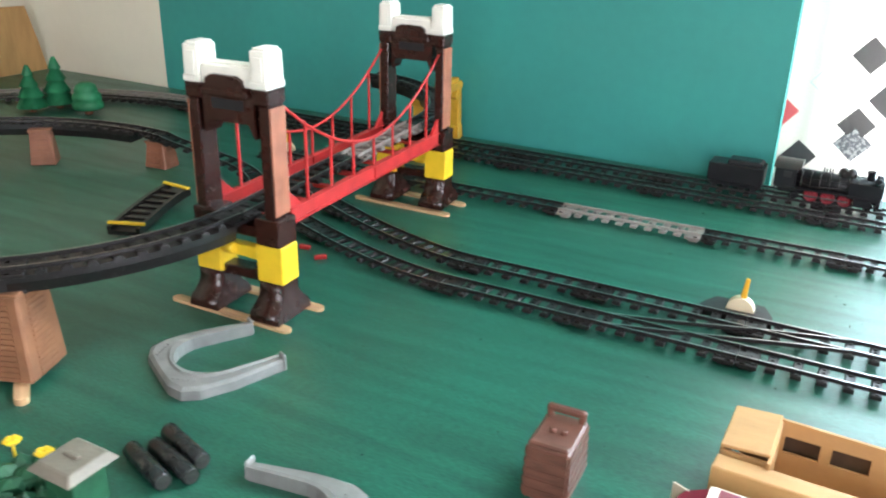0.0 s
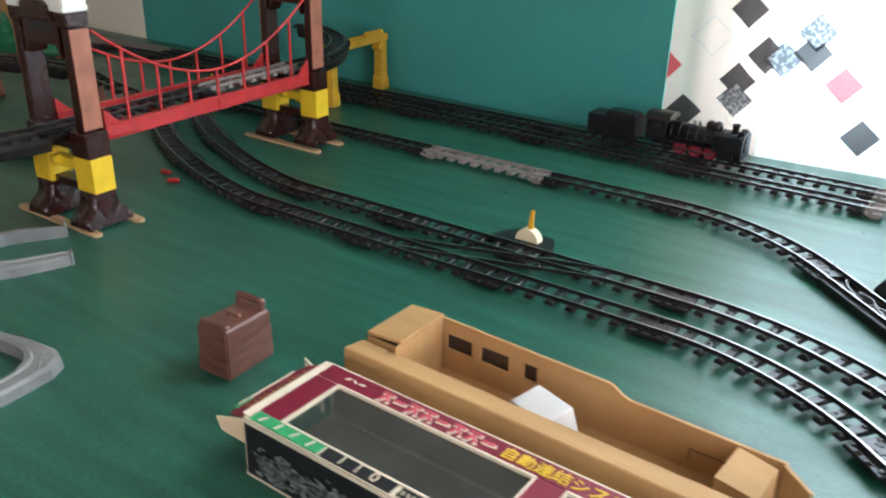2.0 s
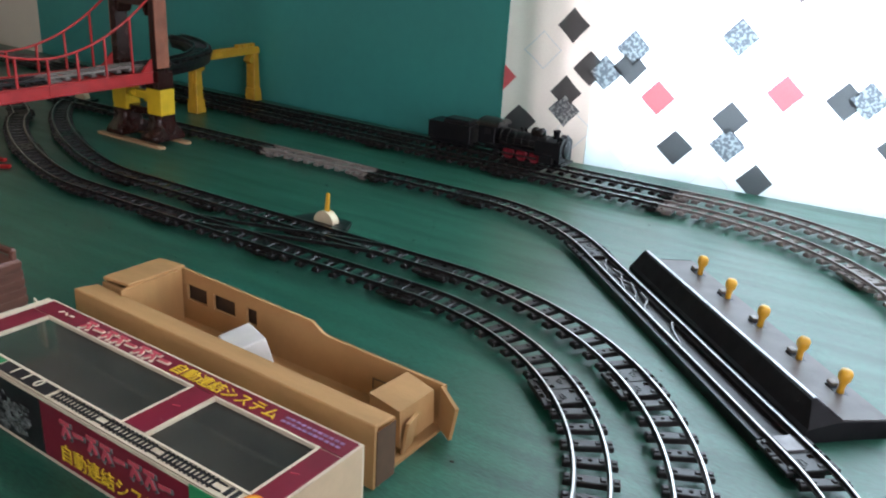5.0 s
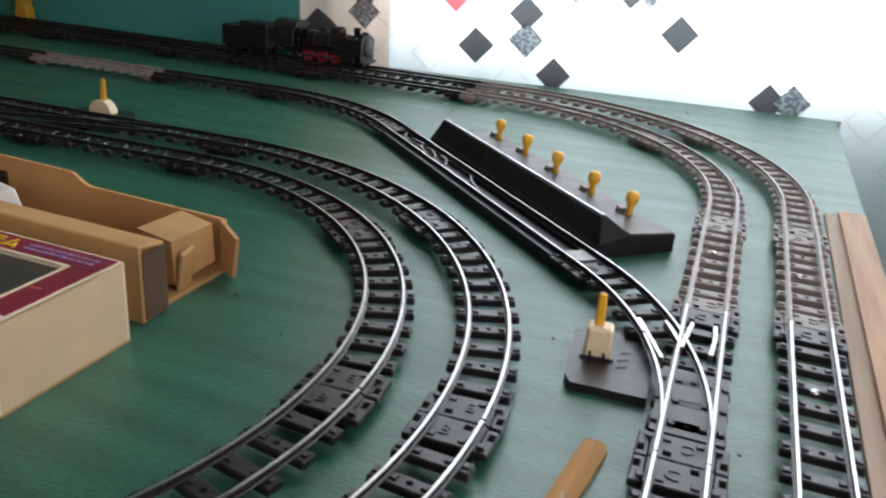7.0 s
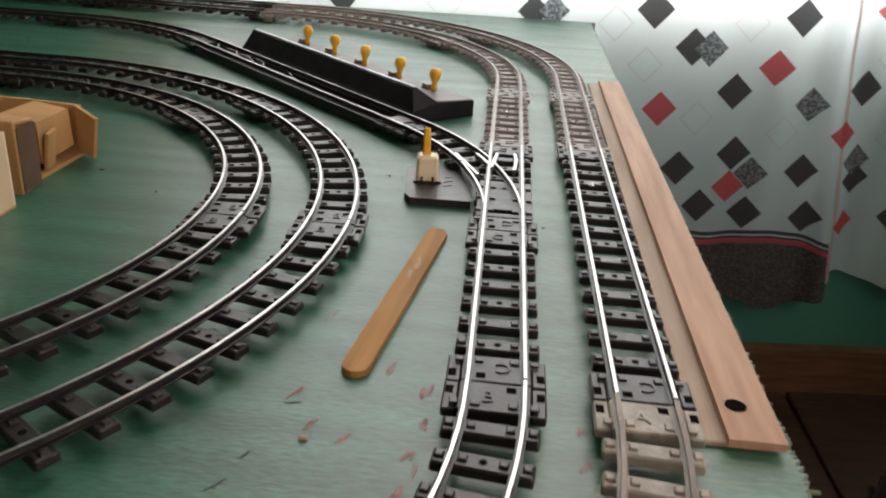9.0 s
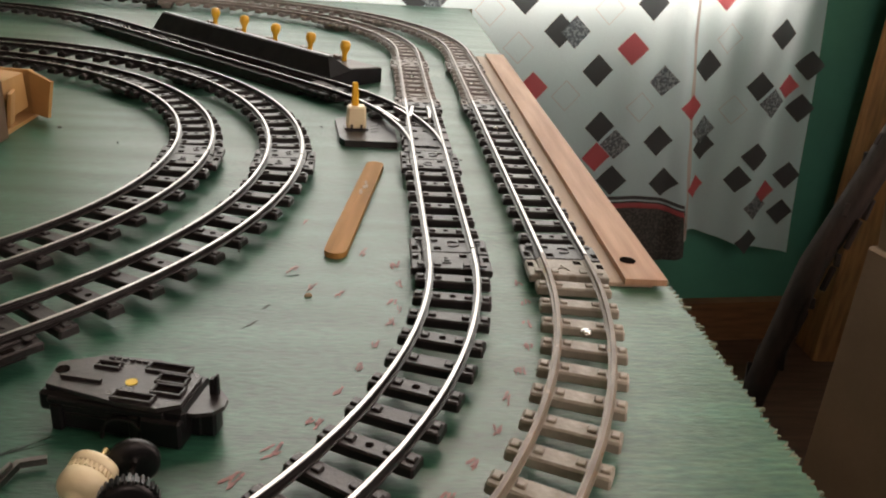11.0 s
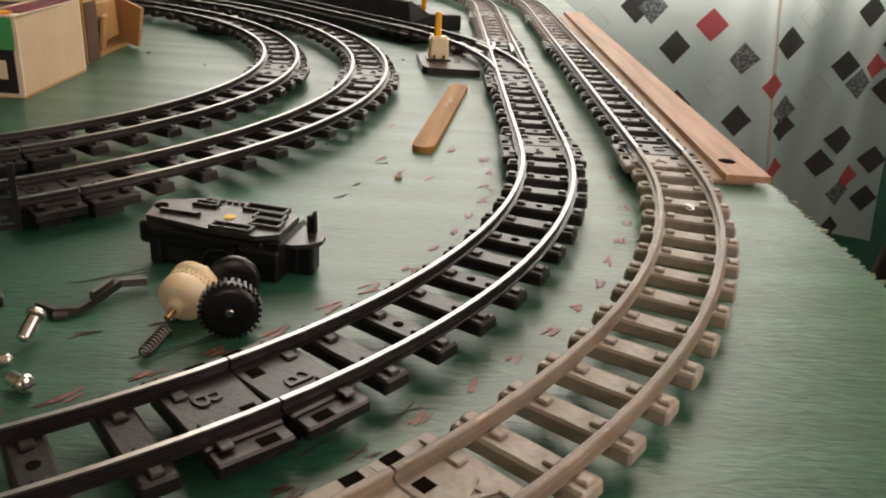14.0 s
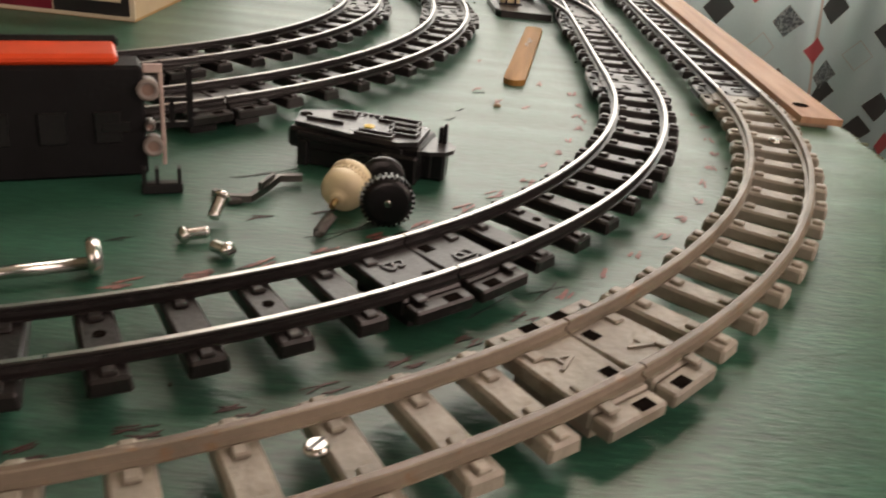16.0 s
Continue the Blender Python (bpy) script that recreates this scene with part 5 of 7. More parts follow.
part("crease", box((0.0700, TW / 2 - 0.0032, 0.0125), (0.0008, 0.0004, 0.0075)), M_CARD_DARK, tray)
fwall = box((0, C / 2, TH / 2), (TL + 0.010, C, TH))
box((0, 0.0085, TH - 0.001), (TL + 0.010, 0.0170, C), 0.0006, bm=fwall, rx=-8)
part("front_wall", fwall, M_CARD, tray, "folded double cardboard wall", pose(-0.0020, -TW / 2, 0, 0, 0, -0.6))
part("front_flap", box((0, 0, 0), (C, 0.009, TH * 0.8)), M_CARD, tray, "loose folded cardboard flap", pose(TL / 2 + 0.0010, -TW / 2 + 0.007, TH * 0.40, 0, 0, 14))
lb = box((-TL / 2 + 0.0070, 0.011, TH + 0.0030), (0.0270, TW - 0.022, C), 0.0005, ry=-4)
box((-TL / 2 + 0.0206, 0.006, TH / 2 + 0.0020), (C, TW - 0.020, TH + 0.0020), bm=lb)
box((-TL / 2 - 0.0055, 0.011, TH / 2 + 0.0005), (C, TW - 0.024, TH), bm=lb)
box((-TL / 2 + 0.0076, -0.0120, TH / 2 + 0.0045), (0.0262, C, TH - 0.009), bm=lb)
part("end_block", lb, M_CARD, tray, "folded cardboard end block")
rb3 = bmesh.new()
_q = [(TL / 2 - 0.0270, -0.0020), (TL / 2 - 0.0040, -0.0050), (TL / 2 - 0.0030, 0.0255), (TL / 2 - 0.0250, 0.0300)]
_lo = [rb3.verts.new((x + 0.001, y, 0.0040 + 0.0020 * k)) for k, (x, y) in enumerate(_q)]
_hi = [rb3.verts.new((x, y, 0.0300 - 0.0015 * (k in (1, 2)))) for k, (x, y) in enumerate(_q)]
for k in range(4):
    rb3.faces.new((_lo[k], _lo[(k + 1) % 4], _hi[(k + 1) % 4], _hi[k]))
rb3.faces.new(_hi)
rb3.faces.new(_lo[::-1])
part("end_block", rb3, M_CARD, tray, "folded cardboard end block with torn side")
# thin dark cap paints the shade within the hollow wall
part("wall_end", box((TL / 2 + 0.0034, -TW / 2 + 0.0080, TH / 2 - 0.0010), (0.0006, 0.0150, TH - 0.0040), 0.0, rz=-0.6), M_CARD_SHADE, tray, "dark cap painting the shade in the folded wall's open end")
part("torn_flap", box((0, 0, 0), (C, 0.013, 0.020), 0.0004), M_CARD, tray, "torn cardboard edge", pose(TL / 2 - 0.0020, 0.0020, 0.0125, 0, 8, 12))
part("corner_flap", prism([(0.0, 0.0025), (0.0130, 0.0015), (0.0190, 0.0250), (0.0, 0.0292)], -C / 2, C / 2, m=pose(0, 0, 0, 90)), M_CARD, tray, "bent cardboard corner flap", pose(TL / 2 - 0.0010, TW / 2 - 0.0032, 0.0, 0, 0, -30))
foam = part("packing_block", box((0, 0, 0.0095), (0.0335, 0.0210, 0.0180), 0.0008), M_FOAM, None, "", pose(0.5245, 0.3195, 0.0125, 14, -8, -28))
tagged(foam, "small white packing block lying in the cardboard tray", "packing block")

# ---- brown crate ----
crate = thing("toy_crate", "reddish brown moulded toy crate with a carrying handle", "crate", pose(0.3140, 0.2775, 0, 0, 0, 92))
part("crate_body", box((0, 0, 0.0180), (0.0420, 0.0275, 0.0360), 0.0014, taper=(0.93, 0.93)), M_CRATE, crate)
for k in range(5):
    sl_b = bmesh.new()
    z = 0.0055 + 0.0065 * k
    s = 1 - 0.07 * z / 0.036
    for sy in (-1, 1):
        box((0, sy * 0.01375 * s, z), (0.0400 * s, 0.0012, 0.0048), 0.0, bm=sl_b)
    for sx in (-1, 1):
        box((sx * 0.0210 * s, 0, z), (0.0012, 0.0255 * s, 0.0048), 0.0, bm=sl_b)
    part("slat", sl_b, M_CRATE, crate)
hd = box((0.0158, 0, 0.0418), (0.0050, 0.0244, 0.0050), 0.0014)
for sy in (-1, 1):
    box((0.0155, sy * 0.0100, 0.0385), (0.0042, 0.0040, 0.0060), 0.0008, bm=hd)
part("handle", hd, M_CRATE, crate)
part("rim", box((-0.0165, 0, 0.0370), (0.0050, 0.0240, 0.0032), 0.0010), M_CRATE, crate)
for sy in (-1, 1):
    part("stud", cyl((0.0, sy * 0.0035, 0.0358), (0.0, sy * 0.0035, 0.0390), 0.0020, n=10), M_CRATE, crate)

# ---- grey tunnel arches lying flat ----
def stone_arch(m, label):
    """A tunnel mouth lying on its back: a round opening in a straight-sided, corner-cut frame."""
    th = thing("tunnel_arch", label, "toy arch", m, group="grey arches")
    r = 0.0290
    inner, outer = [(-r + 0.0015, -0.0400)], [(-0.0360, -0.0400)]
    for k in range(13):
        a = radians(180 - 15 * k)
        c, q = math.cos(a), math.sin(a)
        inner.append((r * c, r * q))
        far = min(0.0425 / max(abs(c), 1e-6), 0.0420 / max(q, 1e-6), 0.0515 / (abs(c) * 0.80 + q * 0.60))
        outer.append((far * c, far * q))
    inner.append((r - 0.0015, -0.0400))
    outer.append((0.0360, -0.0400))
    bm = bmesh.new()
    rows = []
    for (ix, iy), (ox, oy) in zip(inner, outer):
        mix = lambda t, z: bm.verts.new((ix + (ox - ix) * t, iy + (oy - iy) * t, z))
        rows.append([mix(0.0, 0.0), mix(0.0, 0.0100), mix(0.18, 0.0106), mix(0.26, 0.0090), mix(0.80, 0.0090), mix(0.97, 0.0070), mix(1.0, 0.0)])
    for a, b in zip(rows, rows[1:]):
        for i in range(7):
            bm.faces.new((a[i], b[i], b[(i + 1) % 7], a[(i + 1) % 7]))
    bm.faces.new(rows[0])
    bm.faces.new(rows[-1][::-1])
    bmesh.ops.recalc_face_normals(bm, faces=bm.faces[:])
    part("arch_ring", bm, M_STONE, th)
    for sx in (-1, 1):
        part("arch_foot", box((sx * 0.0322, -0.0408, 0.0064), (0.0100, 0.0030, 0.0128), 0.0010, taper=(0.9, 0.8)), M_STONE, th)
        for k in range(5):
            part("stud", cyl((sx * (0.0300 - 0.0026 * k), 0.0250 + 0.0028 * k, 0.0088), (sx * (0.0300 - 0.0026 * k), 0.0250 + 0.0028 * k, 0.0098), 0.0009, n=8), M_STONE, th)
    return th


stone_arch(pose(0.0429, 0.2814, 0, 0, 0, 151.4), "grey stone-moulded toy tunnel arch lying on the board")
stone_arch(pose(0.1955, 0.1650, 0, 0, 0, -84), "grey stone-moulded toy arch lying beside the crate")
scrap = thing("printed_scrap", "small red and white printed paper scrap on the grey arch", "paper", pose(0.2050, 0.1270, 0.0108, 0, 0, 20))
part("red_half", box((0.0, -0.0045, 0.0004), (0.0150, 0.0120, 0.0008), 0.0002), M_PRINT_PINK, scrap)
part("white_half", box((0.0, 0.0050, 0.0004), (0.0150, 0.0068, 0.0008), 0.0002), M_CARDWHITE, scrap)

# ---- batteries ----
def battery(m):
    th = thing("battery", "black wrapped small round battery lying on the board", "battery", m, group="loose batteries")
    body = lathe([(0.0050, 0.0), (0.0056, 0.0008), (0.0056, 0.0430), (0.0050, 0.0438)], 20, m=pose(0, 0, 0.0056, 90, 0, 0))
    part("casing", body, M_BATTERY, th)
    part("contact", lathe([(0.0027, 0.0), (0.0027, 0.0016), (0.0020, 0.0019)], 12, m=pose(0, -0.0438, 0.0056, 90, 0, 0)), M_CHROME, th, "steel button contact")
    part("base_disc", cyl((0, 0.0002, 0.0056), (0, 0.0005, 0.0056), 0.0048, n=16), M_DARKSTEEL, th)
    return th


for x, y, a in ((0.1165, 0.1575, 251), (0.1270, 0.1695, 254), (0.1225, 0.1835, 252)):
    battery(pose(x, y, 0, 0, 0, a))

# ---- little house in a hedge ----
house = thing("toy_house", "small toy house with grey tiled roof set in a hedge", "toy house", pose(0.0815, 0.1275, 0, 0, 0, -1))
part("wall", box((0, 0, 0.0120), (0.0240, 0.0230, 0.0240), 0.0006), M_FOREST, house)
rf = box((0, 0, 0.0285), (0.0360, 0.0360, 0.0050), 0.0008, taper=(0.72, 0.72))
part("roof", rf, M_ROOF, house, "grey tiled plastic roof")
part("ridge", box((0, 0, 0.0320), (0.0120, 0.0030, 0.0020), 0.0005), M_ROOF, house)
hg = bmesh.new()
_r3 = random.Random(8)
for k in range(70):
    a, rr = _r3.uniform(0, 6.28), _r3.uniform(0.010, 0.030)
    sz = _r3.uniform(0.004, 0.009)
    b2 = bmesh.new()
    bmesh.ops.create_icosphere(b2, subdivisions=1, radius=sz)
    for v in b2.verts:
        v.co = v.co * _r3.uniform(0.75, 1.25) + Vector((rr * math.cos(a), rr * math.sin(a), sz * 0.8))
    join(hg, b2)
hedge = part("hedge", hg, M_FOREST, None, "", pose(0.0570, 0.1150, 0))
tagged(hedge, "dark green moulded hedge clumps round the toy house", "hedge")
for x, y in ((0.0220, 0.1310), (0.0480, 0.1330)):
    fl = bmesh.new()
    for k in range(6):
        a = k * 1.047
        b2 = bmesh.new()
        bmesh.ops.create_icosphere(b2, subdivisions=1, radius=0.0030)
        for v in b2.verts:
            v.co = Vector((v.co.x + 0.0030 * math.cos(a), v.co.y + 0.0030 * math.sin(a), v.co.z * 0.5 + 0.0180))
        join(fl, b2)
    cyl((0, 0, 0.0), (0, 0, 0.0175), 0.0010, n=6, bm=fl)
    tagged(part("flower", fl, M_YELLOW, None, "", pose(x, y, 0)), "small yellow plastic flower in the hedge", "flower", group="yellow flowers")

# ---- trees ----
def fir(m, h, label, tiers):
    th = thing("toy_tree", label, "toy tree", m, group="toy trees")
    part("trunk", cyl((0, 0, 0), (0, 0, h * 0.25), h * 0.07, h * 0.05, 10), M_BRICK, th, "short brown trunk")
    _rr = random.Random(int(h * 1e4))
    bm = bmesh.new()
    n = 18
    prof = []
    for k in range(tiers):
        z0 = h * (0.10 + 0.90 * k / tiers)
        z1 = h * (0.10 + 0.90 * (k + 1) / tiers)
        r0 = h * 0.33 * (1 - 0.86 * k / tiers)
        r1 = h * 0.33 * (1 - 0.86 * (k + 1) / tiers) * 0.72
        prof += [(r0 * 0.9, z0), (r0, z0 + h * 0.02), (r1, z1 - h * 0.004)]
    prof.append((0.0008, h))
    rings = []
    for r, z in prof:
        rings.append([bm.verts.new((r * (1 + _rr.uniform(-0.12, 0.12) + 0.07 * (i % 2)) * math.cos(2 * math.pi * i / n), r * (1 + _rr.uniform(-0.12, 0.12)) * math.sin(2 * math.pi * i / n), z + _rr.uniform(-0.02, 0.02) * h * 0.4)) for i in range(n)])
    for a, b in zip(rings, rings[1:]):
        for i in range(n):
            bm.faces.new((a[i], a[(i + 1) % n], b[(i + 1) % n], b[i]))
    bm.faces.new(rings[0][::-1])
    bm.faces.new(rings[-1])
    part("crown", bm, M_TREE, th, "", smooth=True)
    return th


fir(pose(-0.744, 0.731, 0), 0.0740, "bright green plastic fir tree standing on the board", 4)
fir(pose(-0.733, 0.773, 0), 0.0820, "tall bright green plastic fir tree standing on the board", 4)
bush = thing("toy_bush", "round bright green tiered plastic bush", "toy bush", pose(-0.660, 0.768, 0))
part("trunk", cyl((0, 0, 0), (0, 0, 0.009), 0.006, n=10), M_BRICK, bush, "short brown trunk")
part("crown", lathe([(0.020, 0.008), (0.0245, 0.011), (0.0240, 0.017), (0.0205, 0.022), (0.0225, 0.024), (0.0215, 0.031), (0.0165, 0.036), (0.0180, 0.038), (0.0150, 0.046), (0.0070, 0.051)], 22), M_TREE, bush)

# ---- ramp piece with yellow ends ----
ramp = thing("ramp_track", "black curved ramp track with yellow end connectors", "toy track", pose(0, 0, 0))
rp = glide((-0.204, 0.422), (-0.030, 0.08), (-0.236, 0.534), (0.01, 0.08), 0.004, 0.012)
bed, _ = sweep(rp, [(-0.0175, 0.0), (0.0175, 0.0), (0.0175, 0.0090), (0.0130, 0.0090), (0.0130, 0.0045), (-0.0130, 0.0045), (-0.0130, 0.0090), (-0.0175, 0.0090)])
part("bed", bed, M_BLACK, ramp)
for s in (0.008, length(rp) - 0.004):
    part("end_connector", box((0, 0, 0.0098), (0.0400, 0.0040, 0.0030), 0.0006), M_YELLOW, ramp, "thin yellow end connector", place(rp, s))
for k in range(7):
    part("rung", box((0, 0, 0.0058), (0.0260, 0.0060, 0.0026), 0.0004), M_BLACK, ramp, "", place(rp, 0.016 + k * (length(rp) - 0.03) / 6))
for x, y, a in ((-0.033, 0.495, 10), (-0.005, 0.482, 40)):
    tagged(part("red_clip", box((0, 0, 0.0020), (0.0120, 0.0050, 0.0040), 0.0006), M_RED, None, "", pose(x, y, 0, 0, 0, a)), "small red plastic clip beside the track", "plastic clip", group="red clips")

# leaning cardboard sheet at the white wall
cs = part("cardboard_sheet", box((0, 0, 0), (0.185, 0.004, 0.20), 0.0006), M_CARD, None, "", pose(-1.265, 1.052, 0.078, -12, 14, -4))
tagged(cs, "brown cardboard sheet leaning on the white wall", "cardboard")

# leaning card at the far left, by the white wall
sheet = thing("cardboard_sheet", "plain brown cardboard sheet standing by the white wall", "cardboard", pose(-1.030, 0.885, 0))
_so = [(-0.085, 0.0), (0.098, 0.0), (0.086, 0.056), (0.068, 0.1240), (0.015, 0.1260), (-0.045, 0.1250)]
part("card_panel", prism(_so, -0.0020, 0.0020, m=pose(0, 0, 0, 90, 0, 90)), M_CARD, sheet)
part("side_fold", box((-0.022, -0.080, 0.048), (0.042, 0.0030, 0.096), 0.0006, rz=8), M_CARD, sheet, "folded cardboard side")

# ---- curtain ----
def seam_x(z):
    return 1.3555 - 0.143 * z


def free_edge(z):
    return 1.5820 - 0.100 * z


def fold(x, z):
    """Where the cloth hangs: its plane, with gathers at the left edge and hanging folds that deepen to the right."""
    soft = 0.5 + 0.5 * math.tanh((x - 0.58) * 10)
    base = 0.9580 + 0.115 * (x - 0.35) + 0.006 * min(1.0, max(0.0, (x - 0.35) / 0.1))
    left = (0.0035 * (1 + math.sin((x - 0.347) * 62 - 1.5)) + 0.0012 * (1 + math.sin((x - 0.33) * 150 + 2.5 * z))) * (1 - soft)
    deep = min(1.0, max(0.0, (x - 1.10) / 0.35))
    right = 0.004 * (1 + math.sin(x * 13 + 0.6 * z)) + 0.002 * (1 + math.sin(x * 31 + 1.3))
    hang = deep * (0.0065 * (1 + math.sin(x * 58 + 5.0 * z)) + 0.0030 * (1 + math.sin(x * 101 - 3.0 * z + 1.0)))
    d = x - seam_x(z)
    seam = 0.016 * math.exp(-((d + 0.012) / 0.020) ** 2) - 0.012 * math.exp(-((d - 0.030) / 0.022) ** 2)
    return base + left * min(1.0, max(0.0, (x - 0.347) / 0.03)) + right * soft + hang - seam


def cloth_patch(outline_fn, x0, x1, nx, nz, off=0.0):
    """A gridded sheet on the curtain's surface between two upright edges; outline_fn(x) gives its bottom and top."""
    left = x0 if callable(x0) else lambda z: x0
    right = x1 if callable(x1) else lambda z: x1
    bm = bmesh.new()
    grid = []
    for i in range(nx + 1):
        b, t = outline_fn(left(-0.3) + (right(-0.3) - left(-0.3)) * i / nx)
        col = []
        for j in range(nz + 1):
            z = b + (t - b) * j / nz
            x = left(z) + (right(z) - left(z)) * i / nx
            col.append(bm.verts.new((x, fold(x, z) - off, z)))
        grid.append(col)
    for i in range(nx):
        for j in range(nz):
            f = bm.faces.new((grid[i][j], grid[i + 1][j], grid[i + 1][j + 1], grid[i][j + 1]))
            f.smooth = True
    return bm


curtain = thing("curtain", "white window curtain printed with charcoal, grey and red diamonds", "curtain", pose(0, 0, 0))
SPLIT = seam_x(-0.3)


def hem_line(x):
    if x < SPLIT:
        return -0.303 - 0.030 * (x - 1.217) + 0.006 * math.sin(x * 30), 1.22
    return -0.352 - 0.30 * (x - SPLIT) + 0.62 * max(0, x - 1.49) * (x - 1.44), 1.22


part("gathered_edge", cloth_patch(hem_line, 0.3475, 0.4615, 60, 24), M_CUR_EDGE, curtain, "cream gathered edge of the curtain")
part("left_panel", cloth_patch(hem_line, 0.4620, seam_x, 190, 40), M_CURTAIN, curtain)
part("right_panel", cloth_patch(hem_line, lambda z: seam_x(z) + 0.0008, free_edge, 60, 40), M_CURTAIN, curtain)
part("hem_band", cloth_patch(lambda x: (-0.412 + 0.010 * math.sin(x * 37), hem_line(x)[0] + 0.0005), 1.02, seam_x, 60, 3), M_CUR_HEM, curtain, "dark grey curtain hem band")
part("hem_stripe", cloth_patch(lambda x: (hem_line(x)[0] - 0.011, hem_line(x)[0] - 0.002), 1.02, seam_x, 60, 1, 0.002), M_CUR_RED, curtain, "pinkish red hem stripe")
part("hem_stripe", cloth_patch(lambda x: (hem_line(x)[0] + 0.004, hem_line(x)[0] + 0.010), 1.02, seam_x, 60, 1, 0.002), M_CUR_DARK, curtain, "dark hem stripe")
part("seam", cloth_patch(lambda x: (-0.37, 1.22), lambda z: seam_x(z) - 0.0035 + 0.0015 * math.sin(z * 60), lambda z: seam_x(z) + 0.0035 + 0.0015 * math.sin(z * 47), 2, 60, 0.0015), M_CUR_SEAM, curtain, "pale gathered seam between the two cloth widths")


PRINTS = []


def diamond(x, z, half, material, name, off, hollow=False):
    """A printed diamond that follows the folds and stops where another print lies over it."""
    bm = bmesh.new()
    n = 12
    hw, hh = half, half * 1.02
    ca, sa = math.cos(radians(4)), math.sin(radians(4))
    step = [-0.5, -0.46, -0.30, -0.16, 0.0, 0.16, 0.30, 0.46, 0.5] if hollow else [-0.5 + k / n for k in range(n + 1)]
    n = len(step) - 1

    def spot(u, v):
        du, dv = (u - v) * hw, (u + v) * hh
        return max(0.3480, x + du * ca - dv * sa), z + du * sa + dv * ca

    def put(u, v):
        xx, zz = spot(u, v)
        return bm.verts.new((xx, fold(xx, zz) - off, zz))

    def covered(xx, zz):
        return any(abs(xx - px) + abs(zz - pz) < ph * 0.86 for px, pz, ph in PRINTS)

    for i in range(n):
        for j in range(n):
            if hollow and 0 < i < n - 1 and 0 < j < n - 1:
                continue
            if covered(*spot((step[i] + step[i + 1]) / 2, (step[j] + step[j + 1]) / 2)) or spot(step[i + 1], step[j])[0] <= 0.3481:
                continue
            q = [put(step[i], step[j]), put(step[i + 1], step[j]), put(step[i + 1], step[j + 1]), put(step[i], step[j + 1])]
            bm.faces.new(q).smooth = True
    bmesh.ops.remove_doubles(bm, verts=bm.verts[:], dist=1e-5)
    if not hollow:
        PRINTS.append((x, z, half))
    return part(name, bm, material, curtain)


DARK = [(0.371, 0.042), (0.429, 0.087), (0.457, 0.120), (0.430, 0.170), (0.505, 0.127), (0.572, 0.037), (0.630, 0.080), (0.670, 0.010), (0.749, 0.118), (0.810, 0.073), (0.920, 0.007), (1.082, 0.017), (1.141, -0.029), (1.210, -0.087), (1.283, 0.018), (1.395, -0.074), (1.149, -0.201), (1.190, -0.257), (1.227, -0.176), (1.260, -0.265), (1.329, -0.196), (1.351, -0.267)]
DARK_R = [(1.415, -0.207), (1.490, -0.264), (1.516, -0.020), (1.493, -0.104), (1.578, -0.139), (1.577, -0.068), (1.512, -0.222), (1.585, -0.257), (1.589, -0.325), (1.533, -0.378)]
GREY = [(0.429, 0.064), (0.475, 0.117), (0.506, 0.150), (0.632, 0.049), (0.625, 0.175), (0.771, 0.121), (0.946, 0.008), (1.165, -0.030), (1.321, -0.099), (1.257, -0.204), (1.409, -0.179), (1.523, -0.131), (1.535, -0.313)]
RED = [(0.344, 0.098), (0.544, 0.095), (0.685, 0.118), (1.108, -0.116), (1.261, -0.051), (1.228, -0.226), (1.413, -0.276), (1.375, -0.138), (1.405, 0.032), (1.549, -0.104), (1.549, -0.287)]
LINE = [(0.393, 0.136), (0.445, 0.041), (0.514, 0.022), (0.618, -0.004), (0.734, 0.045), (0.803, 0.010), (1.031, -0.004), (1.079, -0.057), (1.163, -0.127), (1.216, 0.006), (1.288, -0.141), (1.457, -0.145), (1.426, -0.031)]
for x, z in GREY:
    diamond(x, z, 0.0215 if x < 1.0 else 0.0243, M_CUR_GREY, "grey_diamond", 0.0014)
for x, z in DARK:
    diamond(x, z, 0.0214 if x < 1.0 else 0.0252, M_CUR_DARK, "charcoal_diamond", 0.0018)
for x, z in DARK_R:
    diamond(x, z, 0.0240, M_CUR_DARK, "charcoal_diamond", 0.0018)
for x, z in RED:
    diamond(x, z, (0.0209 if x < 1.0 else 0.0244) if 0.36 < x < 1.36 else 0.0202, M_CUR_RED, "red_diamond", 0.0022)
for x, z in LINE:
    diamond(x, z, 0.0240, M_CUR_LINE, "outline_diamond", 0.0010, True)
_rd = random.Random(21)
for k in range(26):
    x, z = 0.42 + (k % 13) * 0.083 + _rd.uniform(-0.02, 0.02), 0.29 + (k // 13) * 0.16 + _rd.uniform(-0.05, 0.05)
    diamond(x, z, 0.0235, (M_CUR_DARK, M_CUR_GREY, M_CUR_RED, M_CUR_DARK)[_rd.randrange(4)], "charcoal_diamond", 0.0016)

rodm = thing("curtain_rod", "plain wooden curtain rod above the window", "curtain rod", pose(0, 0, 0))
part("rod", cyl((0.345, 0.977, 1.235), (1.66, 1.128, 1.235), 0.010, n=12), M_FRAME, rodm)
for u in (0.03, 1.29):
    part("bracket", box((u, -0.0165, 1.235), (0.02, 0.033, 0.02), 0.002), M_FRAME, rodm, "", WIN)

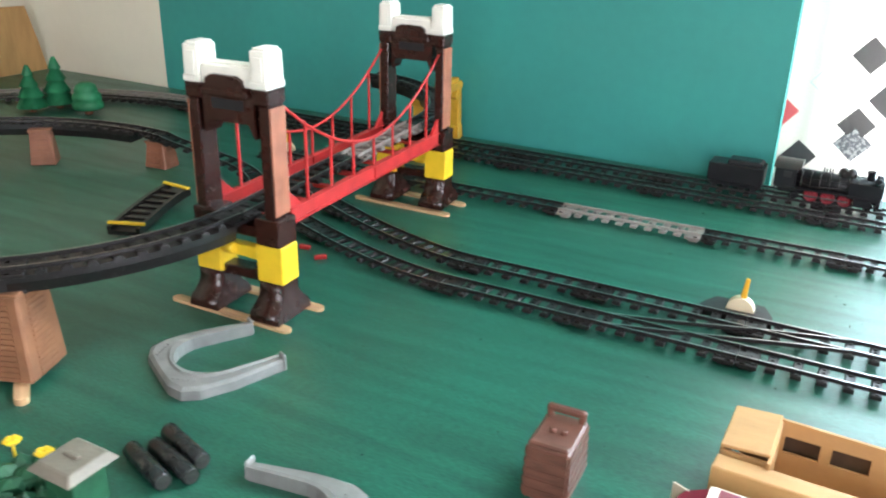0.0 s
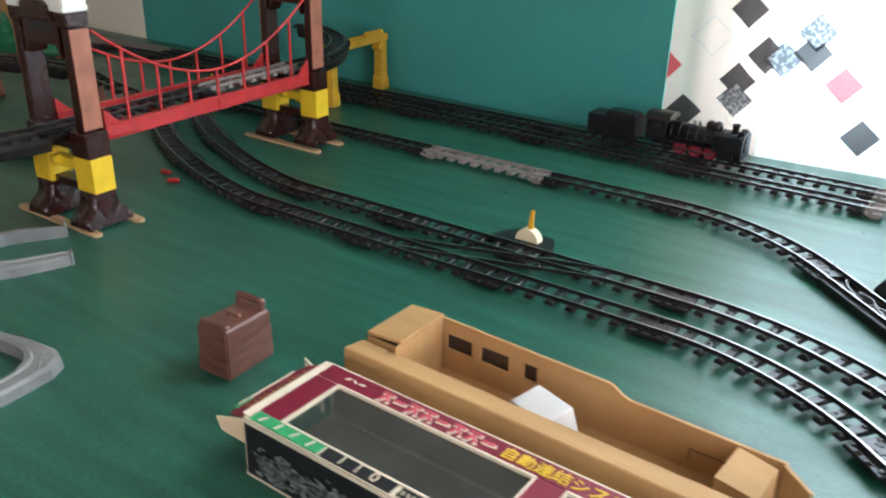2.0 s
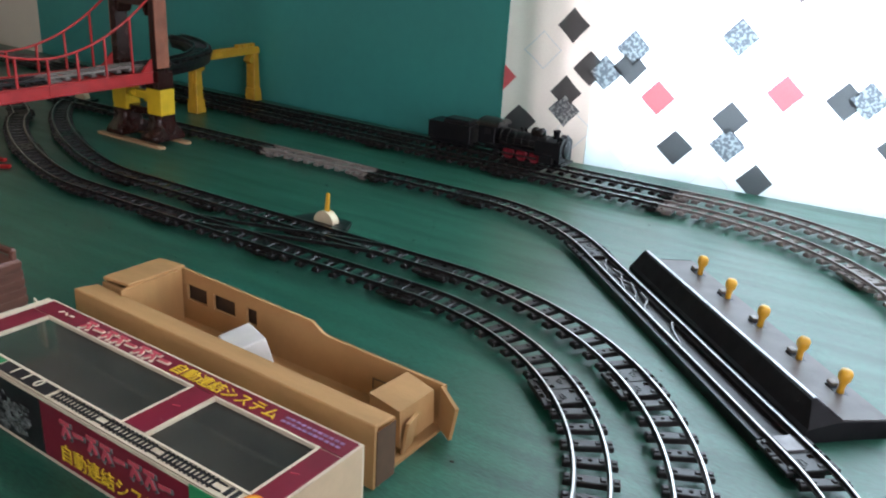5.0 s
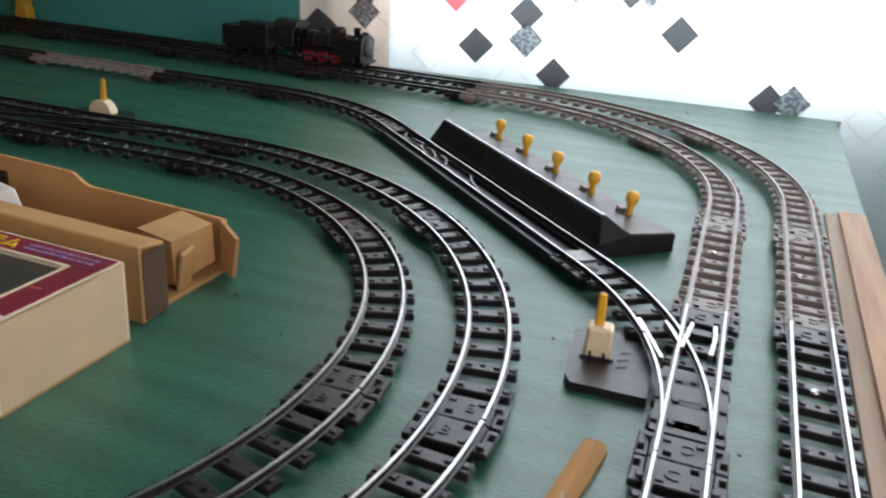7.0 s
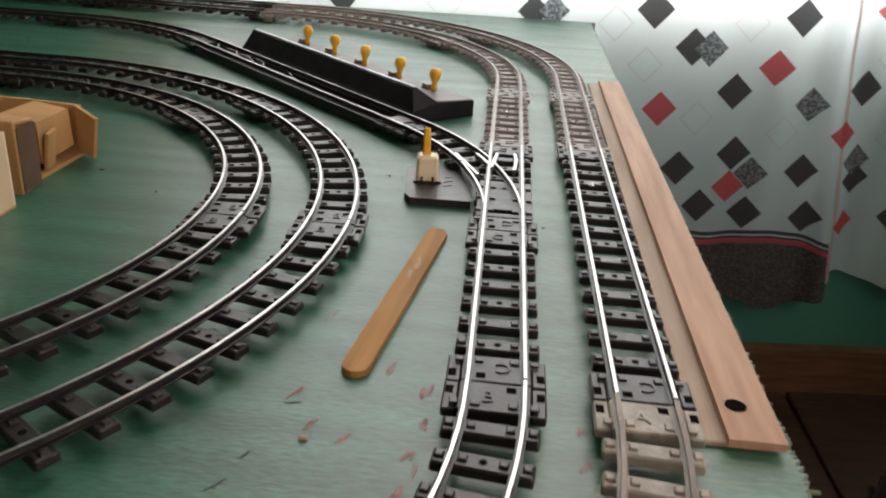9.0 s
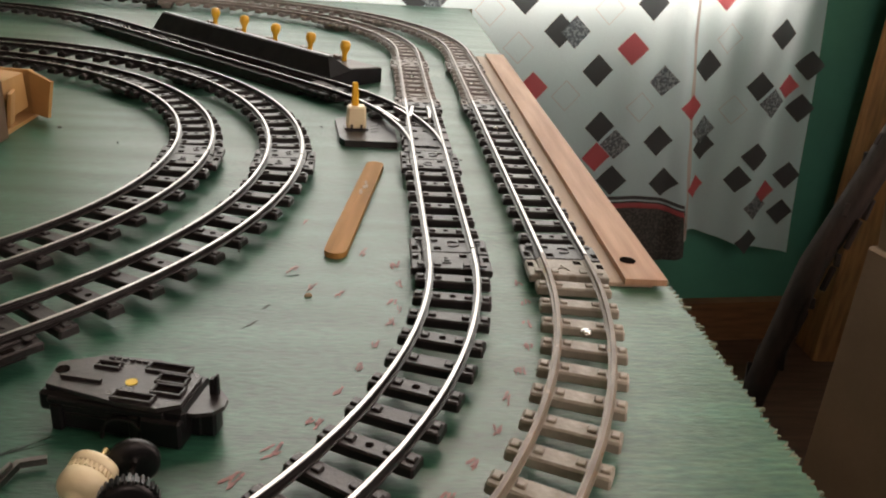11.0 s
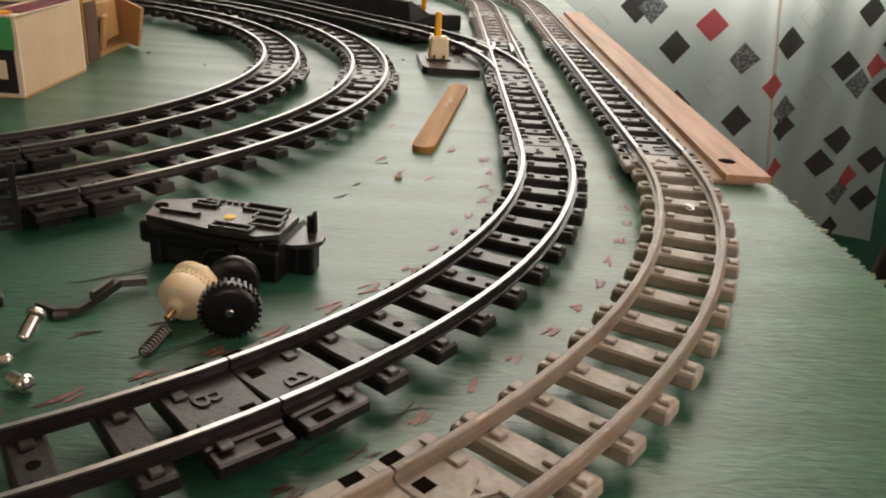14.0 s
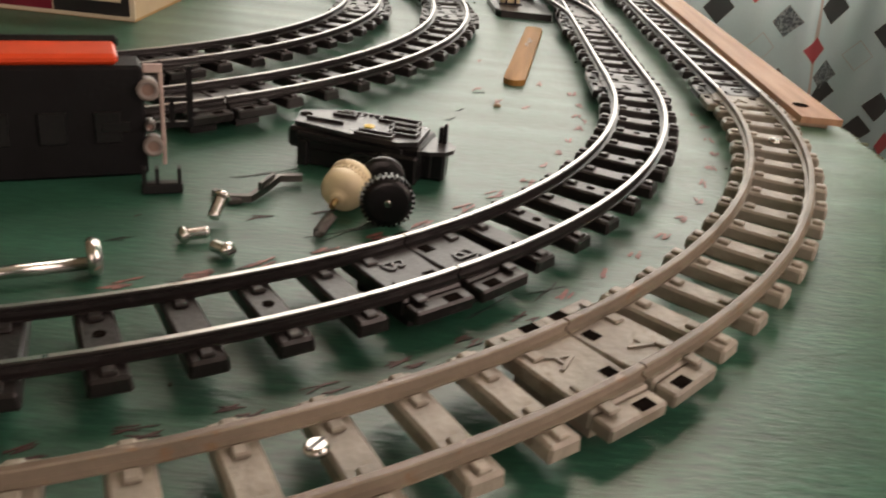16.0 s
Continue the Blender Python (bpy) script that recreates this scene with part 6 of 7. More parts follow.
# ---- right-hand side of the room ----
jamb = thing("door_1", "varnished wooden door frame at the end of the curtain", "door frame", pose(0, 0, 0), kind="structure")
part("door_post", box((1.722, 1.098, 0.55), (0.064, 0.075, 2.30), 0.004), M_FRAME, jamb)
part("door_stop", box((1.770, 1.108, 0.55), (0.032, 0.055, 2.30), 0.003), M_BASEBOARD, jamb)
pole = part("wooden_pole", tube([Vector((1.285, 0.60, FLOOR_Z)), Vector((1.322, 0.61, -0.36)), Vector((1.356, 0.62, -0.203)), Vector((1.398, 0.62, -0.085)), Vector((1.47, 0.63, 0.12)), Vector((1.60, 0.64, 0.46))], 0.015, 9), M_BARK, None)
tagged(pole, "rough dark wooden pole leaning beside the table", "pole")
_rk = random.Random(17)
knots = bmesh.new()
for k in range(60):
    z = _rk.uniform(-0.55, 0.20)
    x = 1.322 + 0.075 * (z + 0.36) / 0.275 if z > -0.36 else 1.322 + 0.037 * (z + 0.36) / 0.24
    a = _rk.uniform(0, 6.28)
    box((x + 0.013 * math.cos(a), 0.615 + 0.013 * math.sin(a), z), (0.006, 0.006, _rk.uniform(0.012, 0.035)), 0.001, bm=knots, rz=_rk.uniform(0, 90), ry=18)
tagged(part("bark", knots, M_BARK, pole, "rough bark scales"), kind="stuff")
cbx = thing("cardboard_box", "tall brown cardboard box on the floor beside the table", "cardboard box", pose(1.475, 0.315, FLOOR_Z, 0, 0, 10))
cw = box((0, 0, 0.245), (0.30, 0.34, 0.49), 0.003)
part("carton_body", cw, M_CARD_DARK, cbx)
part("top_flap", box((-0.145, 0.0, 0.51), (0.004, 0.33, 0.08), 0.001, ry=-9), M_CARD_DARK, cbx, "upright cardboard flap")

# ---- steam train ----
RT = RAIL_TOP
_b0, _b1 = Vector((-0.55, BY_O + TILT_O)), Vector((GREY_X, BY_O))
_k = (0.470 - _b0.x) / (_b1.x - _b0.x)
TRAIN = pose(0.470, _b0.y + (_b1.y - _b0.y) * _k, 0, 0, 0, 90 + math.degrees(math.atan2(_b1.y - _b0.y, _b1.x - _b0.x)))


def wheel(parent, x, y, r, material, w=0.0028, name="wheel", label=""):
    wh = part(name, lathe([(r * 1.12, 0.0), (r * 1.12, 0.0007), (r, 0.0009), (r, w), (r * 0.82, w), (r * 0.78, w - 0.0008), (r * 0.30, w - 0.0008), (r * 0.26, w + 0.0004), (r * 0.05, w + 0.0004)], 18,
                          m=pose(0, 0, 0, 0, 90 if x > 0 else -90, 0)), material, parent, label, pose(x, y, RT + r))
    sp_ = bmesh.new()
    for k in range(5):
        a = k * math.pi / 5
        box((0, 0, 0), (0.0012, r * 1.5, 0.0012), bm=sp_, rx=math.degrees(a))
    part("spokes", sp_, material, wh, "", pose((w - 0.0006) * (1 if x > 0 else -1), 0, 0))
    return wh


loco = thing("steam_locomotive", "black plastic toy steam locomotive with red driving wheels", "toy train", TRAIN)
# front runs towards -y
fo = [(-0.0165, RT + 0.0040), (0.0165, RT + 0.0040), (0.0172, RT + 0.010), (0.0172, RT + 0.0290), (0.0140, RT + 0.0330), (0.0075, RT + 0.0352), (-0.0075, RT + 0.0352), (-0.0140, RT + 0.0330), (-0.0172, RT + 0.0290), (-0.0172, RT + 0.010)]
fr = prism(fo, -0.0034, 0.0, m=pose(0, 0, 0, 90))
part("front_plate", fr, M_LOCO, loco, "flat black front plate")
part("smokebox_door", lathe([(0.0108, 0.0), (0.0108, 0.0010), (0.0090, 0.0016), (0.0020, 0.0022)], 24, m=pose(0, -0.0001, RT + 0.0215, 90)), M_LOCO, loco)
part("buffer_beam", box((0, -0.0016, RT + 0.0048), (0.0350, 0.0040, 0.0030), 0.0006), M_LOCO, loco)
rv = bmesh.new()
for sx in (-1, 1):
    for k in range(6):
        box((sx * 0.0125, -0.0004, RT + 0.0095 + k * 0.0034), (0.0007, 0.0008, 0.0007), bm=rv)
tagged(part("rivets", rv, M_LOCO, loco), kind="stuff")
for z in (0.0225, 0.0290):
    part("hinge_strap", box((0.010, -0.0004, RT + z), (0.0042, 0.0006, 0.0005)), M_LOCO, loco)
part("skirt", box((0, 0.0030, RT + 0.0020), (0.0210, 0.0040, 0.0036), 0.0008), M_LOCO, loco)
for sx in (-1, 1):
    dv = box((sx * 0.0166, 0.0180, RT + 0.0215), (0.0010, 0.0320, 0.0190), 0.0004)
    part("smoke_deflector", dv, M_LOCO, loco)
    part("deflector_stay", box((sx * 0.0135, 0.0040, RT + 0.0318), (0.0070, 0.0020, 0.0018), 0.0003), M_LOCO, loco)
    part("running_board", box((sx * 0.0150, 0.0560, RT + 0.0150), (0.0060, 0.0900, 0.0016), 0.0003), M_LOCO, loco)
    part("hand_rail", tube([(sx * 0.0128, 0.012, RT + 0.0270), (sx * 0.0128, 0.050, RT + 0.0275), (sx * 0.0128, 0.088, RT + 0.0275)], 0.0005, 5), M_LOCO, loco)
    part("cylinder_block", box((sx * 0.0150, 0.0180, RT + 0.0085), (0.0060, 0.0180, 0.0095), 0.0012), M_LOCO, loco)
    part("connecting_rod", box((sx * 0.0142, 0.0560, RT + 0.0068), (0.0012, 0.0480, 0.0020), 0.0003), M_DARKSTEEL, loco, "dull steel connecting rod")
    for yy in (0.0360, 0.0540, 0.0720):
        wheel(loco, sx * 0.0092, yy, 0.0072, M_WHEEL_RED, name="driving_wheel", label="red spoked driving wheel")
    for yy in (0.0110, 0.0900):
        wheel(loco, sx * 0.0092, yy, 0.0044, M_LOCO)
boil = lathe([(0.0122, 0.0), (0.0122, 0.030), (0.0126, 0.040), (0.0132, 0.0900)], 28, m=pose(0, 0.0030, RT + 0.0215, -90))
part("boiler", boil, M_LOCO, loco)
for k in range(7):
    yy = 0.024 + 0.0100 * k
    r = 0.0125 + 0.0008 * k / 7
    part("boiler_band", lathe([(r, 0.0), (r + 0.0005, 0.0002), (r + 0.0005, 0.0012), (r, 0.0014)], 28, m=pose(0, yy, RT + 0.0215, -90)), M_CAB, loco, "bronze-tinted boiler band")
part("feedwater_tank", cyl((-0.0110, 0.0050, RT + 0.0340), (0.0110, 0.0050, RT + 0.0340), 0.0036, n=14), M_LOCO, loco)
part("tank_boss", lathe([(0.0038, 0.0), (0.0038, 0.004), (0.002, 0.0052)], 12, m=pose(0, 0.0042, RT + 0.0340, 0)), M_LOCO, loco)
part("chimney", lathe([(0.0046, 0.0), (0.0040, 0.002), (0.0040, 0.0082), (0.0047, 0.0086), (0.0047, 0.0100), (0.0033, 0.0100), (0.0031, 0.0060)], 20, m=pose(0, 0.0140, RT + 0.0328)), M_LOCO, loco)
dome = bmesh.new()
for k, (yy, rr, hh) in enumerate(((0.0340, 0.0060, 0.0112), (0.0420, 0.0060, 0.0112))):
    lathe([(rr, 0.0), (rr, hh * 0.5), (rr * 0.86, hh * 0.8), (rr * 0.45, hh)], 18, bm=dome, m=pose(0, yy, RT + 0.0310))
box((0, 0.0380, RT + 0.0360), (0.0118, 0.0080, 0.0084), 0.0010, bm=dome)
part("dome", dome, M_CAB, loco, "bronze-sheened sand dome")
for k in range(4):
    part("valve", cyl((-0.0015 + 0.003 * (k % 2), 0.0540 + 0.003 * k, RT + 0.0340), (-0.0015 + 0.003 * (k % 2), 0.0540 + 0.003 * k, RT + 0.0395), 0.0008, n=6), M_LOCO, loco)
part("pipe", tube([(0.0120, 0.020, RT + 0.0170), (0.0138, 0.040, RT + 0.0200), (0.0138, 0.070, RT + 0.0180), (0.0125, 0.090, RT + 0.0240)], 0.0008, 6), M_CAB, loco)
part("pipe", tube([(-0.0120, 0.020, RT + 0.0170), (-0.0138, 0.045, RT + 0.0205), (-0.0138, 0.075, RT + 0.0180), (-0.0125, 0.090, RT + 0.0240)], 0.0008, 6), M_CAB, loco)
part("frame", box((0, 0.0560, RT + 0.0100), (0.0150, 0.1060, 0.0080), 0.0010), M_LOCO, loco)
cab = box((0, 0.1020, RT + 0.0250), (0.0340, 0.0240, 0.0240), 0.0010)
part("cab", cab, M_LOCO, loco)
for sx in (-1, 1):
    part("cab_window", box((sx * 0.0172, 0.1000, RT + 0.0300), (0.0006, 0.0090, 0.0070), 0.0), M_PRINT_BLACK, loco)
ro = [(0.0185 * math.cos(a), 0.0075 * math.sin(a)) for a in [math.pi * i / 12 for i in range(13)]]
part("cab_roof", prism(ro, -0.0150, 0.0150, m=pose(0, 0.1010, RT + 0.0370, 90)), M_CAB, loco, "curved bronze-tinted cab roof")
tend = thing("coal_tender", "black plastic coal tender coupled behind the locomotive", "toy train", TRAIN @ pose(0, 0.125, 0))
part("tank", box((0, 0.0330, RT + 0.0190), (0.0320, 0.0640, 0.0230), 0.0012), M_LOCO, tend)
part("coal_space", box((0, 0.0240, RT + 0.0330), (0.0270, 0.0420, 0.0060), 0.0015, taper=(0.8, 0.9)), M_LOCO, tend)
part("frame", box((0, 0.0330, RT + 0.0062), (0.0160, 0.0620, 0.0030), 0.0006), M_LOCO, tend)
part("drawbar", box((0, -0.0070, RT + 0.0065), (0.0040, 0.0200, 0.0020), 0.0004), M_LOCO, tend)
for sx in (-1, 1):
    for yy in (0.010, 0.024, 0.042, 0.056):
        wheel(tend, sx * 0.0092, yy, 0.0046, M_LOCO)
    part("bogie_side", box((sx * 0.0128, 0.0330, RT + 0.0058), (0.0018, 0.0580, 0.0040), 0.0006), M_LOCO, tend)

# ---- stripped chassis and loose parts ----
ch = thing("motor_chassis", "black plastic toy motor chassis with moulded slots", "toy part", pose(0.7889, 0.0289, 0, 0, 0, -13))
bd = box((-0.0030, 0.0, 0.0084), (0.0430, 0.0190, 0.0066), 0.0010)
box((-0.0020, -0.0004, 0.0030), (0.0360, 0.0176, 0.0060), 0.0008, bm=bd)
box((0.0120, -0.0070, 0.0046), (0.0120, 0.0090, 0.0092), 0.0008, bm=bd)
box((0.0180, 0.0010, 0.0050), (0.0060, 0.0100, 0.0100), 0.0008, bm=bd)
box((-0.0225, 0.0020, 0.0034), (0.0050, 0.0060, 0.0068), 0.0006, bm=bd)
part("chassis_body", bd, M_BLACK_GLOSS, ch)
M_WORN = mat("dusty_dark_plastic", (0.020, 0.017, 0.018), 0.30, var=0.2, scale=90, bump=0.10, fine=700, spec=0.65)
tp = [(-0.0227, -0.0077), (-0.0132, -0.0091), (-0.0003, -0.0113), (0.0117, -0.0114), (0.0170, -0.0080), (0.0168, 0.0066), (0.0124, 0.0091), (0.0015, 0.0117), (-0.0145, 0.0101), (-0.0253, 0.0035)]
part("top_plate", prism(tp, 0.0118, 0.0132), M_WORN, ch, "dusty dark top plate")
tg = [(0.0140, -0.0085), (0.0210, -0.0080), (0.0252, -0.0060), (0.0272, -0.0025), (0.0268, 0.0012), (0.0230, 0.0052), (0.0182, 0.0066), (0.0140, 0.0060)]
part("tongue", prism(tg, 0.0094, 0.0107), M_WORN, ch, "rounded end tongue")
for x, y, w, d in ((0.0067, 0.0073, 0.0115, 0.0034), (0.0100, 0.0022, 0.0076, 0.0032), (0.0112, -0.0030, 0.0076, 0.0034), (0.0035, -0.0085, 0.0105, 0.0026), (-0.0108, 0.0050, 0.0060, 0.0020)):
    # slot shade painted as a flat black patch inside the rim
    part("slot", box((x, y, 0.0133), (w, d, 0.0004), 0.0), M_HOLE_SHADE, ch)
    lip = bmesh.new()
    for sy in (-1, 1):
        box((x, y + sy * (d / 2 + 0.0004), 0.0136), (w + 0.0016, 0.0008, 0.0012), 0.0002, bm=lip)
    for sx in (-1, 1):
        box((x + sx * (w / 2 + 0.0004), y, 0.0136), (0.0008, d, 0.0012), 0.0002, bm=lip)
    part("slot_rim", lip, M_WORN, ch)
# another hole painted as a flat black disc of shade
part("hole", cyl((-0.0222, 0.0, 0.0132), (-0.0222, 0.0, 0.0135), 0.0020, n=12), M_HOLE_SHADE, ch)
part("yellow_spot", cyl((-0.0006, -0.0014, 0.0132), (-0.0006, -0.0014, 0.0135), 0.0017, n=12), M_PRINT_YELLOW, ch, "yellow paint spot")
part("ridge", box((-0.0145, -0.0035, 0.0137), (0.0120, 0.0010, 0.0010), 0.0), M_WORN, ch)
pn = box((0.0215, 0.0030, 0.0126), (0.0013, 0.0022, 0.0062), 0.0003)
box((0.0229, 0.0030, 0.0132), (0.0013, 0.0022, 0.0074), 0.0003, bm=pn, taper=(0.7, 0.8))
part("pin", pn, M_BLACK_GLOSS, ch, "two-pronged upright pin")
part("tongue_post", box((0.0215, -0.0005, 0.0047), (0.0065, 0.0060, 0.0094), 0.0008), M_BLACK_GLOSS, ch)
wa = bmesh.new()
for k in range(13):
    a0 = radians(15 * k)
    box((0.0010 + 0.0064 * math.cos(a0), -0.0106, 0.0010 + 0.0064 * math.sin(a0)), (0.0007, 0.0012, 0.0018), bm=wa, ry=-math.degrees(a0))
part("wheel_arch", wa, M_WORN, ch, "thin raised wheel arch")
for x in (-0.0190, 0.0040, 0.0150):
    part("foot_tab", box((x, -0.0094, 0.0042), (0.0034, 0.0022, 0.0084), 0.0004), M_BLACK_GLOSS, ch)
part("side_rib", box((-0.0040, -0.0100, 0.0098), (0.0340, 0.0014, 0.0022), 0.0004), M_BLACK_GLOSS, ch)
for k in range(6):
    part("raised_mark", box((-0.0120 + 0.0021 * k, 0.0092, 0.0135), (0.0014, 0.0010, 0.0008), 0.0), M_WORN, ch)

gw = thing("gear_wheel", "cream plastic gear drum on a brass axle", "gear", pose(0.7855, -0.0070, 0.0066, 14, 0, -14) @ Matrix.Scale(0.93, 4))
part("drum", lathe([(0.0014, -0.0062), (0.0050, -0.0060), (0.0063, -0.0056), (0.0066, -0.0050), (0.0066, -0.0030), (0.0063, -0.0027), (0.0060, -0.0026), (0.0060, -0.0010), (0.0063, -0.0008), (0.0066, -0.0003), (0.0067, 0.0016), (0.0065, 0.0030), (0.0060, 0.0041), (0.0051, 0.0049), (0.0036, 0.0054), (0.0022, 0.0057), (0.0021, 0.0068), (0.0018, 0.0072), (0.0010, 0.0072)], 40, m=pose(0, 0, 0, 90)), M_CREAM, gw)
teeth = bmesh.new()
for k in range(30):
    a = 2 * math.pi * k / 30
    box((0.0061 * math.cos(a), 0.0018, 0.0061 * math.sin(a)), (0.0008, 0.0016, 0.0006), bm=teeth, ry=-math.degrees(a))
part("teeth", teeth, M_CREAM, gw)
part("axle", cyl((0, 0.0110, 0), (0, -0.0105, 0), 0.0009, n=10), M_BRASS, gw, "brass axle")
gb = thing("axle_wheels", "black toothed wheel and axle lying on the board", "gear", pose(0.7978, -0.0150, 0.0072, 0, 0, 10))
part("toothed_wheel", lathe([(0.0066, -0.0016), (0.0066, 0.0016), (0.0050, 0.0020), (0.0012, 0.0022)], 30, m=pose(0, 0, 0, 90)), M_BLACK_GLOSS, gb)
teeth = bmesh.new()
for k in range(30):
    a = 2 * math.pi * k / 30
    box((0.0068 * math.cos(a), 0, 0.0068 * math.sin(a)), (0.0012, 0.0030, 0.0007), bm=teeth, ry=-math.degrees(a))
part("teeth", teeth, M_BLACK_GLOSS, gb)
part("plain_wheel", lathe([(0.0062, -0.0012), (0.0066, -0.0008), (0.0066, 0.0010), (0.0058, 0.0016), (0.0034, 0.0018), (0.0012, 0.0020)], 30, m=pose(0.0, 0.0160, -0.0003, 90)), M_BLACK_GLOSS, gb)
part("axle", cyl((0, -0.0030, 0), (0, 0.0185, 0), 0.0009, n=10), M_CHROME, gb, "steel axle")
spr = thing("coil_spring", "small dull steel coil spring", "spring", pose(0.7815, -0.0280, 0.0017, 0, 0, -8))
part("coil", tube([(0.0013 * math.cos(t * 1.0), 0.0115 * t / 56.5, 0.0013 * math.sin(t * 1.0)) for t in [i * 0.55 for i in range(104)]], 0.00032, 5), M_DARKSTEEL, spr)


def bolt_screw(m, ln, label):
    th = thing("screw", label, "screw", m @ Matrix.Scale(1.12, 4), group="loose screws")
    part("head", lathe([(0.0019, 0.0), (0.0021, 0.0005), (0.0017, 0.0013), (0.0007, 0.0017)], 16, m=pose(0, 0, 0.0020, 90)), M_CHROME, th)
    # black bar paints the shade in the screw's slot
    part("cross_slot", box((0, -0.0017, 0.0020), (0.0022, 0.0004, 0.0005)), M_PRINT_BLACK, th)
    part("shank", lathe([(0.0013 + 0.0002 * (k % 2), 0.0006 * k) for k in range(int(ln / 0.0006))] + [(0.0004, ln)], 10, m=pose(0, 0, 0.0020, -90)), M_CHROME, th)
    return th


bolt_screw(pose(0.7550, -0.0195, 0.0036, -30, 0, 172), 0.0060, "short bright screw standing askew on the board")
bolt_screw(pose(0.7505, -0.0370, 0, 0, 0, -58), 0.0056, "short bright screw lying on the board")
bolt_screw(pose(0.7620, -0.0430, 0, 0, 0, 62), 0.0044, "short bright screw lying on the board")
pin = thing("steel_axle", "long bright steel axle with a headed end", "axle", pose(0.7350, -0.0575, 0, 0, 0, -63))
part("rod", cyl((0, 0, 0.0032), (0, -0.034, 0.0030), 0.0015, n=12), M_CHROME, pin)
part("head", lathe([(0.0040, 0.0), (0.0046, 0.001), (0.0040, 0.0028), (0.0022, 0.0034)], 16, m=pose(0, 0, 0.0046, -90)), M_CHROME, pin)
brk = thing("bent_bracket", "dull grey bent bracket piece", "toy part", pose(0.7490, -0.0070, 0))
part("bracket_bar", sweep([Vector(q) for q in ((0.0, 0.0, 0.0012), (0.0055, -0.0028, 0.0012), (0.0105, -0.0022, 0.0014), (0.0135, 0.0050, 0.0020), (0.0155, 0.0120, 0.0024), (0.0220, 0.0140, 0.0024))], [(-0.0009, -0.0010), (0.0009, -0.0010), (0.0009, 0.0010), (-0.0009, 0.0010)])[0], M_DARKSTEEL, brk)
part("bracket_lip", box((0.0135, 0.0058, 0.0036), (0.0012, 0.0090, 0.0024), 0.0003, rz=-14), M_DARKSTEEL, brk)
part("bracket_foot", box((0.0068, -0.0038, 0.0009), (0.0036, 0.0030, 0.0016), 0.0004, rz=20), M_DARKSTEEL, brk)

# ---- overturned wagon body ----
M_WAGON = mat("dull_black_plastic", (0.005, 0.005, 0.006), 0.55, var=0.3, scale=90, bump=0.12, fine=600, spec=0.22)
M_PALE_EDGE = mat("pale_pinkish_plastic", (0.52, 0.40, 0.36), 0.45, var=0.2, scale=120, bump=0.1)
M_BOSS = mat("pinkish_brown_plastic", (0.26, 0.17, 0.14), 0.45, var=0.15, scale=100, bump=0.1)
wag = thing("wagon_body", "overturned black wagon body with a bright red roof", "toy wagon", pose(0.7275, 0.0030, 0, 0, 0, 24))
wb = box((-0.0300, 0.0060, 0.0160), (0.0600, 0.0120, 0.0320), 0.0010)
part("body", wb, M_WAGON, wag)
for k in range(4):
    part("window_frame", box((-0.010 - 0.014 * k, -0.0003, 0.0150), (0.0070, 0.0010, 0.0090), 0.0003), M_BLACK_GLOSS, wag)
part("roof", box((-0.0310, 0.0090, 0.0335), (0.0500, 0.0160, 0.0030), 0.0010), M_ORANGE_RED, wag, "bright red roof")
part("roof_rim", box((-0.0320, 0.0180, 0.0345), (0.0540, 0.0030, 0.0036), 0.0010), M_BLACK_GLOSS, wag)
for z, x, r in ((0.0255, 0.0010, 0.0030), (0.0090, 0.0016, 0.0028), (0.0150, 0.0010, 0.0015)):
    bs = part("boss", lathe([(r * 0.55, 0.0), (r * 0.62, 0.0008), (r, 0.0008), (r, -0.0040)], 18, m=pose(x, -0.0006, z, 90)), M_GREY if r > 0.002 else M_DARKSTEEL, wag, "grey ring boss")
    part("screw_tip", cyl((x, -0.0008, z), (x, 0.0010, z), r * 0.56, n=12), M_BOSS, bs, "pinkish brown screw end")
edge = box((0.0046, 0.0010, 0.0165), (0.0012, 0.0016, 0.0270), 0.0003)
box((0.0026, 0.0010, 0.0312), (0.0052, 0.0016, 0.0024), 0.0003, bm=edge)
part("pale_edge_strip", edge, M_PALE_EDGE, wag, "pale pinkish bent edge strip")
part("side_rib", box((-0.0080, -0.0004, 0.0150), (0.0075, 0.0010, 0.0030), 0.0003), M_BLACK_GLOSS, wag)
fb = box((0.0125, 0.0040, 0.0220), (0.0016, 0.0016, 0.0180), 0.0)
box((0.0080, 0.0040, 0.0140), (0.0105, 0.0016, 0.0016), 0.0, bm=fb)
box((0.0080, 0.0040, 0.0215), (0.0105, 0.0016, 0.0012), 0.0, bm=fb)
box((0.0075, 0.0040, 0.0180), (0.0014, 0.0016, 0.0075), 0.0, bm=fb)
part("coupling_frame", fb, M_BLACK_GLOSS, wag)
cf = thing("coupling_clip", "small black coupling clip lying on the board", "toy part", pose(0.7350, -0.0080, 0, 0, 0, 20))
b4 = box((0, 0, 0.0016), (0.0110, 0.0034, 0.0032), 0.0005)
for x in (-0.0046, -0.0012, 0.0046):
    box((x, 0, 0.0050), (0.0010, 0.0030, 0.0050), 0.0, bm=b4)
part("clip_body", b4, M_BLACK_GLOSS, cf)

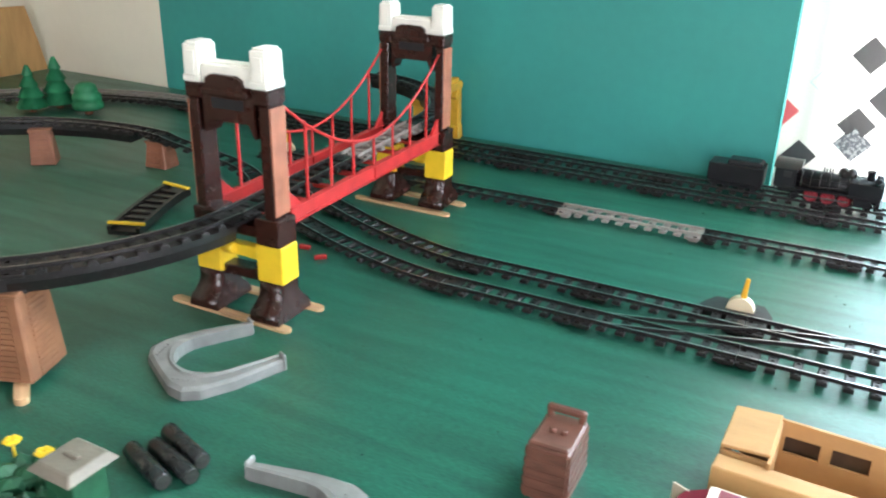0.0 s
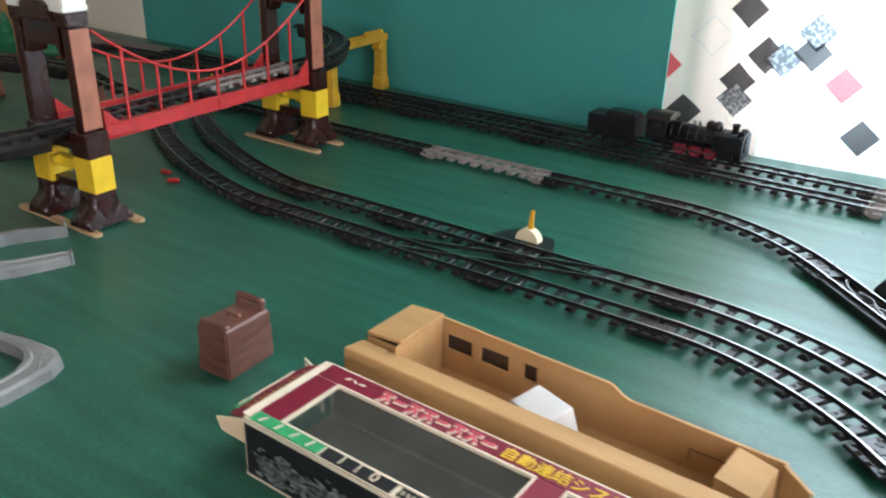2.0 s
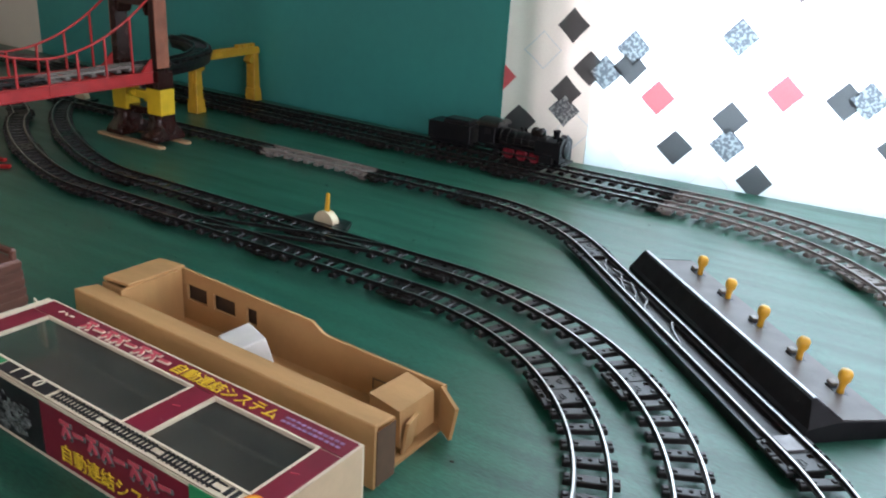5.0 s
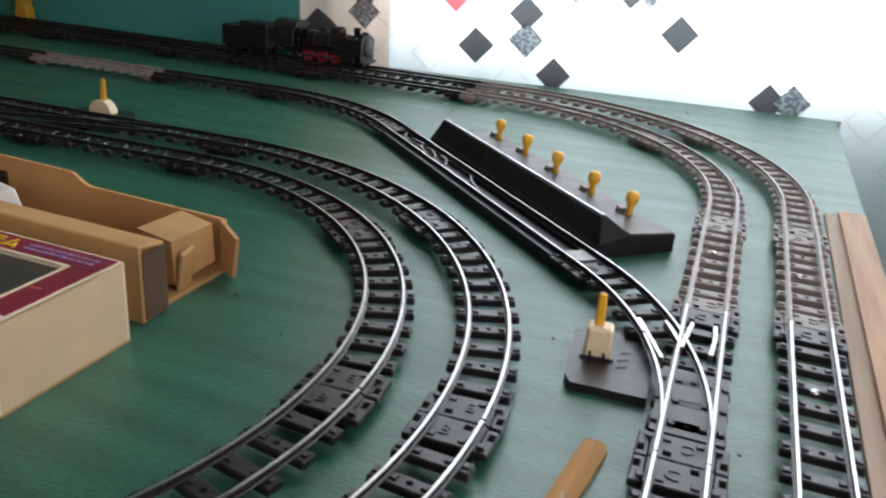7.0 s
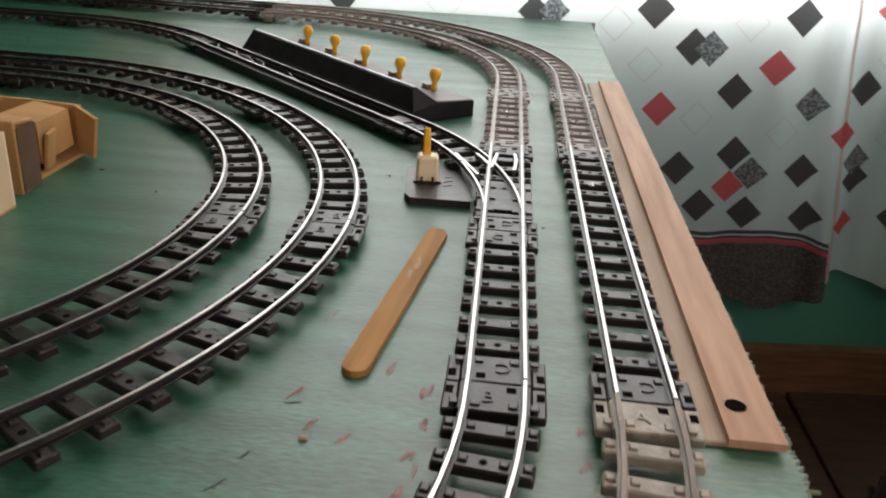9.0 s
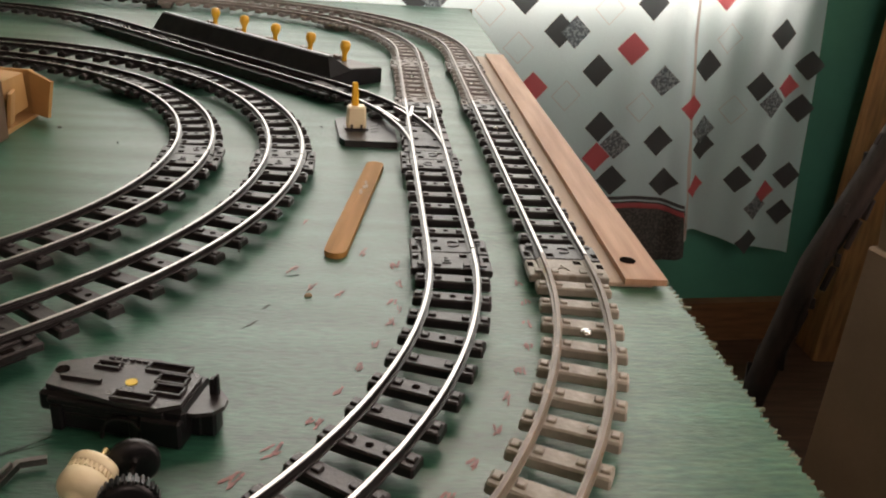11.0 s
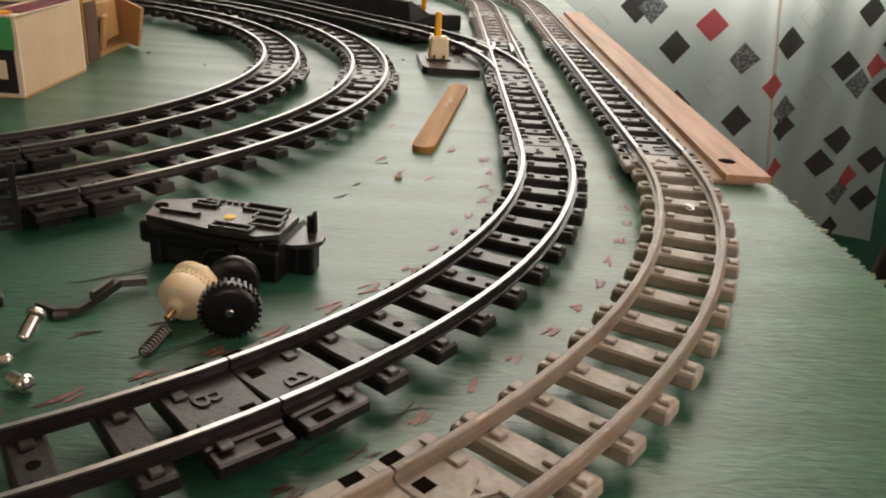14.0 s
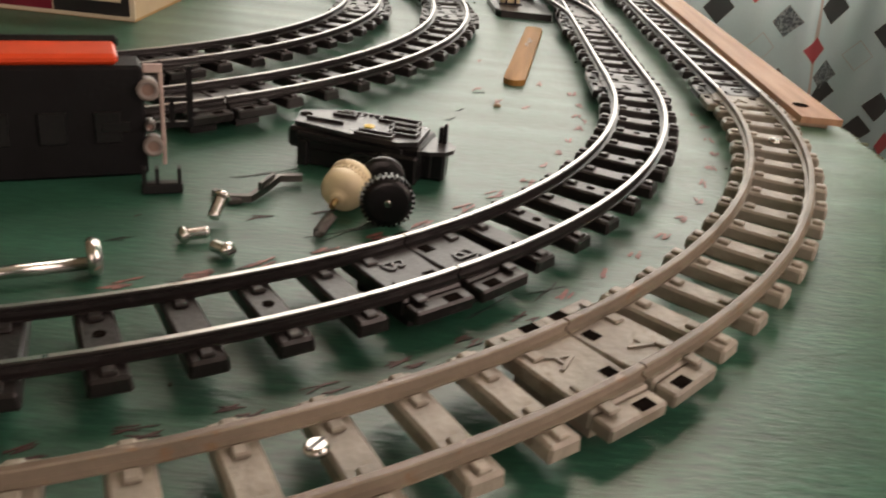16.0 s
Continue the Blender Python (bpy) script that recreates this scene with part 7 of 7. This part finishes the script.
# ---- screws through sleepers, marks and specks on the board ----
for x, y, a in ((0.9315, 0.0720, 20), (0.7960, -0.1175, 60), (0.9360, 0.4770, 10), (0.8890, 0.4900, 30), (0.9375, 0.3440, -20)):
    s_ = thing("track_screw", "bright screw head through a sleeper", "screw", pose(x, y, TIE_H, 0, 0, a), group="track screws")
    part("head", lathe([(0.0021, 0.0), (0.0022, 0.0006), (0.0015, 0.0014)], 14), M_CHROME, s_)
    # the head's slot is a black bar of painted shade
    part("slot", box((0, 0, 0.0013), (0.0038, 0.0006, 0.0004)), M_PRINT_BLACK, s_)
_rm = random.Random(33)


def mark(x, y, ln, ang, material, name, wide=0.0013):
    """A rubbed felt-pen stroke: a few ragged dashes side by side, lying on the paint."""
    bm = bmesh.new()
    for k in range(_rm.randint(3, 4)):
        l2, w2 = ln * _rm.uniform(0.45, 0.95), wide * _rm.uniform(0.12, 0.24)
        m = pose(_rm.uniform(-0.25, 0.25) * ln, _rm.uniform(-0.5, 0.5) * wide, 0, 0, 0, _rm.uniform(-20, 20))
        n = 7
        top = [(l2 * (i / n - 0.5), w2 * _rm.uniform(0.35, 1.0) * (0.25 if i in (0, n) else 1)) for i in range(n + 1)]
        low = [(l2 * (i / n - 0.5), -w2 * _rm.uniform(0.35, 1.0) * (0.25 if i in (0, n) else 1)) for i in range(n + 1)]
        prism(low + top[::-1], 0.0, 0.00008 + 0.00002 * k, bm=bm, m=m)
    return part(name, bm, material, board, "", pose(x, y, 0.0001, 0, 0, ang))


def ring_mark(r, deg, ln, wide, material):
    a = radians(deg)
    mark(FI[0] + r * math.cos(a), FI[1] + r * math.sin(a), ln, deg + 90 + _rm.uniform(-7, 7), material, "pen_mark", wide)


# drawn guide marks along both sides of the inner front curve
for k in range(16):
    deg = 2 - 4.2 * k
    ring_mark(0.2300 - 0.00018 * max(0, -deg - 12) + _rm.uniform(-0.0012, 0.0012), deg, _rm.uniform(0.0060, 0.0095), 0.0036, M_MARK_SHEEN)
for k in range(21):
    deg = -1.0 - 3.6 * k
    r = max(0.2722, 0.2816 - 0.00030 * max(0, -deg - 12)) + _rm.uniform(-0.0008, 0.0008)
    # strokes further back take the paler copy with the painted sheen
    far = deg > -42
    ring_mark(r, deg, _rm.uniform(0.0055, 0.0075), 0.0032 if far else 0.0016, M_MARK_SHEEN if far else M_MARK_RED)
    if not far:
        ring_mark(r + 0.0026, deg + 0.3, _rm.uniform(0.0045, 0.0060), 0.0014, M_MARK_RED)
for x0, y0, x1, y1 in ((0.822, -0.058, 0.831, -0.049), (0.781, -0.028, 0.799, -0.013), (0.752, 0.007, 0.766, 0.019), (0.732, -0.040, 0.737, -0.037), (0.752, -0.058, 0.758, -0.054), (0.835, -0.049, 0.843, -0.040)):
    mark((x0 + x1) / 2, (y0 + y1) / 2, math.hypot(x1 - x0, y1 - y0) * 1.2, math.degrees(math.atan2(y1 - y0, x1 - x0)), M_MARK_BLACK, "pen_mark", 0.0012)
for x0, y0, x1, y1 in ((0.760, -0.021, 0.768, -0.016), (0.780, -0.037, 0.785, -0.033), (0.766, -0.048, 0.771, -0.044), (0.733, -0.025, 0.735, -0.023), (0.778, -0.012, 0.783, -0.009)):
    mark((x0 + x1) / 2, (y0 + y1) / 2, math.hypot(x1 - x0, y1 - y0) * 1.2, math.degrees(math.atan2(y1 - y0, x1 - x0)), M_MARK_RED, "pen_mark", 0.0014)
for x, y, ln, a in ((0.853, 0.153, 0.010, 80), (0.844, 0.114, 0.008, 65), (0.824, 0.134, 0.008, 70), (0.867, 0.101, 0.008, 75), (0.825, 0.187, 0.006, 85), (0.832, 0.118, 0.008, 70)):
    mark(x, y, ln, a, M_MARK_SHEEN, "pen_mark", 0.0022)
for x, y, ln, a in ((0.824, 0.128, 0.006, 5), (0.817, 0.100, 0.006, 60), (0.813, 0.086, 0.007, 55)):
    mark(x, y, ln, a, M_MARK_BLACK, "pen_mark", 0.0009)
crumbs = bmesh.new()
for k in range(160):
    x, y = _rm.uniform(-0.1, 0.96), _rm.uniform(-0.2, 0.95)
    s = _rm.uniform(0.0003, 0.0009)
    box((x, y, s * 0.4), (s * _rm.uniform(1, 3), s, s * 0.8), rz=_rm.uniform(0, 180), bm=crumbs)
tagged(part("dust_specks", crumbs, M_DIRT, board, "scattered dust and crumbs"), kind="stuff")
